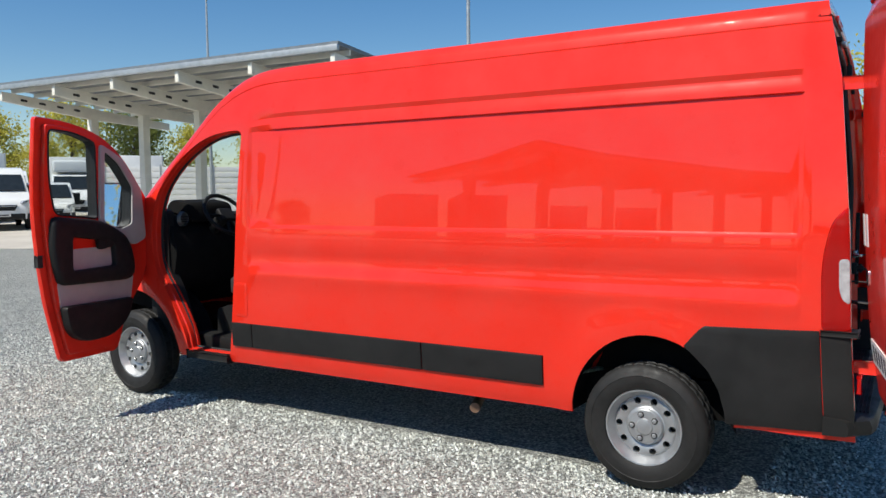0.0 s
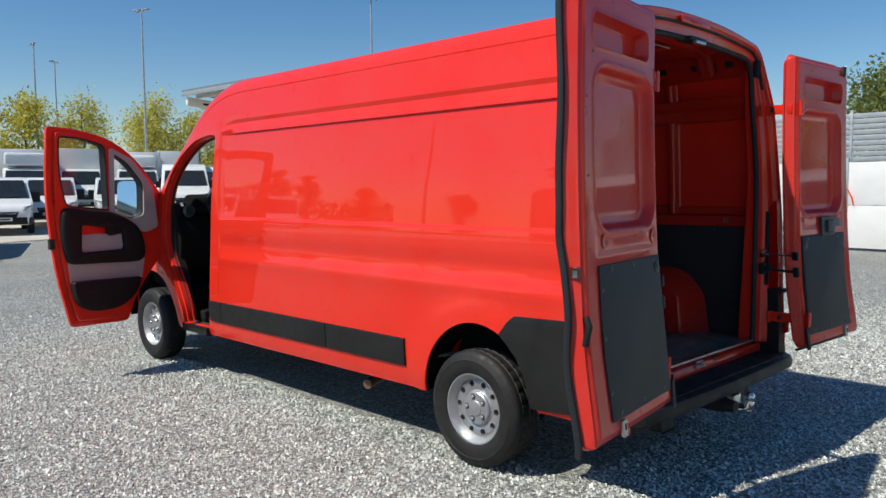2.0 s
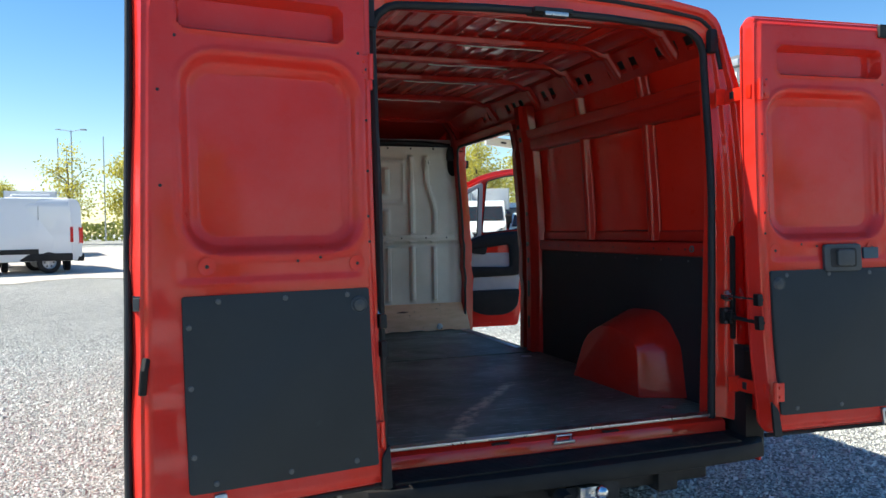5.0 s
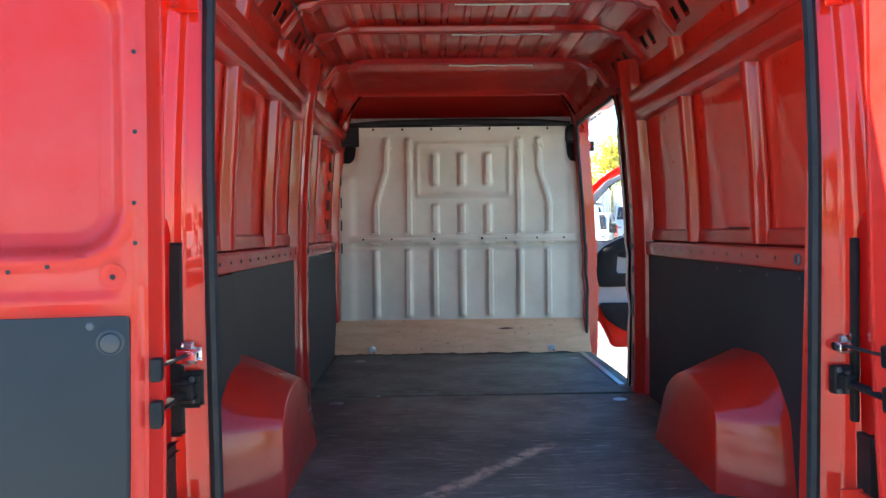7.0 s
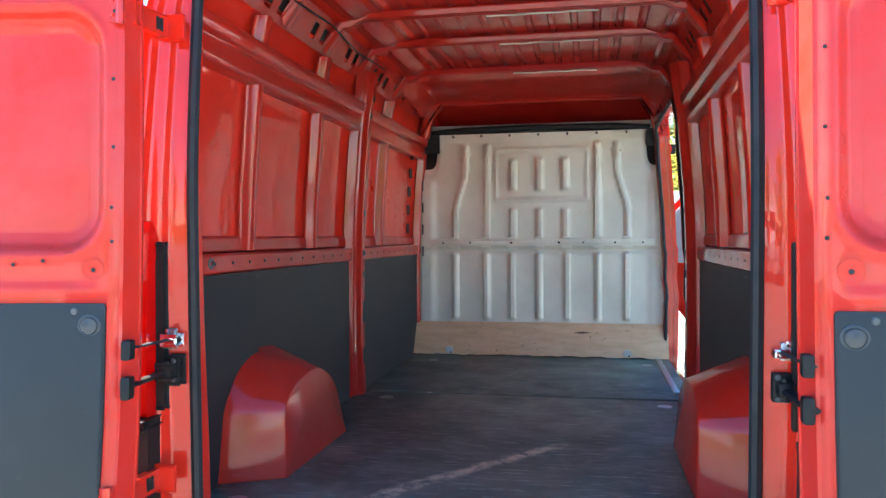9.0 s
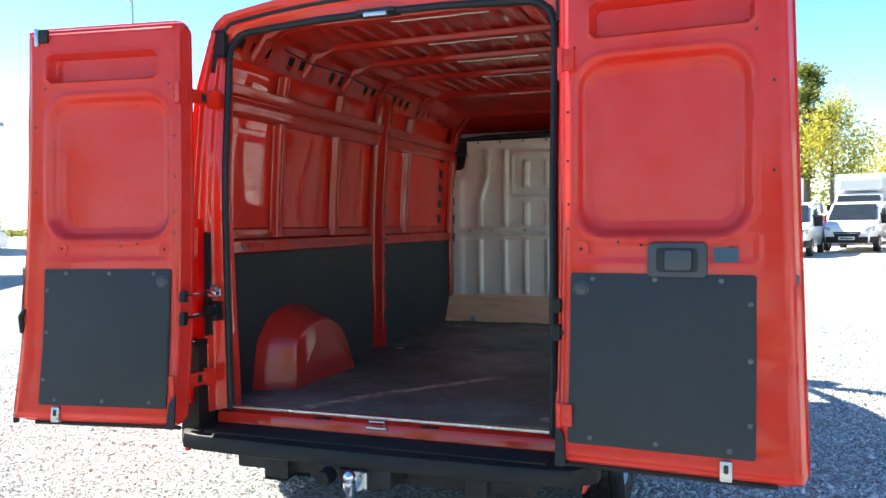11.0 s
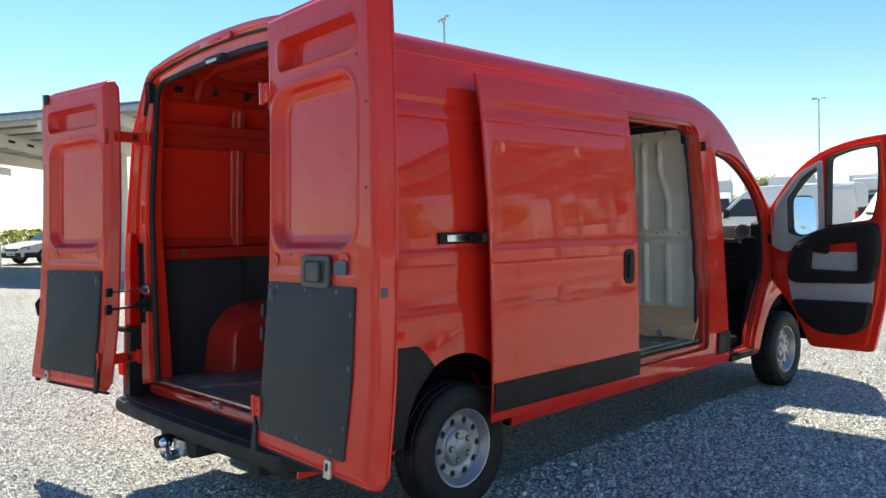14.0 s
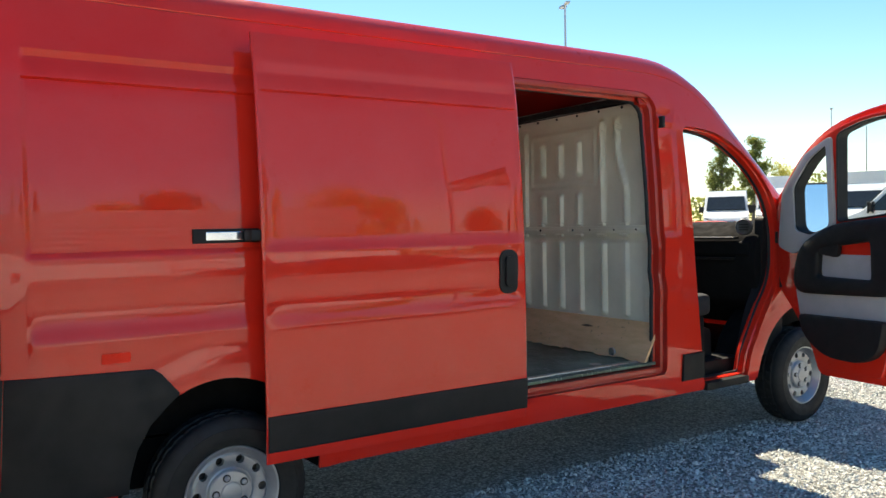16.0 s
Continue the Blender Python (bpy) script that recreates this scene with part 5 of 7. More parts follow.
    if sx > 0:
        grip = part("handle_plate", lay(rounded([(0.325, 1.238), (0.525, 1.238), (0.525, 1.358), (0.325, 1.358)], 0.02), 0.0, 0.018, 0.006), HANDLE, door, "black plastic handle surround")
        part("handle_cup", lay(rounded([(0.355, 1.256), (0.495, 1.256), (0.495, 1.34), (0.355, 1.34)], 0.015), 0.016, 0.0195), DARK_METAL, grip)
        part("paddle", lay(rounded([(0.385, 1.262), (0.475, 1.262), (0.475, 1.334), (0.385, 1.334)], 0.012), 0.018, 0.032, 0.006), HANDLE, grip)
        part("sticker", lay(rounded([(0.545, 1.29), (0.625, 1.29), (0.625, 1.34), (0.545, 1.34)], 0.006), -0.004, 0.008), BLUE, door, "dark blue sticker")
    else:
        part("lever", tube([(sx * 0.79, door_plane(1.0) - 0.05, 1.06), (sx * 0.80, door_plane(1.0) - 0.07, 1.03), (sx * 0.805, door_plane(1.0) - 0.055, 0.955)], 0.013, 10), PLASTIC, door, "black release lever")
    # outer face: strip, badge blank and plate
    def outer(outline, lift, deep=0.006):
        b2 = prism([(sx * u, z) for u, z in outline], 1, -0.004, lift, 0.0)
        for v in b2.verts:
            v.co.y += door_plane(v.co.z) + 0.034
        return b2

    if sx < 0:
        for u in (0.05, 0.14):
            part("reflective_stripe", outer([(u, 1.30), (u + 0.05, 1.30), (u + 0.05, 1.44), (u, 1.44)], 0.002), WHITE_BOX, door, "pale reflective stripe")
        plate = part("number_plate", outer(rounded([(0.10, 0.78), (0.62, 0.78), (0.62, 0.89), (0.10, 0.89)], 0.008), 0.004), WHITE_BOX, door, "white number plate")
        for k in range(6):
            part("plate_bar", outer([(0.15 + 0.075 * k, 0.80), (0.19 + 0.075 * k, 0.80), (0.19 + 0.075 * k, 0.87), (0.15 + 0.075 * k, 0.87)], 0.005), BARS, plate)
        part("badge", outer(rounded([(0.10, 1.13), (0.18, 1.13), (0.18, 1.20), (0.10, 1.20)], 0.02), 0.005), CHROME, door)
    return door


rear_door(-1, 9.0, "red rear door swung wide open with a dark lining board")
rear_door(1, 3.5, "red rear door swung wide open with a black handle")
for sx in (-1, 1):
    for z in (2.03, 0.735):
        y = lerp_table(LEAN, z)
        hinge = part("hinge", boxed((sx * 0.846, min(y - 0.05, door_plane(z) - 0.02), z - 0.030), (sx * 0.862, y + 0.048, z + 0.030), 0.005), RED, VAN, "red painted door hinge")
        part("body_leaf", boxed((sx * 0.800, y + 0.040, z - 0.036), (sx * 0.862, y + 0.052, z + 0.036), 0.004), RED, hinge)
        part("door_leaf", boxed((sx * 0.850, door_plane(z) - 0.070, z - 0.040), (sx * 0.905, door_plane(z) - 0.060, z + 0.040), 0.003), RED_DOOR, hinge)
        part("pin", tube([(sx * 0.856, door_plane(z) - 0.070, z - 0.045), (sx * 0.856, door_plane(z) - 0.070, z + 0.045)], 0.010, 10), RED, hinge)
        part("hinge_slot", boxed((sx * 0.842, y - 0.02, z - 0.016), (sx * 0.848, y + 0.005, z + 0.016), 0.003), DARK_METAL, hinge)
        for dz in (-0.02, 0.02):
            part("bolt", lathe([(0.0, 0.0), (0.007, 0.0), (0.006, 0.004), (0.0, 0.005)], 8, Matrix.Translation((sx * 0.88, door_plane(z) - 0.070, z + dz)) @ Matrix.Rotation(radians(-90), 4, "Z")), RED, hinge)
    y = 0.155
    strap = part("check_strap", tube([(sx * 0.822, y, 1.128), (sx * 0.835, 0.05, 1.126), (sx * 0.850, -0.045, 1.124)], 0.009, 8, flat=0.5), DARK_METAL, VAN, "dark steel door check strap on a bright bracket")
    # a bright pressed bracket with an eye above its jaw, and a bolt
    bracket = part("bracket", boxed((sx * 0.806, 0.135, 1.112), (sx * 0.846, 0.175, 1.136), 0.006), CHROME, strap, "bright zinc bracket")
    part("bracket_leaf", boxed((sx * 0.826, 0.155, 1.104), (sx * 0.862, 0.175, 1.150), 0.006), STEEL, bracket)
    part("jaw", boxed((sx * 0.804, 0.120, 1.116), (sx * 0.815, 0.170, 1.132), 0.004), CHROME, bracket)
    part("bolt", lathe([(0.0, 0.0), (0.010, 0.0), (0.009, 0.006), (0.0, 0.008)], 10, Matrix.Translation((sx * 0.845, 0.154, 1.148)) @ Matrix.Rotation(radians(-90), 4, "Z")), CHROME, bracket)
    arm = part("door_stay", tube([(sx * 0.832, 0.125, 1.036), (sx * 0.840, 0.05, 1.030), (sx * 0.850, -0.045, 1.024)], 0.017, 8, flat=0.5), PLASTIC, VAN, "black door stay")
    bracket = part("bracket", boxed((sx * 0.806, 0.150, 1.000), (sx * 0.858, 0.182, 1.074), 0.008), PLASTIC, arm, "black stay bracket")
    part("clevis", boxed((sx * 0.812, 0.110, 1.020), (sx * 0.846, 0.155, 1.056), 0.008), PLASTIC, bracket)
    part("pivot", tube([(sx * 0.829, 0.128, 1.008), (sx * 0.829, 0.128, 1.066)], 0.008, 8), DARK_METAL, bracket)
    for dz in (1.010, 1.064):
        part("bolt", lathe([(0.0, 0.0), (0.008, 0.0), (0.007, 0.005), (0.0, 0.006)], 8, Matrix.Translation((sx * 0.818, 0.149, dz)) @ Matrix.Rotation(radians(-90), 4, "Z")), SCREW, bracket)

# ---- the van: sliding door ----
SD0, SD1 = 1.13, 2.475


def slide_x(y, z):
    base = lerp_table(SIDE, z)
    r = lerp_table(RELIEF, z) * smooth(SD0 + 0.0, SD0 + 0.05, y) * (1 - smooth(SD1 - 0.05, SD1, y))
    return base + 0.118 + 0.02 * (y - SD0) / (SD1 - SD0) + r * 0.7


bm = bmesh.new()
zs = [0.455, 0.47, 0.5, 0.55, 0.6, 0.7, 0.8, 0.88, 0.94, 0.98, 1.005, 1.025, 1.05, 1.075, 1.11, 1.15, 1.17, 1.24, 1.325, 1.338, 1.352, 1.4, 1.5, 1.6, 1.7, 1.8, 1.9, 1.975, 1.992, 2.0, 2.035, 2.06, 2.078, 2.105, 2.14, 2.18, 2.22, 2.24]
ys = [SD0, SD0 + 0.01, SD0 + 0.025, SD0 + 0.05] + [SD0 + 0.1 + (SD1 - SD0 - 0.2) * i / 12 for i in range(13)] + [SD1 - 0.05, SD1 - 0.025, SD1 - 0.01, SD1]


def slide_edge(y, z):
    e = min(y - SD0, SD1 - y, z - 0.455, 2.24 - z)
    return 0.005 * (1 - smooth(0, 0.008, e))


front = [[bm.verts.new((slide_x(y, z) - slide_edge(y, z), y, z)) for z in zs] for y in ys]
back = [[bm.verts.new((slide_x(y, z) - 0.07, SD0 + 0.06 + (y - SD0) * (SD1 - SD0 - 0.12) / (SD1 - SD0), 0.50 + (z - 0.455) * (2.20 - 0.50) / (2.24 - 0.455))) for z in zs] for y in ys]
flange = [[bm.verts.new((slide_x(y, z) - 0.016, y, z)) for z in zs] for y in ys]
for g in (front, back):
    for i in range(len(ys) - 1):
        for j in range(len(zs) - 1):
            bm.faces.new((g[i][j], g[i][j + 1], g[i + 1][j + 1], g[i + 1][j]))
ny, nz = len(ys), len(zs)
rim = [(0, j) for j in range(nz)] + [(i, nz - 1) for i in range(1, ny)] + [(ny - 1, j) for j in range(nz - 2, -1, -1)] + [(i, 0) for i in range(ny - 2, 0, -1)]
for (i, j), (ii, jj) in zip(rim, rim[1:] + rim[:1]):
    bm.faces.new((front[i][j], front[ii][jj], flange[ii][jj], flange[i][j]))
    bm.faces.new((flange[i][j], flange[ii][jj], back[ii][jj], back[i][j]))
bmesh.ops.delete(bm, geom=[v for v in bm.verts if not v.link_faces], context="VERTS")
slider = part("sliding_door", bm, RED, VAN, "red sliding side door, slid back", sharp=24)
part("side_strip", patch([(SD0 + 0.004, 0.505), (SD1 - 0.004, 0.505), (SD1 - 0.004, 0.655), (SD0 + 0.004, 0.655)], 1, 0.010, 0.03, x_of=slide_x), PLASTIC, slider, "black plastic rubbing strip")
pull = part("handle_bowl", patch(rounded([(2.315, 1.085), (2.425, 1.085), (2.425, 1.30), (2.315, 1.30)], 0.05), 1, 0.008, 0.02, x_of=slide_x), PLASTIC, slider, "black door handle")
part("grip", patch(rounded([(2.345, 1.12), (2.40, 1.12), (2.40, 1.27), (2.345, 1.27)], 0.02), 1, 0.022, 0.02, x_of=slide_x), PLASTIC, pull)
part("lower_arm", boxed((0.86, 2.30, 0.475), (1.02, 2.40, 0.51), 0.008), DARK_METAL, slider)
part("upper_arm", boxed((0.84, 2.38, 2.17), (0.98, 2.46, 2.205), 0.008), DARK_METAL, slider)
# strikers on the pillar
for z in (0.72, 1.22, 2.02):
    part("striker", boxed((0.885, 3.665, z - 0.035), (0.94, 3.69, z + 0.035), 0.008), PLASTIC, VAN)

# ---- the van: front doors ----
FD = [(-0.02, 0.98, 0.1), (-0.03, 1.52, 0.05), (0.08, 1.645, 0.1), (0.26, 1.845, 0.2), (0.50, 1.995, 0.25), (0.80, 2.06, 0.2), (1.06, 2.07, 0.03), (1.07, 1.75, 0.2), (1.045, 1.3, 0.2), (1.0, 0.9, 0.2), (0.90, 0.445, 0.04), (0.37, 0.43, 0.05), (0.29, 0.62, 0.1), (0.15, 0.80, 0.1)]
FD_WIN = [(0.54, 1.40, 0.03), (0.585, 1.93, 0.04), (0.78, 1.985, 0.1), (0.99, 1.99, 0.04), (0.985, 1.7, 0.2), (0.92, 1.44, 0.05)]
FD_QUARTER = [(0.205, 1.35, 0.05), (0.33, 1.315, 0.1), (0.49, 1.375, 0.04), (0.508, 1.875, 0.02), (0.37, 1.80, 0.1), (0.21, 1.625, 0.05)]


def front_door(sx, hinge, angle, label):
    def shear(me_or_bm):
        for v in (me_or_bm.verts if hasattr(me_or_bm, "verts") else me_or_bm.vertices):
            z, u = v.co.z, abs(v.co.x)
            v.co.y += -0.055 * smooth(1.3, 2.15, z) - 0.02 * (1 - smooth(0.45, 0.9, z))
        return me_or_bm

    def flip(outline):
        return [(sx * u, z) for u, z in outline]

    def lay(outline, lo, hi, bevel=0.0):
        return shear(prism(flip(outline), 1, -lo, -hi, bevel))

    # the pressed shell: an outer skin and a thicker inner frame with openings
    stock = bpy.data.meshes.new("front_door")
    bm = prism(flip(dense(rounded(FD, n=4), 0.08)), 1, 0.0, -0.035, 0.008)
    bmesh.ops.triangulate(bm, faces=[f for f in bm.faces if len(f.verts) > 4])
    bm.to_mesh(stock)
    bm.free()
    holes = []
    for hole in (FD_WIN, FD_QUARTER):
        c = bmesh.new()
        add_prism(c, flip(rounded(hole, n=4)), 1, 0.2, -0.2)
        holes.append(c)
    me = shear(cut_mesh(stock, holes))
    m = Matrix.Translation(hinge) @ Matrix.Rotation(radians(-sx * angle), 4, "Z")
    door = mesh_part("front_door", me, RED, VAN, label, m, sharp=28)
    cu, cz = 0.55, 1.25
    inner = [(cu + (u - cu) * 0.90, cz + (z - cz) * 0.945) for u, z in rounded(FD, n=4)]
    stock = bpy.data.meshes.new("inner_frame")
    bm = prism(flip(dense(inner, 0.08)), 1, -0.034, -0.072, 0.012)
    bmesh.ops.triangulate(bm, faces=[f for f in bm.faces if len(f.verts) > 4])
    bm.to_mesh(stock)
    bm.free()
    holes = []
    for hole in (FD_WIN, FD_QUARTER):
        c = bmesh.new()
        add_prism(c, flip(rounded(hole, n=4)), 1, 0.2, -0.2)
        holes.append(c)
    mesh_part("inner_frame", shear(cut_mesh(stock, holes)), RED, door, "", sharp=28)
    for hole in (FD_WIN, FD_QUARTER):
        ringp = [(sx * u, -0.074, z) for u, z in dense(rounded(hole, n=4), 0.06)]
        part("window_seal", shear(tube(ringp, 0.006, 8, True)), RUBBER, door)
        ring = rounded(hole, n=4)
        mu, mz = sum(p[0] for p in ring) / len(ring), sum(p[1] for p in ring) / len(ring)
        bm = bmesh.new()
        loops = [[bm.verts.new((sx * (mu + (u - mu) * k), yy, mz + (z - mz) * k)) for u, z in ring] for k, yy in ((1.008, -0.076), (0.988, -0.074), (0.986, -0.03), (0.988, 0.004), (1.008, 0.006))]
        for la, lb in zip(loops, loops[1:]):
            for i in range(len(ring)):
                bm.faces.new((la[i], la[(i + 1) % len(ring)], lb[(i + 1) % len(ring)], lb[i]))
        part("window_channel", shear(bm), RUBBER, door)
        part("pane", lay(rounded(hole, n=4), 0.028, 0.032), PANE, door, "clear door glass").visible_shadow = False
    # pale plate round the quarter window
    stock = bpy.data.meshes.new("corner_trim")
    bm = prism(flip(rounded([(0.055, 1.24), (0.19, 1.19), (0.34, 1.265), (0.528, 1.35), (0.548, 1.925), (0.33, 1.83), (0.11, 1.60)], 0.04)), 1, -0.068, -0.092, 0.005)
    bm.to_mesh(stock)
    bm.free()
    c = bmesh.new()
    add_prism(c, flip(rounded([(u, z, 0.03) for u, z, _ in FD_QUARTER], n=3)), 1, 0.2, -0.2)
    mesh_part("corner_trim", shear(cut_mesh(stock, [c])), TRIM_GREY, door, "pale grey mirror-corner trim")
    # black arm-rest panel with its pull hollow
    rest_out = rounded([(0.19, 1.02, 0.1), (0.25, 1.25, 0.1), (0.50, 1.39, 0.15), (0.965, 1.43, 0.06), (0.985, 1.2, 0.1), (0.93, 0.965, 0.06), (0.24, 0.94, 0.08)], n=6)
    rest_in = rounded([(0.415, 1.06, 0.03), (0.43, 1.235, 0.04), (0.81, 1.285, 0.03), (0.82, 1.055, 0.03)], n=5)
    oo, ii = polar(rest_out, (0.62, 1.16), 96), polar(rest_in, (0.62, 1.16), 96)
    bm = bmesh.new()
    loops = []
    for mixv, deep in ((0.0, 0.062), (0.0, 0.106), (0.02, 0.116), (0.07, 0.122), (0.25, 0.125), (0.65, 0.124), (0.86, 0.118), (0.95, 0.108), (0.99, 0.094), (1.0, 0.062)):
        loops.append([bm.verts.new((sx * (p[0] + (q[0] - p[0]) * mixv), -deep, p[1] + (q[1] - p[1]) * mixv)) for p, q in zip(ii, oo)])
    for la, lb in zip(loops, loops[1:]):
        for i in range(96):
            bm.faces.new((la[i], la[(i + 1) % 96], lb[(i + 1) % 96], lb[i]))
    rest = part("arm_rest", shear(bm), TRIM_DARK, door, "black moulded arm-rest panel", sharp=50)
    part("insert", lay(rounded([(0.40, 1.04), (0.41, 1.20), (0.835, 1.20), (0.835, 1.04)], 0.02), 0.060, 0.078), TRIM_GREY, rest, "pale grey trim insert")
    part("pull_handle", lay(rounded([(0.42, 1.20), (0.43, 1.27), (0.59, 1.29), (0.57, 1.18)], 0.03), 0.08, 0.118, 0.01), TRIM_DARK, rest)
    part("lower_panel", lay(rounded([(0.24, 0.79), (0.20, 0.97), (0.925, 0.985), (0.905, 0.79)], 0.02), 0.066, 0.080, 0.004), TRIM_GREY, door, "pale grey lower door panel")
    part("door_pocket", lay(rounded([(0.27, 0.81, 0.03), (0.915, 0.825, 0.03), (0.89, 0.64, 0.08), (0.77, 0.565, 0.08), (0.50, 0.565, 0.1), (0.32, 0.68, 0.08)], n=4), 0.06, 0.135, 0.015), TRIM_DARK, door, "black moulded door pocket")
    latch = part("latch", boxed((sx * 1.015, -0.05, 1.10), (sx * 1.045, -0.02, 1.17), 0.006), DARK_METAL, door)
    for z in (1.0, 1.3):
        part("hinge", boxed((sx * -0.045, -0.05, z - 0.04), (sx * 0.03, -0.015, z + 0.04), 0.008), DARK_METAL, door)
    # outside mirror
    bm = bmesh.new()
    add_box(bm, (-0.085, -0.135, -0.19), (0.055, 0.135, 0.19), 0.055, segs=4)
    mm = Matrix.Translation((sx * 0.175, 0.10, 1.47)) @ Matrix.Rotation(radians(-sx * 22), 4, "Z") @ Matrix.Rotation(radians(-sx * 6), 4, "Y")
    if sx < 0:
        for v in bm.verts:
            v.co.x = -v.co.x
    shell = part("mirror_shell", bm, PLASTIC, door, "black mirror shell", mm)
    glass_me = prism(rounded([(-0.115, -0.17), (0.115, -0.17), (0.115, 0.17), (-0.115, 0.17)], 0.05), 0, sx * 0.052, sx * 0.059)
    part("mirror_glass", glass_me, MIRROR, shell, "mirror glass")
    part("mirror_arm", boxed((sx * 0.08, -0.01, 1.28), (sx * 0.20, 0.10, 1.36), 0.02), PLASTIC, door)
    return door


front_door(-1, (-0.925, 4.965, 0), 13.0, "red cab door standing open with grey and black trim")
front_door(1, (0.945, 4.84, 0), 14.5, "red cab door standing open with grey and black trim")

# ---- the van: cab ----
part("cab_floor", boxed((-0.80, 3.72, 0.40), (0.80, 5.0, 0.50), 0.02), TRIM_DARK, VAN, "black cab floor mat")
for sx in (-1, 1):
    part("step_riser", prism(rounded([(4.03, 0.405), (4.45, 0.405), (4.44, 0.68), (4.30, 0.72), (4.05, 0.72)], 0.03), 0, sx * 0.56, sx * 0.66), PLASTIC, VAN, "black footwell moulding")
    part("kick_panel", prism(rounded([(4.50, 0.50), (4.95, 0.50), (4.95, 1.45), (4.74, 1.45), (4.73, 1.0), (4.62, 0.82)], 0.05), 0, sx * 0.80, sx * 0.862), TRIM_DARK, VAN)
dash = part("dashboard", prism(rounded([(4.72, 0.86, 0.05), (4.66, 1.12, 0.06), (4.70, 1.30, 0.06), (4.84, 1.40, 0.08), (5.10, 1.42, 0.1), (5.24, 1.38, 0.05), (5.26, 0.70, 0.02), (4.95, 0.66, 0.05)], n=5), 0, -0.845, 0.845, 0.02), DASH, VAN, "black moulded dashboard")
part("binnacle", prism(rounded([(4.68, 1.34, 0.04), (4.72, 1.50, 0.06), (4.95, 1.53, 0.06), (5.02, 1.42, 0.03)], n=5), 0, -0.66, -0.22, 0.03), DASH, dash)
part("shelf", prism(rounded([(4.655, 1.18), (4.66, 1.27), (4.75, 1.29), (4.75, 1.16)], 0.015), 0, 0.12, 0.80, 0.01), DASH, dash)
for z in (1.29, 1.145):
    part("shelf_lip", prism(rounded([(4.638, z), (4.638, z + 0.016), (4.70, z + 0.018), (4.70, z)], 0.006), 0, 0.14, 0.70), PLASTIC, dash)
for x in (-0.74, 0.74):
    vent = part("air_vent", lathe([(0, 0), (0.045, 0), (0.052, 0.012), (0.058, 0.0), (0.058, -0.02), (0, -0.02)], 22, Matrix.Translation((x, 4.70, 1.375)) @ Matrix.Rotation(radians(-75), 4, "Z")), SCREW, dash, "round air vent with a bright rim")
    for k in range(3):
        part("vent_blade", boxed((x - 0.04, 4.692, 1.352 + 0.018 * k), (x + 0.04, 4.698, 1.358 + 0.018 * k), 0.001), PLASTIC, vent)
wheel_m = Matrix.Translation((-0.43, 4.56, 1.40)) @ Matrix.Rotation(radians(-38), 4, "X")
steer = part("steering_wheel", tube([(0.195 * math.cos(a), 0, 0.195 * math.sin(a)) for a in [i * math.pi / 18 for i in range(36)]], 0.016, 10, True), TRIM_DARK, VAN, "black steering wheel", wheel_m)
part("wheel_hub", boxed((-0.075, -0.02, -0.06), (0.075, 0.03, 0.06), 0.025, segs=3), TRIM_DARK, steer)
for ang in (0, 180, 250, 290):
    a = radians(ang)
    part("spoke", tube([(0.05 * math.cos(a), 0.005, 0.05 * math.sin(a)), (0.19 * math.cos(a), 0, 0.19 * math.sin(a))], 0.014, 8, flat=0.6), TRIM_DARK, steer)
part("column", tube([(-0.43, 4.57, 1.40), (-0.43, 4.80, 1.22)], 0.05, 14), TRIM_DARK, steer).matrix_parent_inverse = wheel_m.inverted()
for x, wide, name in ((-0.45, 0.50, "driver_seat"), (0.35, 0.92, "passenger_bench")):
    seat = part(name, boxed((x - wide / 2 + 0.05, 3.86, 0.50), (x + wide / 2 - 0.05, 4.26, 0.80), 0.03), TRIM_DARK, VAN, "dark seat base")
    part("cushion", boxed((x - wide / 2, 3.84, 0.80), (x + wide / 2, 4.27, 0.945), 0.05, segs=4), surface("grey_seat_cloth", (0.022, 0.022, 0.024), 0.9, vary=0.2, grain=400, bump=0.4), seat, "grey cloth seat cushion")
    part("backrest", boxed((x - wide / 2, 3.735, 0.94), (x + wide / 2, 3.88, 1.58), 0.05, segs=4), TRIM_DARK, seat, "dark cloth backrest")
    for hx in ((x,) if wide < 0.6 else (x - 0.23, x + 0.23)):
        part("headrest", boxed((hx - 0.13, 3.745, 1.60), (hx + 0.13, 3.85, 1.80), 0.04, segs=4), TRIM_DARK, seat)
part("cab_headliner", prism([(3.74, 2.19), (4.02, 2.19), (4.28, 2.12), (4.28, 2.16), (4.02, 2.24), (3.74, 2.24)], 0, -0.80, 0.80), TRIM_GREY, VAN, "pale cab headlining")
part("partition_back", boxed((-0.86, 3.705, 0.50), (0.86, 3.725, 2.18), 0.004), TRIM_DARK, VAN, "dark cab side of the bulkhead")

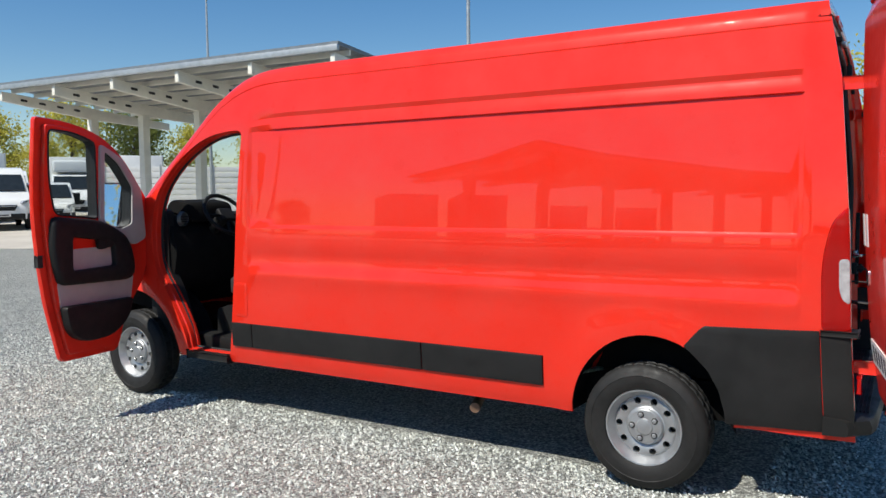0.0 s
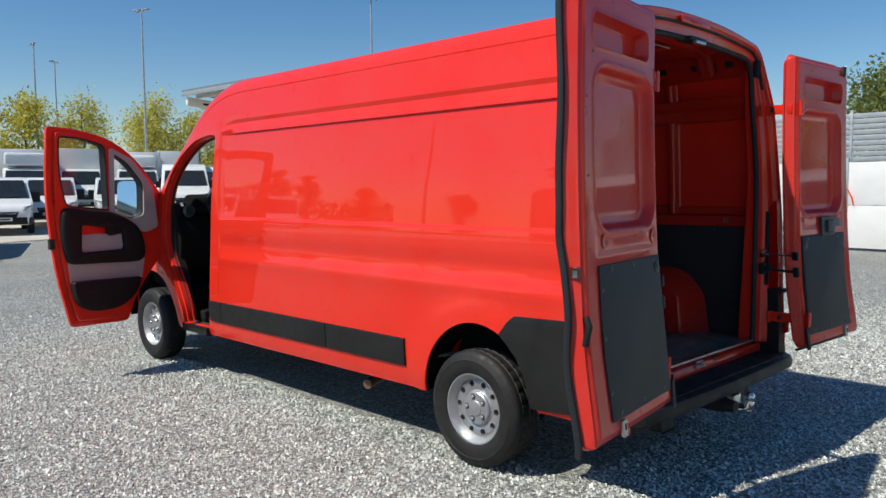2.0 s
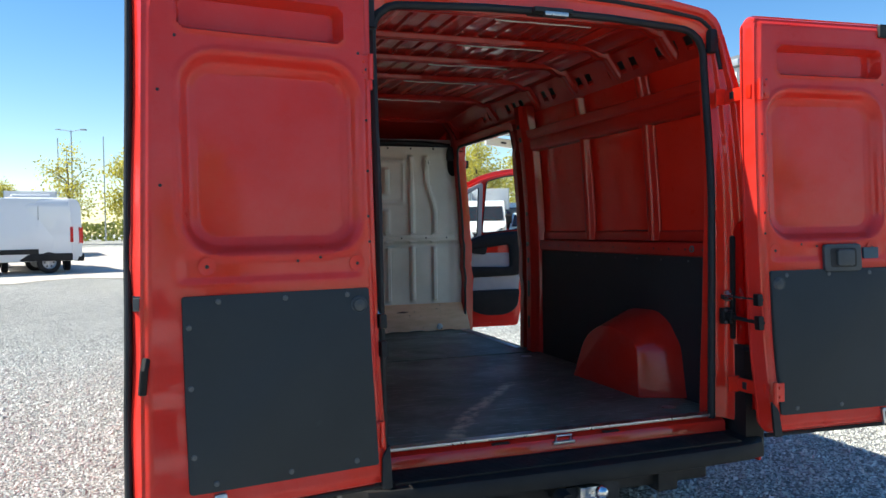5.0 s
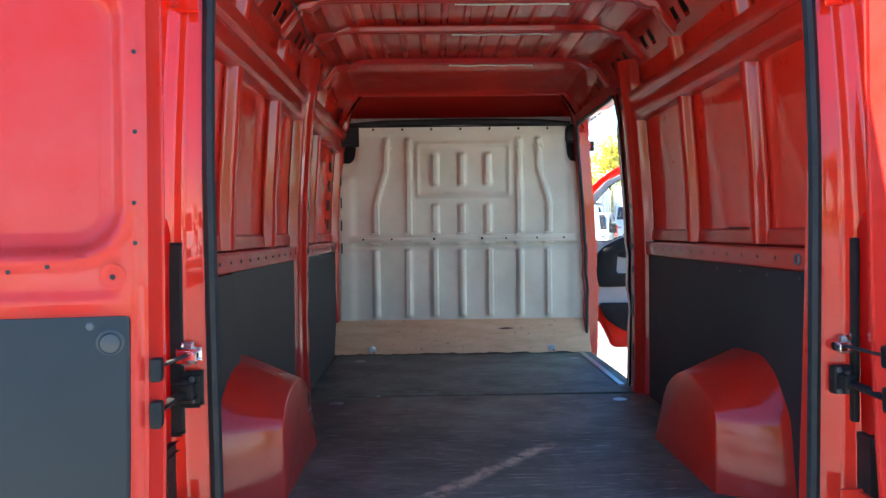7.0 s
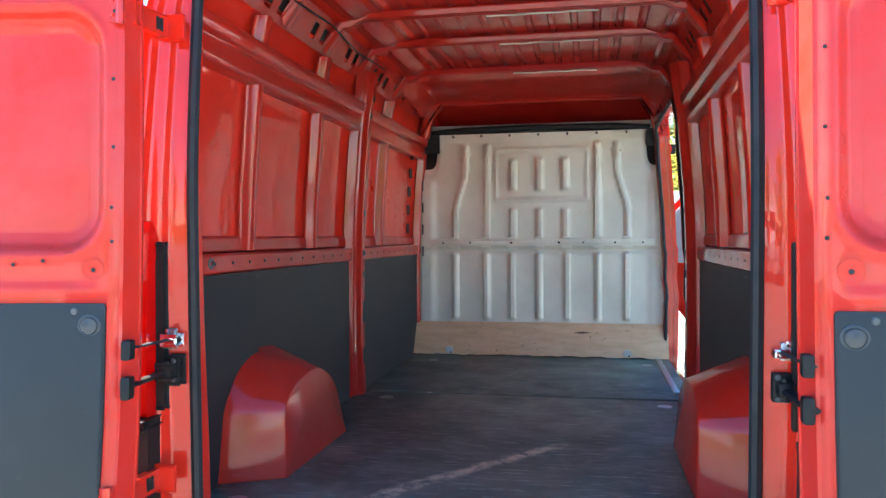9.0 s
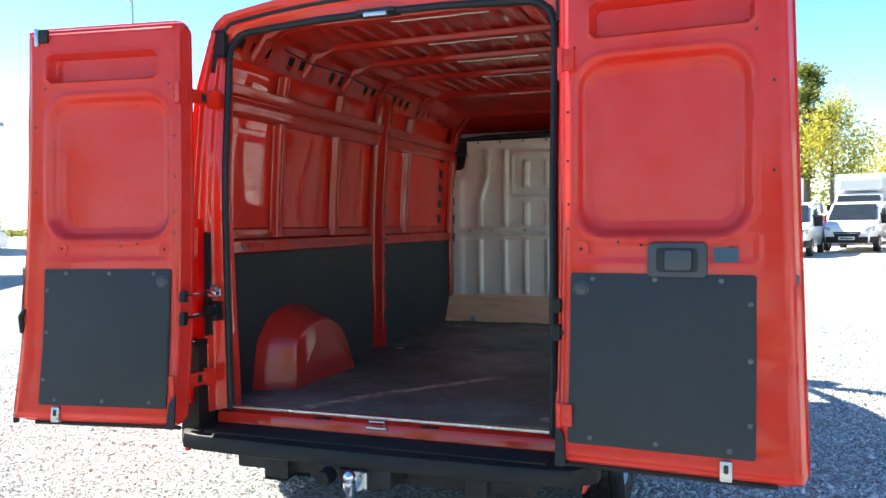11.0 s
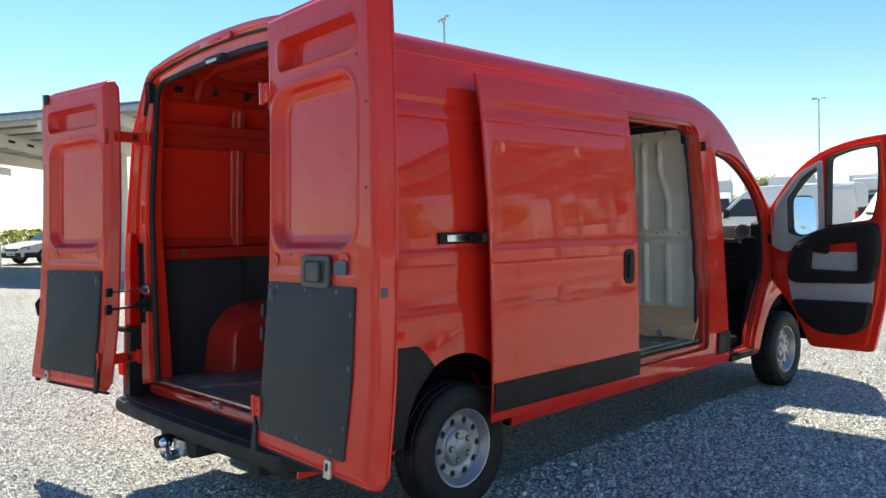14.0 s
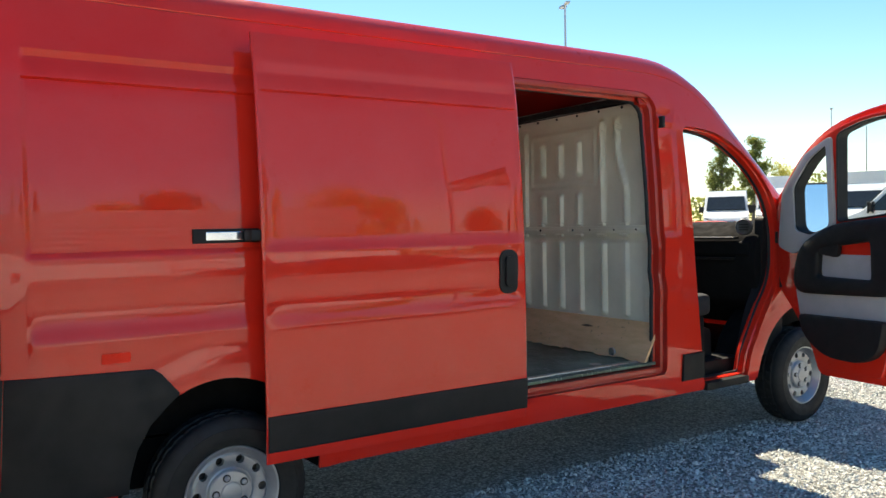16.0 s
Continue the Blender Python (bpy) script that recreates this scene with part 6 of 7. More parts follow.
# ---- the van: wheels ----
def make_wheel():
    tyre = bmesh.new()
    prof = [(0.205, 0.085), (0.215, 0.098), (0.235, 0.106), (0.262, 0.110), (0.285, 0.1095), (0.288, 0.112), (0.292, 0.1095), (0.310, 0.104), (0.322, 0.096), (0.334, 0.088), (0.341, 0.074), (0.343, 0.062), (0.336, 0.058), (0.336, 0.050), (0.345, 0.046), (0.345, 0.014), (0.337, 0.010), (0.337, -0.010), (0.345, -0.014), (0.345, -0.046), (0.336, -0.050), (0.336, -0.058), (0.343, -0.062), (0.341, -0.074), (0.334, -0.088), (0.322, -0.096), (0.262, -0.110), (0.205, -0.085)]
    rings = add_lathe(tyre, prof, 132, closed=True)
    for n, ring in enumerate(rings):
        r, h = prof[n]
        if r > 0.328:
            for k, v in enumerate(ring):
                side = abs(h) > 0.056
                gap = (k % 2 == 0) if side else ((k + (1 if h > 0 else 0)) % 4 == 0 and 0.012 < abs(h) < 0.048)
                if gap:
                    s = (r - (0.0035 if side else 0.007)) / r
                    v.co.y *= s
                    v.co.z *= s
    hub = thing("wheel_stock", "", "")
    t = part("tyre", tyre, TYRE, hub, "worn black rubber tyre", sharp=30)
    stock = bpy.data.meshes.new("rim")
    bm = lathe([(0.0, 0.066), (0.05, 0.066), (0.078, 0.062), (0.090, 0.050), (0.105, 0.042), (0.125, 0.052), (0.158, 0.052), (0.168, 0.046), (0.176, 0.062), (0.190, 0.078), (0.199, 0.092), (0.207, 0.094), (0.210, 0.088), (0.203, 0.07), (0.198, 0.0), (0.198, -0.07), (0.170, -0.07), (0.165, 0.02), (0.10, 0.02), (0.0, 0.03)], 80)
    bmesh.ops.recalc_face_normals(bm, faces=bm.faces)
    bm.to_mesh(stock)
    bm.free()
    cutters = []
    for i in range(10):
        a = 2 * math.pi * (i + 0.5) / 10
        c = lathe([(0.0, -0.05), (0.019, -0.05), (0.019, 0.2), (0.0, 0.2)], 16, Matrix.Translation((0, 0.145 * math.cos(a), 0.143 * math.sin(a))))
        bmesh.ops.remove_doubles(c, verts=c.verts[:], dist=1e-5)
        cutters.append(c)
    rim = mesh_part("rim", cut_mesh(stock, cutters), RIM, hub, "silver painted steel wheel", sharp=28)
    part("brake_drum", lathe([(0.0, 0.0), (0.15, 0.0), (0.155, -0.01), (0.155, -0.06), (0.0, -0.06)], 32), DARK_METAL, rim)
    cap = part("hub_cap", lathe([(0.098, 0.045), (0.097, 0.060), (0.090, 0.067), (0.047, 0.070), (0.043, 0.075), (0.030, 0.078), (0.0, 0.078)], 50), RIM, rim, "silver plastic hub cap")
    for i in range(5):
        a = 2 * math.pi * i / 5 + 0.3
        spot = Matrix.Translation((0, 0.068 * math.cos(a), 0.068 * math.sin(a)))
        part("bolt_socket", lathe([(0.0175, 0.06), (0.0175, 0.0705), (0.0155, 0.0715), (0.0, 0.0715)], 14, spot), DARK_METAL, rim)
        part("wheel_bolt", lathe([(0.0125, 0.06), (0.0125, 0.077), (0.009, 0.080), (0.0, 0.081)], 6, spot), RIM, rim)
    return hub


stock = make_wheel()
stock_parts = sorted(stock.children, key=lambda o: not o.name.startswith("tyre"))
for sx in (-1, 1):
    for y in (REAR_HUB, FRONT_HUB):
        m = Matrix.Translation((sx * 0.875, y, HUB_Z)) @ Matrix.Rotation(0 if sx > 0 else math.pi, 4, "Z") @ Matrix.Rotation(radians(17 * y), 4, "X") @ Matrix.Scale(0.955, 4)
        tyre = new("wheel", stock_parts[0].data)
        tyre.parent, tyre.matrix_basis = VAN, m
        tyre["label"] = "worn black tyre on a silver steel wheel"
        src = stock_parts[1]
        rim = new("rim", src.data)
        rim.parent = tyre
        rim["label"] = "silver painted steel wheel"
        for bit in src.children:
            c = new(bit.name.split(".")[0], bit.data)
            c.parent, c.matrix_basis = tyre, bit.matrix_basis
for o in list(stock.children_recursive) + [stock]:
    bpy.data.objects.remove(o)

# ---- ground ----
def ground_z(x, y):
    """The yard rises gently away from the van."""
    r = math.hypot(x - 0, y - 2)
    return 0.018 * max(0.0, r - 11) * smooth(9, 16, r) if r < 60 else 0.882


bm = bmesh.new()
RADII = [0.0, 3, 6, 9, 11, 13, 15, 18, 22, 27, 33, 40, 48, 60, 90, 160, 400, 1500]
rows = []
for r in RADII[1:]:
    rows.append([bm.verts.new((r * math.cos(a), 2 + r * math.sin(a), ground_z(r * math.cos(a), 2 + r * math.sin(a)))) for a in [2 * math.pi * i / 64 for i in range(64)]])
mid = bm.verts.new((0, 2, 0))
for i in range(64):
    bm.faces.new((mid, rows[0][i], rows[0][(i + 1) % 64]))
for a, b in zip(rows, rows[1:]):
    for i in range(64):
        bm.faces.new((a[i], b[i], b[(i + 1) % 64], a[(i + 1) % 64]))
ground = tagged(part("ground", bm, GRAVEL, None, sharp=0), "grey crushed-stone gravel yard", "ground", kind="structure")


def on_ground(x, y, heading=0.0):
    """A pose on the yard; heading in degrees turns the front from +y towards -x."""
    return pose(x, y, ground_z(x, y), 0, 0, heading)


def toward(x, y, tx, ty):
    return math.degrees(math.atan2(-(tx - x), ty - y))


# pale concrete apron beyond the gravel
bm = bmesh.new()
rows = []
for r in (20.0, 22, 25, 29, 34, 40, 47):
    row = []
    for i in range(61):
        a = radians(-75 + 165 * i / 60)
        rr = r + (0.5 * math.sin(i * 1.7) + 0.3 * math.sin(i * 4.1) if r < 21 else 0)
        x, y = rr * math.sin(a), 2 + rr * math.cos(a)
        row.append(bm.verts.new((x, y, ground_z(x, y) + 0.012)))
    rows.append(row)
for a, b in zip(rows, rows[1:]):
    for i in range(60):
        bm.faces.new((a[i], a[i + 1], b[i + 1], b[i]))
tagged(part("pavement", bm, CONCRETE, None, sharp=0), "pale worn concrete apron", "pavement", kind="structure")

# ---- parked vehicles ----
def plate(corners, thick, bm=None):
    """A thin slab over four or more corners."""
    bm = bm or bmesh.new()
    pts = [Vector(c) for c in corners]
    n = (pts[1] - pts[0]).cross(pts[2] - pts[0]).normalized() * thick
    a = [bm.verts.new(p + n) for p in pts]
    b = [bm.verts.new(p - n) for p in pts]
    bm.faces.new(a)
    bm.faces.new(b[::-1])
    k = len(pts)
    for i in range(k):
        bm.faces.new((a[i], b[i], b[(i + 1) % k], a[(i + 1) % k]))
    return bm


NOSE = 0.20  # share of its width that a parked vehicle's body loses at the nose


def body_shell(profile, half, tumble=0.10, waist=1.1, top=2.4, bevel=0.05):
    bm = prism(profile, 0, -half, half)
    nose = max(p[0] for p in profile)
    for dy in (0.75, 0.55, 0.38, 0.24, 0.13, 0.05):
        bmesh.ops.bisect_plane(bm, geom=bm.verts[:] + bm.edges[:] + bm.faces[:], plane_co=(0, nose - dy, 0), plane_no=(0, 1, 0))
    for z in (0.6, 0.9, waist, (waist + top) / 2):
        bmesh.ops.bisect_plane(bm, geom=bm.verts[:] + bm.edges[:] + bm.faces[:], plane_co=(0, 0, z), plane_no=(0, 0, 1))
    for v in bm.verts:
        k = 1 - tumble * smooth(waist, top + 0.1, v.co.z) - 0.05 * (1 - smooth(0.3, 0.8, v.co.z))
        v.co.x *= k * (1 - NOSE * max(0.0, (v.co.y - nose + 0.75) / 0.75) ** 2.2)
    bmesh.ops.recalc_face_normals(bm, faces=bm.faces)
    bmesh.ops.bevel(bm, geom=[e for e in bm.edges if len(e.link_faces) == 2 and e.calc_face_angle(0) > 0.9], offset=bevel, segments=3, affect="EDGES", profile=0.6)
    return bm


def road_wheels(car, half, ys, r, rim_mat=RIM):
    for y in ys:
        for sx in (-1, 1):
            prof = [(r * 0.6, 0.08), (r * 0.72, 0.10), (r * 0.93, 0.09), (r, 0.06), (r, -0.06), (r * 0.93, -0.09), (r * 0.6, -0.08)]
            w = part("wheel", lathe(prof, 32, None, True), TYRE, car, "black tyre on a plain wheel", Matrix.Translation((sx * (half - 0.09), y, r)) @ Matrix.Rotation(0 if sx > 0 else math.pi, 4, "Z"))
            bm = bmesh.new()
            add_lathe(bm, [(0.0, 0.05), (r * 0.18, 0.055), (r * 0.24, 0.03), (r * 0.5, 0.045), (r * 0.60, 0.085), (r * 0.62, 0.05), (r * 0.6, -0.05), (0.0, -0.02)], 24)
            part("rim", bm, rim_mat, w)
            for i in range(6):
                a = i * math.pi / 3
                part("rim_opening", lathe([(0.0, 0.042), (r * 0.09, 0.042), (r * 0.09, 0.047), (0.0, 0.047)], 10, Matrix.Translation((0, r * 0.38 * math.cos(a), r * 0.38 * math.sin(a)))), DARK_METAL, w)


def side_panes(car, outlines, half, material=DARK_GLASS, name="side_window", tumble=0.10, waist=1.1, top=2.4):
    for out in outlines:
        for sx in (-1, 1):
            def xs(z):
                return sx * (half * (1 - tumble * smooth(waist, top + 0.1, z)) + 0.006)
            part(name, plate([(xs(z), y, z) for y, z in out], 0.006), material, car)


def front_face(car, half, y, z_lamp, z_bump, grille_z, lamp_w=0.34, slope=0.0):
    for sx in (-1, 1):
        turn = Matrix.Translation((sx * half * 0.755, y - 0.135, z_lamp)) @ Matrix.Rotation(radians(-sx * 38), 4, "Z")
        eye = rounded([(-lamp_w * 0.55, -0.05), (lamp_w * 0.5, -0.075), (lamp_w * 0.55, 0.10), (-lamp_w * 0.3, 0.045)], 0.03)
        bm = prism([(sx * u, z) for u, z in eye], 1, -0.12, 0.055, 0.01)
        lamp = part("headlamp", bm, LAMP_CLEAR, car, "clear swept headlamp", turn)
        bm = lathe([(0.0, -0.02), (0.055, -0.02), (0.055, 0.0), (0.03, 0.004), (0.0, 0.004)], 16, Matrix.Translation((sx * 0.03, 0.056, 0.005)) @ Matrix.Rotation(radians(90), 4, "Z"))
        part("lamp_core", bm, DARK_GLASS, lamp)
        part("fog_lamp", boxed((sx * half * 0.60, y - 0.06, z_bump - 0.06), (sx * half * 0.72, y + 0.03, z_bump), 0.015), DARK_GLASS, car)
    w = half * 0.50
    grille = part("grille", prism(rounded([(-w, grille_z + 0.09), (w, grille_z + 0.09), (w * 0.8, grille_z - 0.12), (-w * 0.8, grille_z - 0.12)], 0.04), 1, y - 0.05, y + 0.02, 0.008), PLASTIC, car, "black grille")
    for k in range(2):
        z = grille_z + 0.03 - 0.07 * k
        part("grille_bar", boxed((-w * 0.86, y + 0.012, z), (w * 0.86, y + 0.028, z + 0.016), 0.004), CHROME if k == 0 else PLASTIC, grille)
    plan = [(-half * 0.985, y - 0.62), (-half * 0.95, y - 0.30), (-half * 0.86, y - 0.10), (-half * 0.70, y + 0.035), (half * 0.70, y + 0.035), (half * 0.86, y - 0.10), (half * 0.95, y - 0.30), (half * 0.985, y - 0.62)]
    bump = part("front_bumper", prism(plan, 2, z_bump - 0.16, z_bump + 0.06, 0.02), PLASTIC, car, "dark front bumper")
    pl = part("number_plate", boxed((-0.26, y + 0.034, z_bump - 0.05), (0.26, y + 0.046, z_bump + 0.06), 0.004), WHITE_BOX, bump, "white number plate")
    part("plate_bar", boxed((-0.20, y + 0.044, z_bump - 0.02), (0.20, y + 0.049, z_bump + 0.03), 0.001), BARS, pl)


def mirrors(car, half, y, z):
    for sx in (-1, 1):
        part("door_mirror", boxed((sx * (half - 0.02), y - 0.06, z - 0.14), (sx * (half + 0.20), y + 0.07, z + 0.14), 0.045, segs=3), PLASTIC, car, "black door mirror")


def panel_van(paint, label, long=5.6, tall=2.45, group="parked vehicles"):
    car = thing("panel_van", label, "van", group)
    h, y0, y1 = 1.0, -long / 2, long / 2
    prof = rounded([(y0, 0.38), (y0, tall * 0.9, 0.1), (y0 + 0.12, tall, 0.15), (y1 - 2.05, tall, 0.4), (y1 - 1.62, tall - 0.22, 0.3), (y1 - 0.92, 1.42, 0.15), (y1 - 0.15, 1.12, 0.2), (y1, 0.85, 0.1), (y1, 0.38)], 0.05)
    part("body", body_shell(prof, h, top=tall), paint, car)
    k = 1 - 0.10 * smooth(1.1, tall + 0.1, 1.95)
    part("windscreen", plate([(-0.86 * h, y1 - 0.90, 1.475), (0.86 * h, y1 - 0.90, 1.475), (0.80 * h, y1 - 1.53, tall - 0.32), (-0.80 * h, y1 - 1.53, tall - 0.32)], 0.03), DARK_GLASS, car, "dark windscreen")
    side_panes(car, [[(y1 - 1.10, 1.40), (y1 - 1.12, 1.48), (y1 - 1.62, 1.98), (y1 - 2.18, 1.98), (y1 - 2.18, 1.38)]], h, top=tall)
    part("side_strip", boxed((-h - 0.008, y0 + 1.3, 0.62), (-h + 0.03, y1 - 1.7, 0.78), 0.006), PLASTIC, car)
    part("side_strip", boxed((h - 0.03, y0 + 1.3, 0.62), (h + 0.008, y1 - 1.7, 0.78), 0.006), PLASTIC, car)
    for sx in (-1, 1):
        part("door_line", boxed((sx * (h - 0.02), y1 - 2.31, 0.5), (sx * (h + 0.001), y1 - 2.30, 1.4)), DARK_METAL, car)
        part("tail_lamp", boxed((sx * (h - 0.09), y0 - 0.012, 0.95), (sx * (h + 0.004), y0 + 0.10, 1.45), 0.02), LENS, car)
    part("rear_bumper", boxed((-h * 0.97, y0 - 0.06, 0.36), (h * 0.97, y0 + 0.15, 0.6), 0.04), PLASTIC, car)
    part("rear_door_gap", boxed((-0.008, y0 - 0.003, 0.62), (0.008, y0 + 0.02, tall - 0.3)), DARK_METAL, car)
    front_face(car, h, y1, 1.03, 0.55, 0.84)
    mirrors(car, h, y1 - 1.15, 1.5)
    part("wiper", tube([(-0.5, y1 - 0.84, 1.47), (0.25, y1 - 0.98, 1.56)], 0.012, 6), PLASTIC, car)
    road_wheels(car, h, (y0 + 1.0, y1 - 0.95), 0.345)
    return car


def small_van(paint, label):
    car = thing("small_van", label, "van", "parked vehicles")
    h, y0, y1, tall = 0.9, -2.2, 2.2, 1.82
    prof = rounded([(y0, 0.32), (y0, 1.6, 0.1), (y0 + 0.15, tall, 0.15), (0.2, tall, 0.4), (0.62, tall - 0.12, 0.2), (1.28, 1.12, 0.12), (2.05, 0.92, 0.2), (y1, 0.72, 0.1), (y1, 0.30)], 0.05)
    part("body", body_shell(prof, h, top=tall, waist=0.95), paint, car)
    part("windscreen", plate([(-0.78, 1.30, 1.15), (0.78, 1.30, 1.15), (0.70, 0.70, tall - 0.13), (-0.70, 0.70, tall - 0.13)], 0.03), DARK_GLASS, car, "dark windscreen")
    side_panes(car, [[(1.0, 1.10), (0.66, 1.52), (-0.05, 1.58), (-0.05, 1.06)]], h, waist=0.95, top=tall)
    front_face(car, h, y1, 0.82, 0.48, 0.62)
    mirrors(car, h, 0.95, 1.18)
    for sx in (-1, 1):
        part("tail_lamp", boxed((sx * (h - 0.08), y0 - 0.01, 0.85), (sx * (h + 0.003), y0 + 0.08, 1.3), 0.02), LENS, car)
    road_wheels(car, h, (y0 + 0.75, y1 - 0.85), 0.31)
    return car


def box_truck(label, fridge=True, box_h=3.05, cab_paint=WHITE_PAINT):
    car = thing("box_truck", label, "truck", "parked vehicles")
    h, y1 = 1.0, 3.0
    prof = rounded([(0.85, 0.42), (0.85, 2.15, 0.1), (1.35, 2.22, 0.2), (1.62, 2.08, 0.15), (2.25, 1.42, 0.15), (2.85, 1.15, 0.2), (y1, 0.9, 0.1), (y1, 0.42)], 0.05)
    part("cab", body_shell(prof, h, top=2.2), cab_paint, car)
    part("windscreen", plate([(-0.86, 2.27, 1.455), (0.86, 2.27, 1.455), (0.80, 1.70, 2.06), (-0.80, 1.70, 2.06)], 0.03), DARK_GLASS, car, "dark windscreen")
    side_panes(car, [[(2.05, 1.40), (1.62, 1.95), (1.05, 1.95), (1.05, 1.38)]], h, top=2.2)
    box = part("cargo_box", boxed((-1.08, -3.3, 0.92), (1.08, 0.78, box_h), 0.03), WHITE_BOX, car, "white box body")
    for sx in (-1, 1):
        part("box_edge", boxed((sx * 1.05, 0.74, 0.92), (sx * 1.10, 0.80, box_h + 0.01), 0.01), STEEL, box)
        part("box_edge", boxed((sx * 1.05, -3.32, 0.92), (sx * 1.10, -3.26, box_h + 0.01), 0.01), STEEL, box)
    for k in range(7):
        y = -2.9 + 0.55 * k
        for sx in (-1, 1):
            part("box_seam", boxed((sx * 1.078, y, 0.98), (sx * 1.084, y + 0.012, box_h - 0.05)), STEEL, box)
    part("chassis", boxed((-0.5, -3.2, 0.55), (0.5, 2.6, 0.90), 0.02), DARK_METAL, car)
    if fridge:
        unit = part("fridge_unit", boxed((-0.85, 0.80, 2.28), (0.85, 1.55, 2.86), 0.14, segs=4), WHITE_PAINT, car, "white rounded fridge unit")
        part("fridge_grille", boxed((-0.55, 1.40, 2.60), (0.55, 1.50, 2.80), 0.03), PLASTIC, unit, "black slotted grille")
    front_face(car, h, y1, 1.05, 0.56, 0.85)
    mirrors(car, h, 2.1, 1.55)
    road_wheels(car, h, (-1.9, 2.05), 0.36)
    return car


def saloon(paint, label):
    car = thing("car", label, "car", "parked vehicles")
    h, y0, y1 = 0.9, -2.3, 2.3
    low = rounded([(y0, 0.30), (y0 - 0.0, 0.85, 0.1), (y0 + 0.25, 0.98, 0.1), (0.9, 0.96, 0.2), (2.0, 0.80, 0.25), (y1, 0.58, 0.1), (y1, 0.28)], 0.05)
    part("body", body_shell(low, h, tumble=0.05, waist=0.7, top=1.0, bevel=0.06), paint, car)
    top = rounded([(-2.0, 0.94), (-1.25, 1.38, 0.25), (-0.3, 1.45, 0.3), (0.25, 1.38, 0.2), (1.05, 0.94)], 0.05)
    part("cabin", body_shell(top, 0.82, tumble=0.22, waist=0.95, top=1.4, bevel=0.04), paint, car)
    part("windscreen", plate([(-0.70, 0.99, 0.985), (0.70, 0.99, 0.985), (0.58, 0.36, 1.33), (-0.58, 0.36, 1.33)], 0.03), DARK_GLASS, car, "dark windscreen")
    part("rear_window", plate([(-0.70, -1.90, 1.0), (0.70, -1.90, 1.0), (0.58, -1.30, 1.355), (-0.58, -1.30, 1.355)], 0.03), DARK_GLASS, car)
    side_panes(car, [[(0.75, 1.0), (0.22, 1.30), (-0.36, 1.36), (-0.36, 1.0)], [(-0.44, 1.0), (-0.44, 1.36), (-1.15, 1.31), (-1.6, 1.02)]], 0.835, tumble=0.22, waist=0.95, top=1.4)
    front_face(car, h, y1 - 0.03, 0.66, 0.42, 0.55, lamp_w=0.38)
    mirrors(car, 0.86, 0.75, 1.03)
    for sx in (-1, 1):
        part("tail_lamp", boxed((sx * 0.5, y0 - 0.015, 0.68), (sx * 0.86, y0 + 0.12, 0.82), 0.03), LENS, car)
    road_wheels(car, h, (-1.4, 1.4), 0.33)
    return car


def stand(ob, x, y, heading):
    ob.matrix_basis = on_ground(x, y, heading)
    return ob


W = "white panel van with a dark bumper, parked on the yard"
stand(panel_van(WHITE_PAINT, "long white panel van parked on the gravel edge", 6.1, 2.5), -0.71, 19.4, toward(-0.71, 19.4, -1.07, 18.47))
base_van = stand(panel_van(WHITE_PAINT, W, 5.4, 2.4), 12.3, 31.0, toward(12.3, 31, -1, 2))
for x, y, tx, ty in ((16.9, 38.4, -3, 2), (-7.3, 25.0, -17, 21.5), (-12.9, 31.2, 2, 2), (-16.2, 31.6, 2, 2), (-19.9, 32.0, 2, 2), (-6.3, 27.2, -9.5, 40), (-31, -8, 0, -4), (-31, -4.6, 0, -2), (-31.5, -1.2, 0, 0), (-31, 2.2, 0, 2), (-11, -21, -4, 0), (-7.4, -21.5, -2, 0), (-3.8, -21, 0, 0), (3.8, -21, 2, 0), (18.5, -5, 4, -1), (18.8, -9, 4, -3), (18, -13, 4, -5)):
    copy_thing(base_van, on_ground(x, y, toward(x, y, tx, ty)))
base_small = stand(small_van(WHITE_PAINT, "small white delivery van parked in a row"), 6.2, 29.6, toward(6.2, 29.6, -3, 2))
for x, y in ((3.6, 26.6), (9.0, 30.2), (14.9, 31.6), (-9.6, 30.6)):
    copy_thing(base_small, on_ground(x, y, toward(x, y, -2, 2)))
base_truck = stand(box_truck("white box truck with a fridge unit over the cab"), 18.9, 36.0, toward(18.9, 36.0, -3, 2))
for x, y in ((3.4, 34.6), (7.4, 36.4), (12.6, 36.6), (-8.0, 38.2), (-39.5, 12.9)):
    copy_thing(base_truck, on_ground(x, y, toward(x, y, -2, 2)))
base_box = stand(box_truck("white box truck with a plain tall box", False, 3.2), 22.4, 35.2, toward(22.4, 35.2, -3, 2))
for x, y in ((10.4, 38.4), (15.6, 38.4), (0.4, 38.5), (-12.2, 38.8), (-16.8, 39.2), (-21.5, 38.6), (-41, 17.5)):
    copy_thing(base_box, on_ground(x, y, toward(x, y, 0, 2)))
base_car = stand(saloon(WHITE_PAINT, "white saloon car parked under the canopy edge"), -28.6, 15.4, toward(-28.6, 15.4, -30, 6))
stand(small_van(DARK_RED, "dark red people carrier parked under the canopy"), -26.8, 10.9, toward(-26.8, 10.9, -26.2, 9.8))
for x, y in ((-31.5, 9.6), (-27.5, 19.3)):
    copy_thing(base_car, on_ground(x, y, toward(x, y, x + 0.3, y - 0.95)))
stand(saloon(BLACK_PAINT, "black saloon car parked by the white hoarding"), 11.9, 6.3, toward(11.9, 6.3, 11.5, -4))
stand(saloon(DARK_RED, "dark red car parked behind the white car"), -33.2, 17.6, toward(-33.2, 17.6, -12, 6))
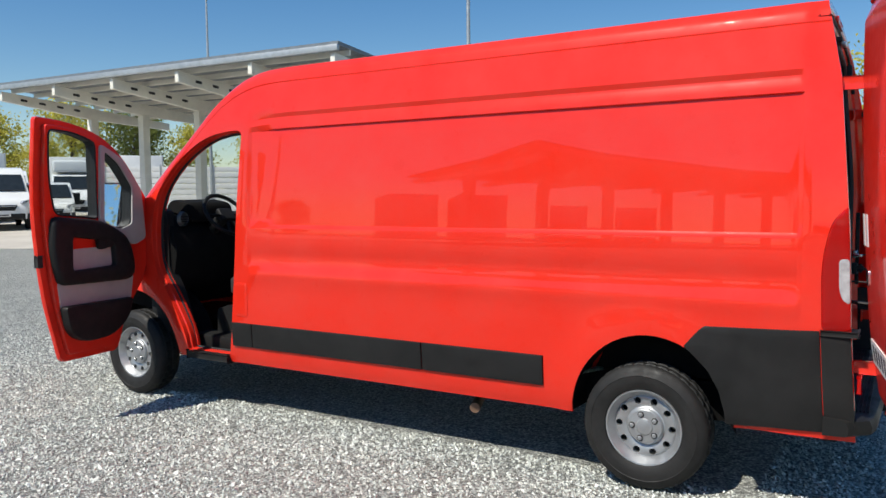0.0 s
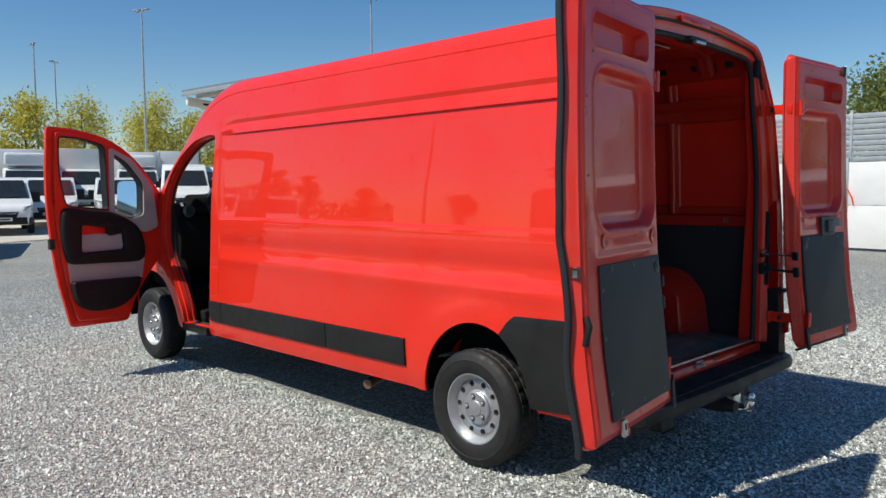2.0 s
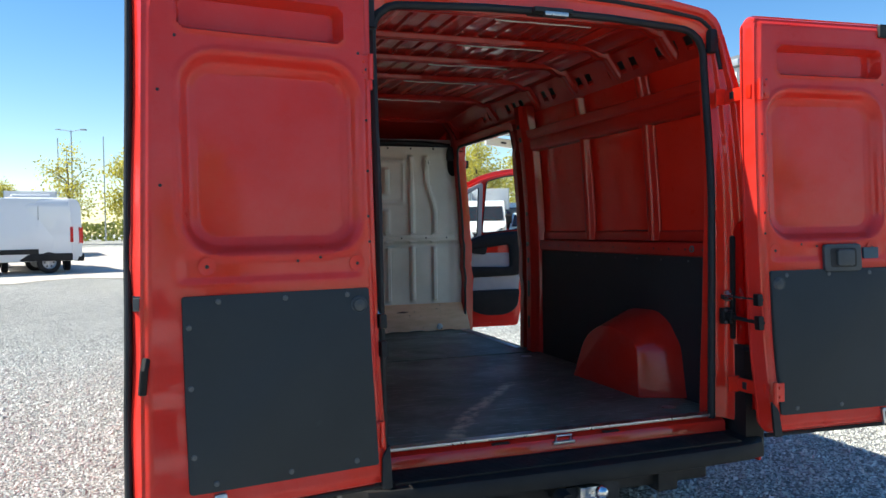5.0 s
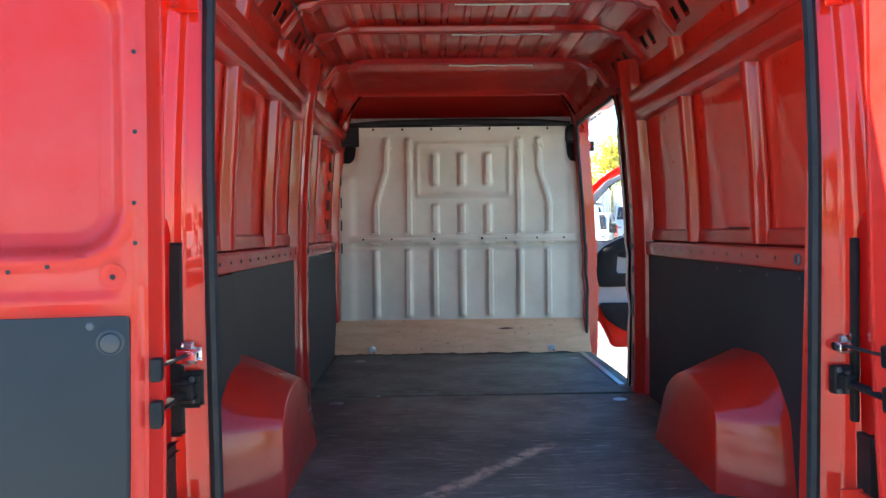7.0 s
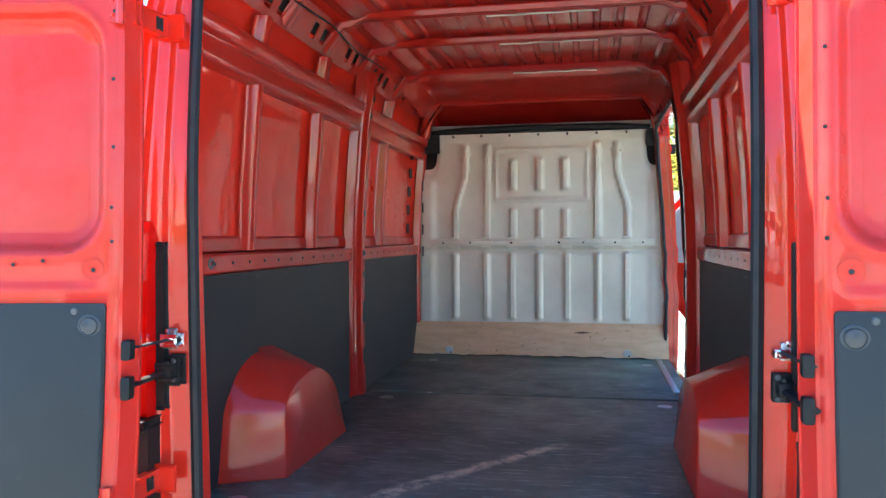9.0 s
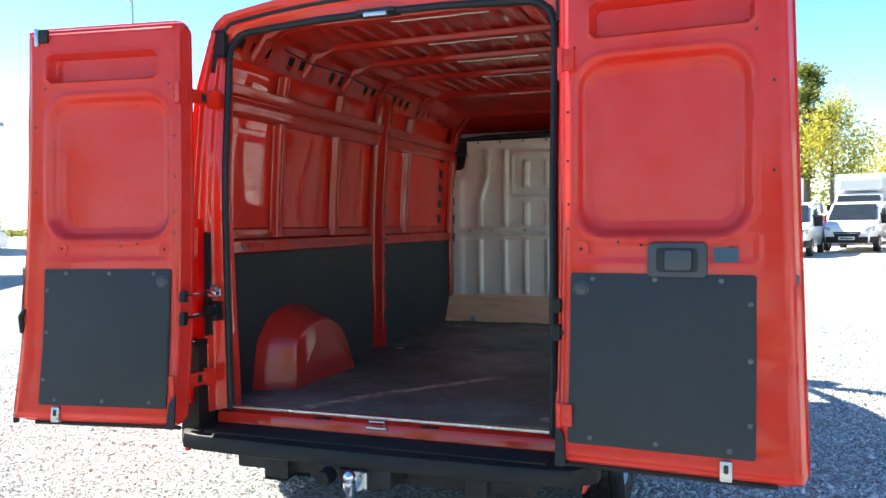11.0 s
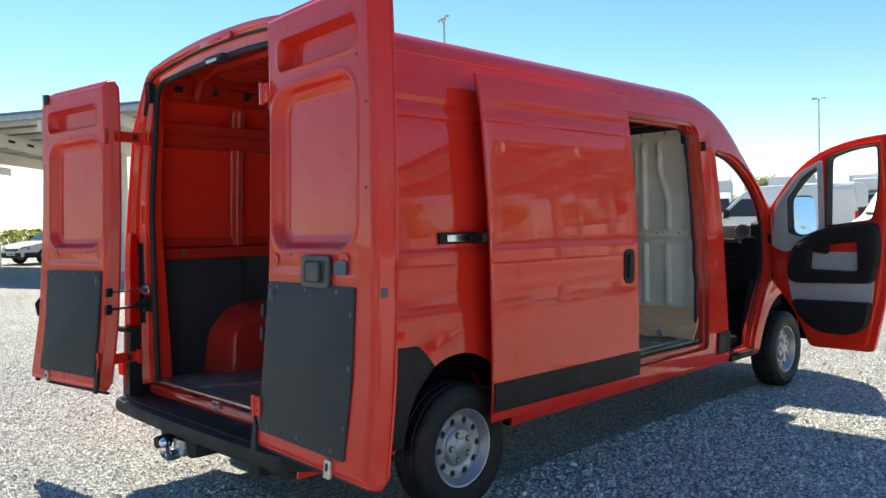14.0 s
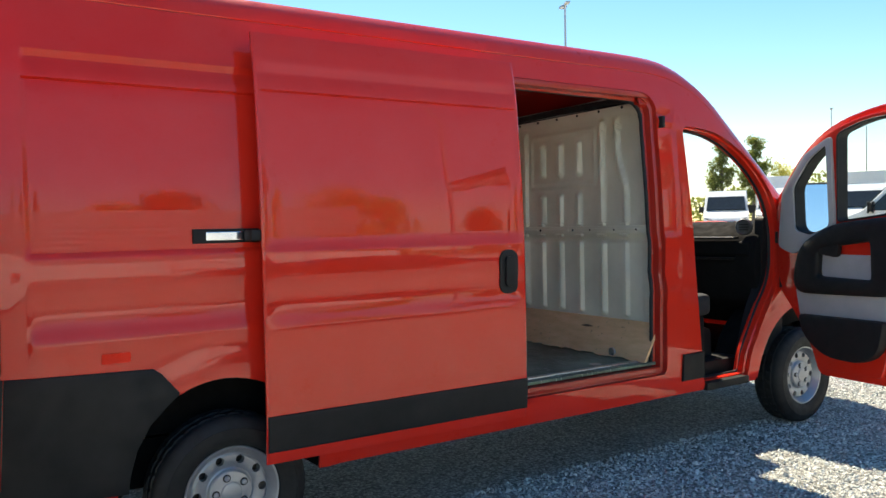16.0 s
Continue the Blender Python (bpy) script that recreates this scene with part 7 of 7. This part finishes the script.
stand(saloon(SILVER_PAINT, "silver car parked on the yard"), 8, -19, toward(8, -19, 3, 0))

def trailer(label):
    t = thing("trailer", label, "trailer", "parked vehicles")
    part("box", boxed((-1.2, -3.4, 0.9), (1.2, 3.4, 3.7), 0.03), STEEL, t, "silver sheet box")
    part("door_gap", boxed((-0.02, 3.395, 0.95), (0.02, 3.406, 3.65)), DARK_METAL, t)
    for k in range(12):
        for sx in (-1, 1):
            part("rib", boxed((sx * 1.195, -3.2 + 0.56 * k, 0.95), (sx * 1.215, -3.14 + 0.56 * k, 3.65), 0.004), STEEL, t)
    part("chassis", boxed((-0.5, -3.2, 0.55), (0.5, 3.2, 0.9), 0.02), DARK_METAL, t)
    road_wheels(t, 1.15, (-1.6, -0.6), 0.42)
    part("leg", boxed((-0.1, 2.6, 0), (0.1, 2.75, 0.6), 0.01), DARK_METAL, t)
    return t


silver = stand(trailer("tall silver sheet-metal box trailer"), -33.0, 19.6, toward(-33, 19.6, -8, 2))
copy_thing(silver, on_ground(-31.0, 22.8, toward(-31, 22.8, -8, 2)))

# ---- canopies ----
def canopy(label, m, long, deep, bays, low=5.0):
    """A cantilevered car-port roof: x runs inward from the open edge, y along it."""
    c = thing("canopy", label, "canopy", "", m)
    part("roof_sheet", prism([(0, low + 0.72), (deep, low + 0.12), (deep, low + 0.02), (0, low + 0.62)], 1, 0, long), ROOF_SHEET, c, "dark ribbed roof sheet")
    part("edge_beam", boxed((-0.05, 0, low + 0.46), (0.06, long, low + 0.63), 0.01), GALV_POST, c, "pale steel edge beam")
    for k in range(int(deep / 0.9)):
        x = 0.6 + 0.9 * k
        z = low + 0.62 - 0.6 * x / deep
        part("purlin", boxed((x, 0.05, z - 0.16), (x + 0.07, long - 0.05, z), 0.005), CREAM_STEEL, c)
    for i in range(bays + 1):
        y = 0.15 + (long - 0.5) * i / bays
        prof = [(0.05, low + 0.42), (deep - 0.1, low - 0.18), (deep - 0.1, low - 0.48), (deep * 0.48, low - 0.32), (0.05, low + 0.08)]
        part("rafter", prism(prof, 1, y, y + 0.16, 0.01), CREAM_STEEL, c, "cream painted steel rafter")
        for k in range(4):
            u = 0.9 + 0.75 * k
            zc = low + 0.25 - 0.6 * u / deep
            oval = rounded([(u - 0.14, zc - 0.05), (u + 0.14, zc - 0.07), (u + 0.14, zc + 0.02), (u - 0.14, zc + 0.04)], 0.04)
            part("rafter_opening", prism(oval, 1, y - 0.003, y + 0.163), DARK_METAL, c)
        part("column", boxed((deep * 0.47, y - 0.06, 0), (deep * 0.47 + 0.32, y + 0.22, low - 0.3), 0.015), CREAM_STEEL, c, "cream painted steel column")
    return c


canopy("open-sided canopy with cream steel rafters and a dark roof", on_ground(12.1, 13.4, 3.0), 15.5, 8.0, 5, 4.95)
canopy("open-sided canopy over parked cars with cream steel rafters", on_ground(-16.0, 8.55, 117.3), 18.0, 7.0, 6, 4.45)

# ---- lamp posts ----
def lamp_post(label, tall, arms=1, reach=1.0):
    p = thing("lamp_post", label, "lamp post", "yard lamps")
    part("pole", tube([(0, 0, 0), (0, 0, tall * 0.5), (0, 0, tall)], lambda t: 0.09 - 0.045 * t, 12), GALV_POST, p)
    part("foot_plate", boxed((-0.2, -0.2, 0), (0.2, 0.2, 0.04), 0.01), GALV_POST, p)
    for s in ((1,), (1, -1))[arms - 1]:
        part("arm", tube([(0, 0, tall - 0.1), (0, s * 0.6 * reach, tall + 0.02), (0, s * 0.9 * reach, tall + 0.04)], 0.03, 8), GALV_POST, p)
        part("lamp_head", boxed((-0.11, s * 0.8 * reach, tall + 0.02), (0.11, s * (0.8 * reach + 0.42), tall + 0.09), 0.025), GALV_POST, p)
    return p


one = stand(lamp_post("tall galvanised lamp post with small twin lamps", 11.0, 2, 0.15), 17.3, 12.2, 40)
two = stand(lamp_post("tall galvanised lamp post with two lamps", 9.5, 2), -9.8, 70, 80)
for x, y in ((-22.6, 24.2), (22.1, 29.5), (15, 40.8), (14.4, 56.9), (18.2, 64.2), (-2.65, 62.9), (-21.4, 68.2), (-38, 72)):
    copy_thing(one, on_ground(x, y, (x * 37) % 360))
copy_thing(two, on_ground(-52, 116, 75))
mast = thing("mast", "thin bare galvanised mast behind the yard", "mast", "masts")
part("pole", tube([(0, 0, 0), (0, 0, 4.3), (0, 0, 8.6)], lambda t: 0.07 - 0.03 * t, 10), GALV_POST, mast)
part("foot_plate", boxed((-0.15, -0.15, 0), (0.15, 0.15, 0.03), 0.01), GALV_POST, mast)
stand(mast, -7.0, 66.4, 0)
for x, y in ((-10.6, 68), (-32.5, 68)):
    copy_thing(mast, on_ground(x, y))

# ---- fences and walls ----
def slat_fence(label, a, b, tall, slats, material, name="fence"):
    f = thing(name, label, "fence")
    a, b = Vector(a), Vector(b)
    d = (b - a)
    n = max(1, round(d.length / 2.5))
    ang = math.degrees(math.atan2(d.y, d.x))
    f.matrix_basis = pose(a.x, a.y, min(ground_z(a.x, a.y), ground_z(b.x, b.y)), 0, 0, ang)
    for i in range(n + 1):
        x = d.length * i / n
        part("post", boxed((x - 0.04, -0.04, 0), (x + 0.04, 0.04, tall + 0.08), 0.008), GALV_POST, f)
    for k in range(slats):
        z0 = 0.05 + (tall - 0.05) * k / slats
        z1 = 0.05 + (tall - 0.05) * (k + 1) / slats - 0.02
        part("slat", boxed((0, -0.025 - 0.01 * (k % 2), z0), (d.length, 0.02, z1), 0.008), material, f)
    return f


slat_fence("white sheet fence behind the canopy", (19, 33.5), (31, 24), 2.6, 9, WHITE_BOX)
slat_fence("white hoarding panels with a red painted arc", (14.9, -3.5), (15.6, 9.4), 2.05, 2, WHITE_BOX, "hoarding")
sign = bpy.data.objects["hoarding"]
for a0, r, u0 in ((20, 0.78, 8.35), (20, 0.78, 3.2)):
    part("painted_arc", tube([(u0 + r * math.cos(radians(a0 + 14 * k)), 0.042, 0.95 + r * math.sin(radians(a0 + 14 * k))) for k in range(12)], 0.045, 8, flat=0.2), MARKER_RED, sign, "red painted arc")
    for k in range(4):
        part("print_bar", boxed((u0 - 0.5 + 0.24 * k, 0.022, 0.55), (u0 - 0.34 + 0.24 * k, 0.034, 0.78), 0.004), MARKER_RED, sign)
slat_fence("grey corrugated sheet wall behind the hoarding", (20.5, -6), (20.5, 10.5), 3.5, 22, GALV_POST, "sheet_wall")

# ---- trees ----
def tree(label, seed, tall, spread, leaves, leaf_mat, narrow=False, density=1.0):
    rnd = random.Random(seed)
    t = thing("tree", label, "tree", "trees round the yard")
    trunk = bmesh.new()
    lean = Vector((rnd.uniform(-0.3, 0.3), rnd.uniform(-0.3, 0.3), 0))
    top = Vector((0, 0, tall * 0.9)) + lean
    spine = [Vector((0, 0, 0)).lerp(top, i / 7) + Vector((rnd.uniform(-0.08, 0.08), rnd.uniform(-0.08, 0.08), 0)) * (i > 0) for i in range(8)]
    add_tube(trunk, spine, lambda s: 0.14 * (tall / 7) * (1 - 0.85 * s), 8)
    tips = []
    for k in range(26 if not narrow else 34):
        s = rnd.uniform(0.22, 0.97)
        p = Vector((0, 0, 0)).lerp(top, s)
        a = rnd.uniform(0, 2 * math.pi)
        reach = spread * (0.35 + 0.65 * math.sin(math.pi * min(1, 0.15 + s * 0.85))) * rnd.uniform(0.55, 1.1)
        rise = reach * (rnd.uniform(0.35, 0.9) if not narrow else rnd.uniform(1.2, 2.2))
        e = p + Vector((math.cos(a) * reach, math.sin(a) * reach, rise))
        mid = p.lerp(e, 0.5) + Vector((0, 0, reach * 0.1))
        add_tube(trunk, [p, mid, e], lambda q: 0.035 * (1 - 0.8 * q), 5)
        tips += [e, mid.lerp(e, 0.5), p.lerp(e, rnd.uniform(0.4, 0.8))]
        for _ in range(2):
            e2 = mid + Vector((rnd.uniform(-0.7, 0.7), rnd.uniform(-0.7, 0.7), rnd.uniform(0.1, 0.9))) * (spread * 0.4)
            add_tube(trunk, [mid, e2], 0.012, 4)
            tips.append(e2)
    part("trunk", trunk, BARK, t, "grey branching trunk")
    verts, faces = [], []
    for n in range(int(leaves * density)):
        c = rnd.choice(tips)
        g = spread * 0.17
        p = c + Vector((rnd.gauss(0, g), rnd.gauss(0, g), rnd.gauss(0, g)))
        if p.z < tall * 0.16:
            continue
        u = Vector((rnd.gauss(0, 1), rnd.gauss(0, 1), rnd.gauss(0, 1))).normalized()
        v = u.cross(Vector((rnd.gauss(0, 1), rnd.gauss(0, 1), rnd.gauss(0, 1)))).normalized()
        s = rnd.uniform(0.06, 0.15)
        b = len(verts)
        verts += [p - u * s, p + v * s * 0.6, p + u * s, p - v * s * 0.6]
        faces.append((b, b + 1, b + 2, b + 3))
    me = bpy.data.meshes.new("crown")
    me.from_pydata(verts, [], faces)
    mesh_part("crown", me, leaf_mat, t, "sparse fresh spring leaves", sharp=0)
    return t


kinds = [tree("young tree with fresh yellow-green leaves", 11, 7.5, 2.3, 5200, LEAF_LIGHT), tree("spreading tree with fresh green leaves", 12, 8.6, 2.9, 6400, LEAF_LIGHT),
         tree("leafy tree with darker green leaves", 13, 7.0, 2.6, 5600, LEAF_DARK), tree("thinly leaved tree with bare twigs", 14, 7.8, 2.4, 2200, LEAF_LIGHT)]
poplar = stand(tree("tall narrow dark green poplar tree", 15, 12.5, 1.3, 6500, LEAF_DARK, True), 6.8, 58, 0)
poplar.scale = (1.45, 1.45, 1.0)
for x, y, k in ((-35.5, 52, 0.56), (-33.6, 53.5, 0.6)):
    m = on_ground(x, y, 40) @ Matrix.Scale(k, 4)
    copy_thing(poplar, m).scale = (k * 1.5, k * 1.5, k)
rnd = random.Random(8)
spots = [(8.5, 56, 1), (12.5, 53, 0), (16.5, 54, 1), (20, 51, 3), (24, 52, 0), (27.5, 49, 1), (31, 47, 2), (35, 46, 0), (39, 42, 1), (43, 38, 0), (46, 33, 2), (4.5, 60, 2), (0.5, 58, 3), (-4.5, 57, 0),
         (-8.5, 56, 3), (-13, 58, 0), (-21.5, 57, 2), (-27, 55, 3), (-31.5, 54, 1), (-40, 50, 0), (-46, 44, 2), (-50, 36, 0), (30.5, 14.5, 1), (31.5, 6, 0), (33, -2, 3), (-33, -6, 1), (-34, 2, 0), (-33, -14, 2), (-20, -32, 1), (-10, -34, 0), (0, -35, 2), (11, -34, 1), (22, -30, 0), (32, -16, 1), (38, 10, 2), (37, 20, 0), (40, -8, 1), (36, 1, 3), (17.5, 45, 1), (22.5, 44.5, 0)]
first = set()
for x, y, k in spots:
    m = on_ground(x, y, rnd.uniform(0, 360)) @ Matrix.Scale(rnd.uniform(0.85, 1.18) * (0.62 if 30 < x < 34 and y < 20 else 0.7 if 17 < x < 23 and 44 < y < 46 else 0.88 if x > 3 or y < 20 else 0.82 if x > -10 else 0.55), 4)
    if k in first:
        ob = copy_thing(kinds[k], m)
        ob.scale = m.to_scale()
    else:
        first.add(k)
        kinds[k].matrix_basis = m

# far hedge line that closes the yard
verts, faces = [], []
rs = np.random.RandomState(5)
for n in range(60000):
    a = rs.uniform(0, 2 * math.pi)
    r = rs.uniform(66, 74)
    tall = 3.0 + 0.9 * math.sin(a * 9) + 0.7 * math.sin(a * 23 + 1)
    if 4.5 < a < 5.55:
        tall *= 0.3
    p = Vector((r * math.sin(a), 2 + r * math.cos(a), 0.88 + tall * rs.uniform(0, 1) ** 0.8))
    u = Vector(rs.normal(size=3)).normalized()
    v = u.cross(Vector(rs.normal(size=3))).normalized()
    s = rs.uniform(0.12, 0.26)
    b = len(verts)
    verts += [p - u * s, p + v * s * 0.7, p + u * s, p - v * s * 0.7]
    faces.append((b, b + 1, b + 2, b + 3))
me = bpy.data.meshes.new("far_hedge")
me.from_pydata(verts, [], faces)
tagged(mesh_part("far_hedge", me, LEAF_DARK, None, sharp=0), "far belt of bushes and trees round the yard", "hedge", kind="stuff")

# ---- loose stones on the gravel ----
rs = np.random.RandomState(3)
COUNT = 270000
wide = rs.rand(COUNT) < 0.74
px = np.where(wide, rs.uniform(-5.6, 5.8, COUNT) + rs.normal(0, 1.1, COUNT), rs.normal(0, 7.0, COUNT))
py = np.where(wide, rs.uniform(-2.6, 7.4, COUNT) + rs.normal(0, 1.1, COUNT), rs.normal(2.0, 7.0, COUNT))
under = (np.abs(px) < 0.75) & (py > 0.5) & (py < 5.6)
px, py = px[~under], py[~under]
COUNT = len(px)
size = rs.uniform(0.0045, 0.0095, COUNT) * (1 + 0.7 * (rs.rand(COUNT) > 0.96))
corner = np.array([(1, 0, 0), (-1, 0, 0), (0, 1, 0), (0, -1, 0), (0, 0, 1), (0, 0, -1)], float)
tris = np.array([(0, 2, 4), (2, 1, 4), (1, 3, 4), (3, 0, 4), (2, 0, 5), (1, 2, 5), (3, 1, 5), (0, 3, 5)])
shape = corner[None] * rs.uniform(0.7, 1.2, (COUNT, 6, 1)) + rs.uniform(-0.45, 0.45, (COUNT, 6, 3))
ang = rs.uniform(0, 2 * math.pi, (COUNT, 2))
c, s = np.cos(ang[:, :1]), np.sin(ang[:, :1])
x, y, z = shape[:, :, 0] * 1.45, shape[:, :, 1] * 0.95, shape[:, :, 2] * 0.85
x, y = x * c - y * s, x * s + y * c
c, s = np.cos(ang[:, 1:] * 0.2), np.sin(ang[:, 1:] * 0.2)
y, z = y * c - z * s, y * s + z * c
pts = np.stack([x, y, z], -1) * size[:, None, None]
pts[:, :, 0] += px[:, None]
pts[:, :, 1] += py[:, None]
pts[:, :, 2] += (size * 0.35)[:, None]
me = bpy.data.meshes.new("loose_gravel")
me.from_pydata(pts.reshape(-1, 3).tolist(), [], (tris[None] + 6 * np.arange(COUNT)[:, None, None]).reshape(-1, 3).tolist())
tagged(mesh_part("loose_gravel", me, STONES, None, sharp=0), "loose crushed grey stones on the gravel", "gravel", kind="stuff")
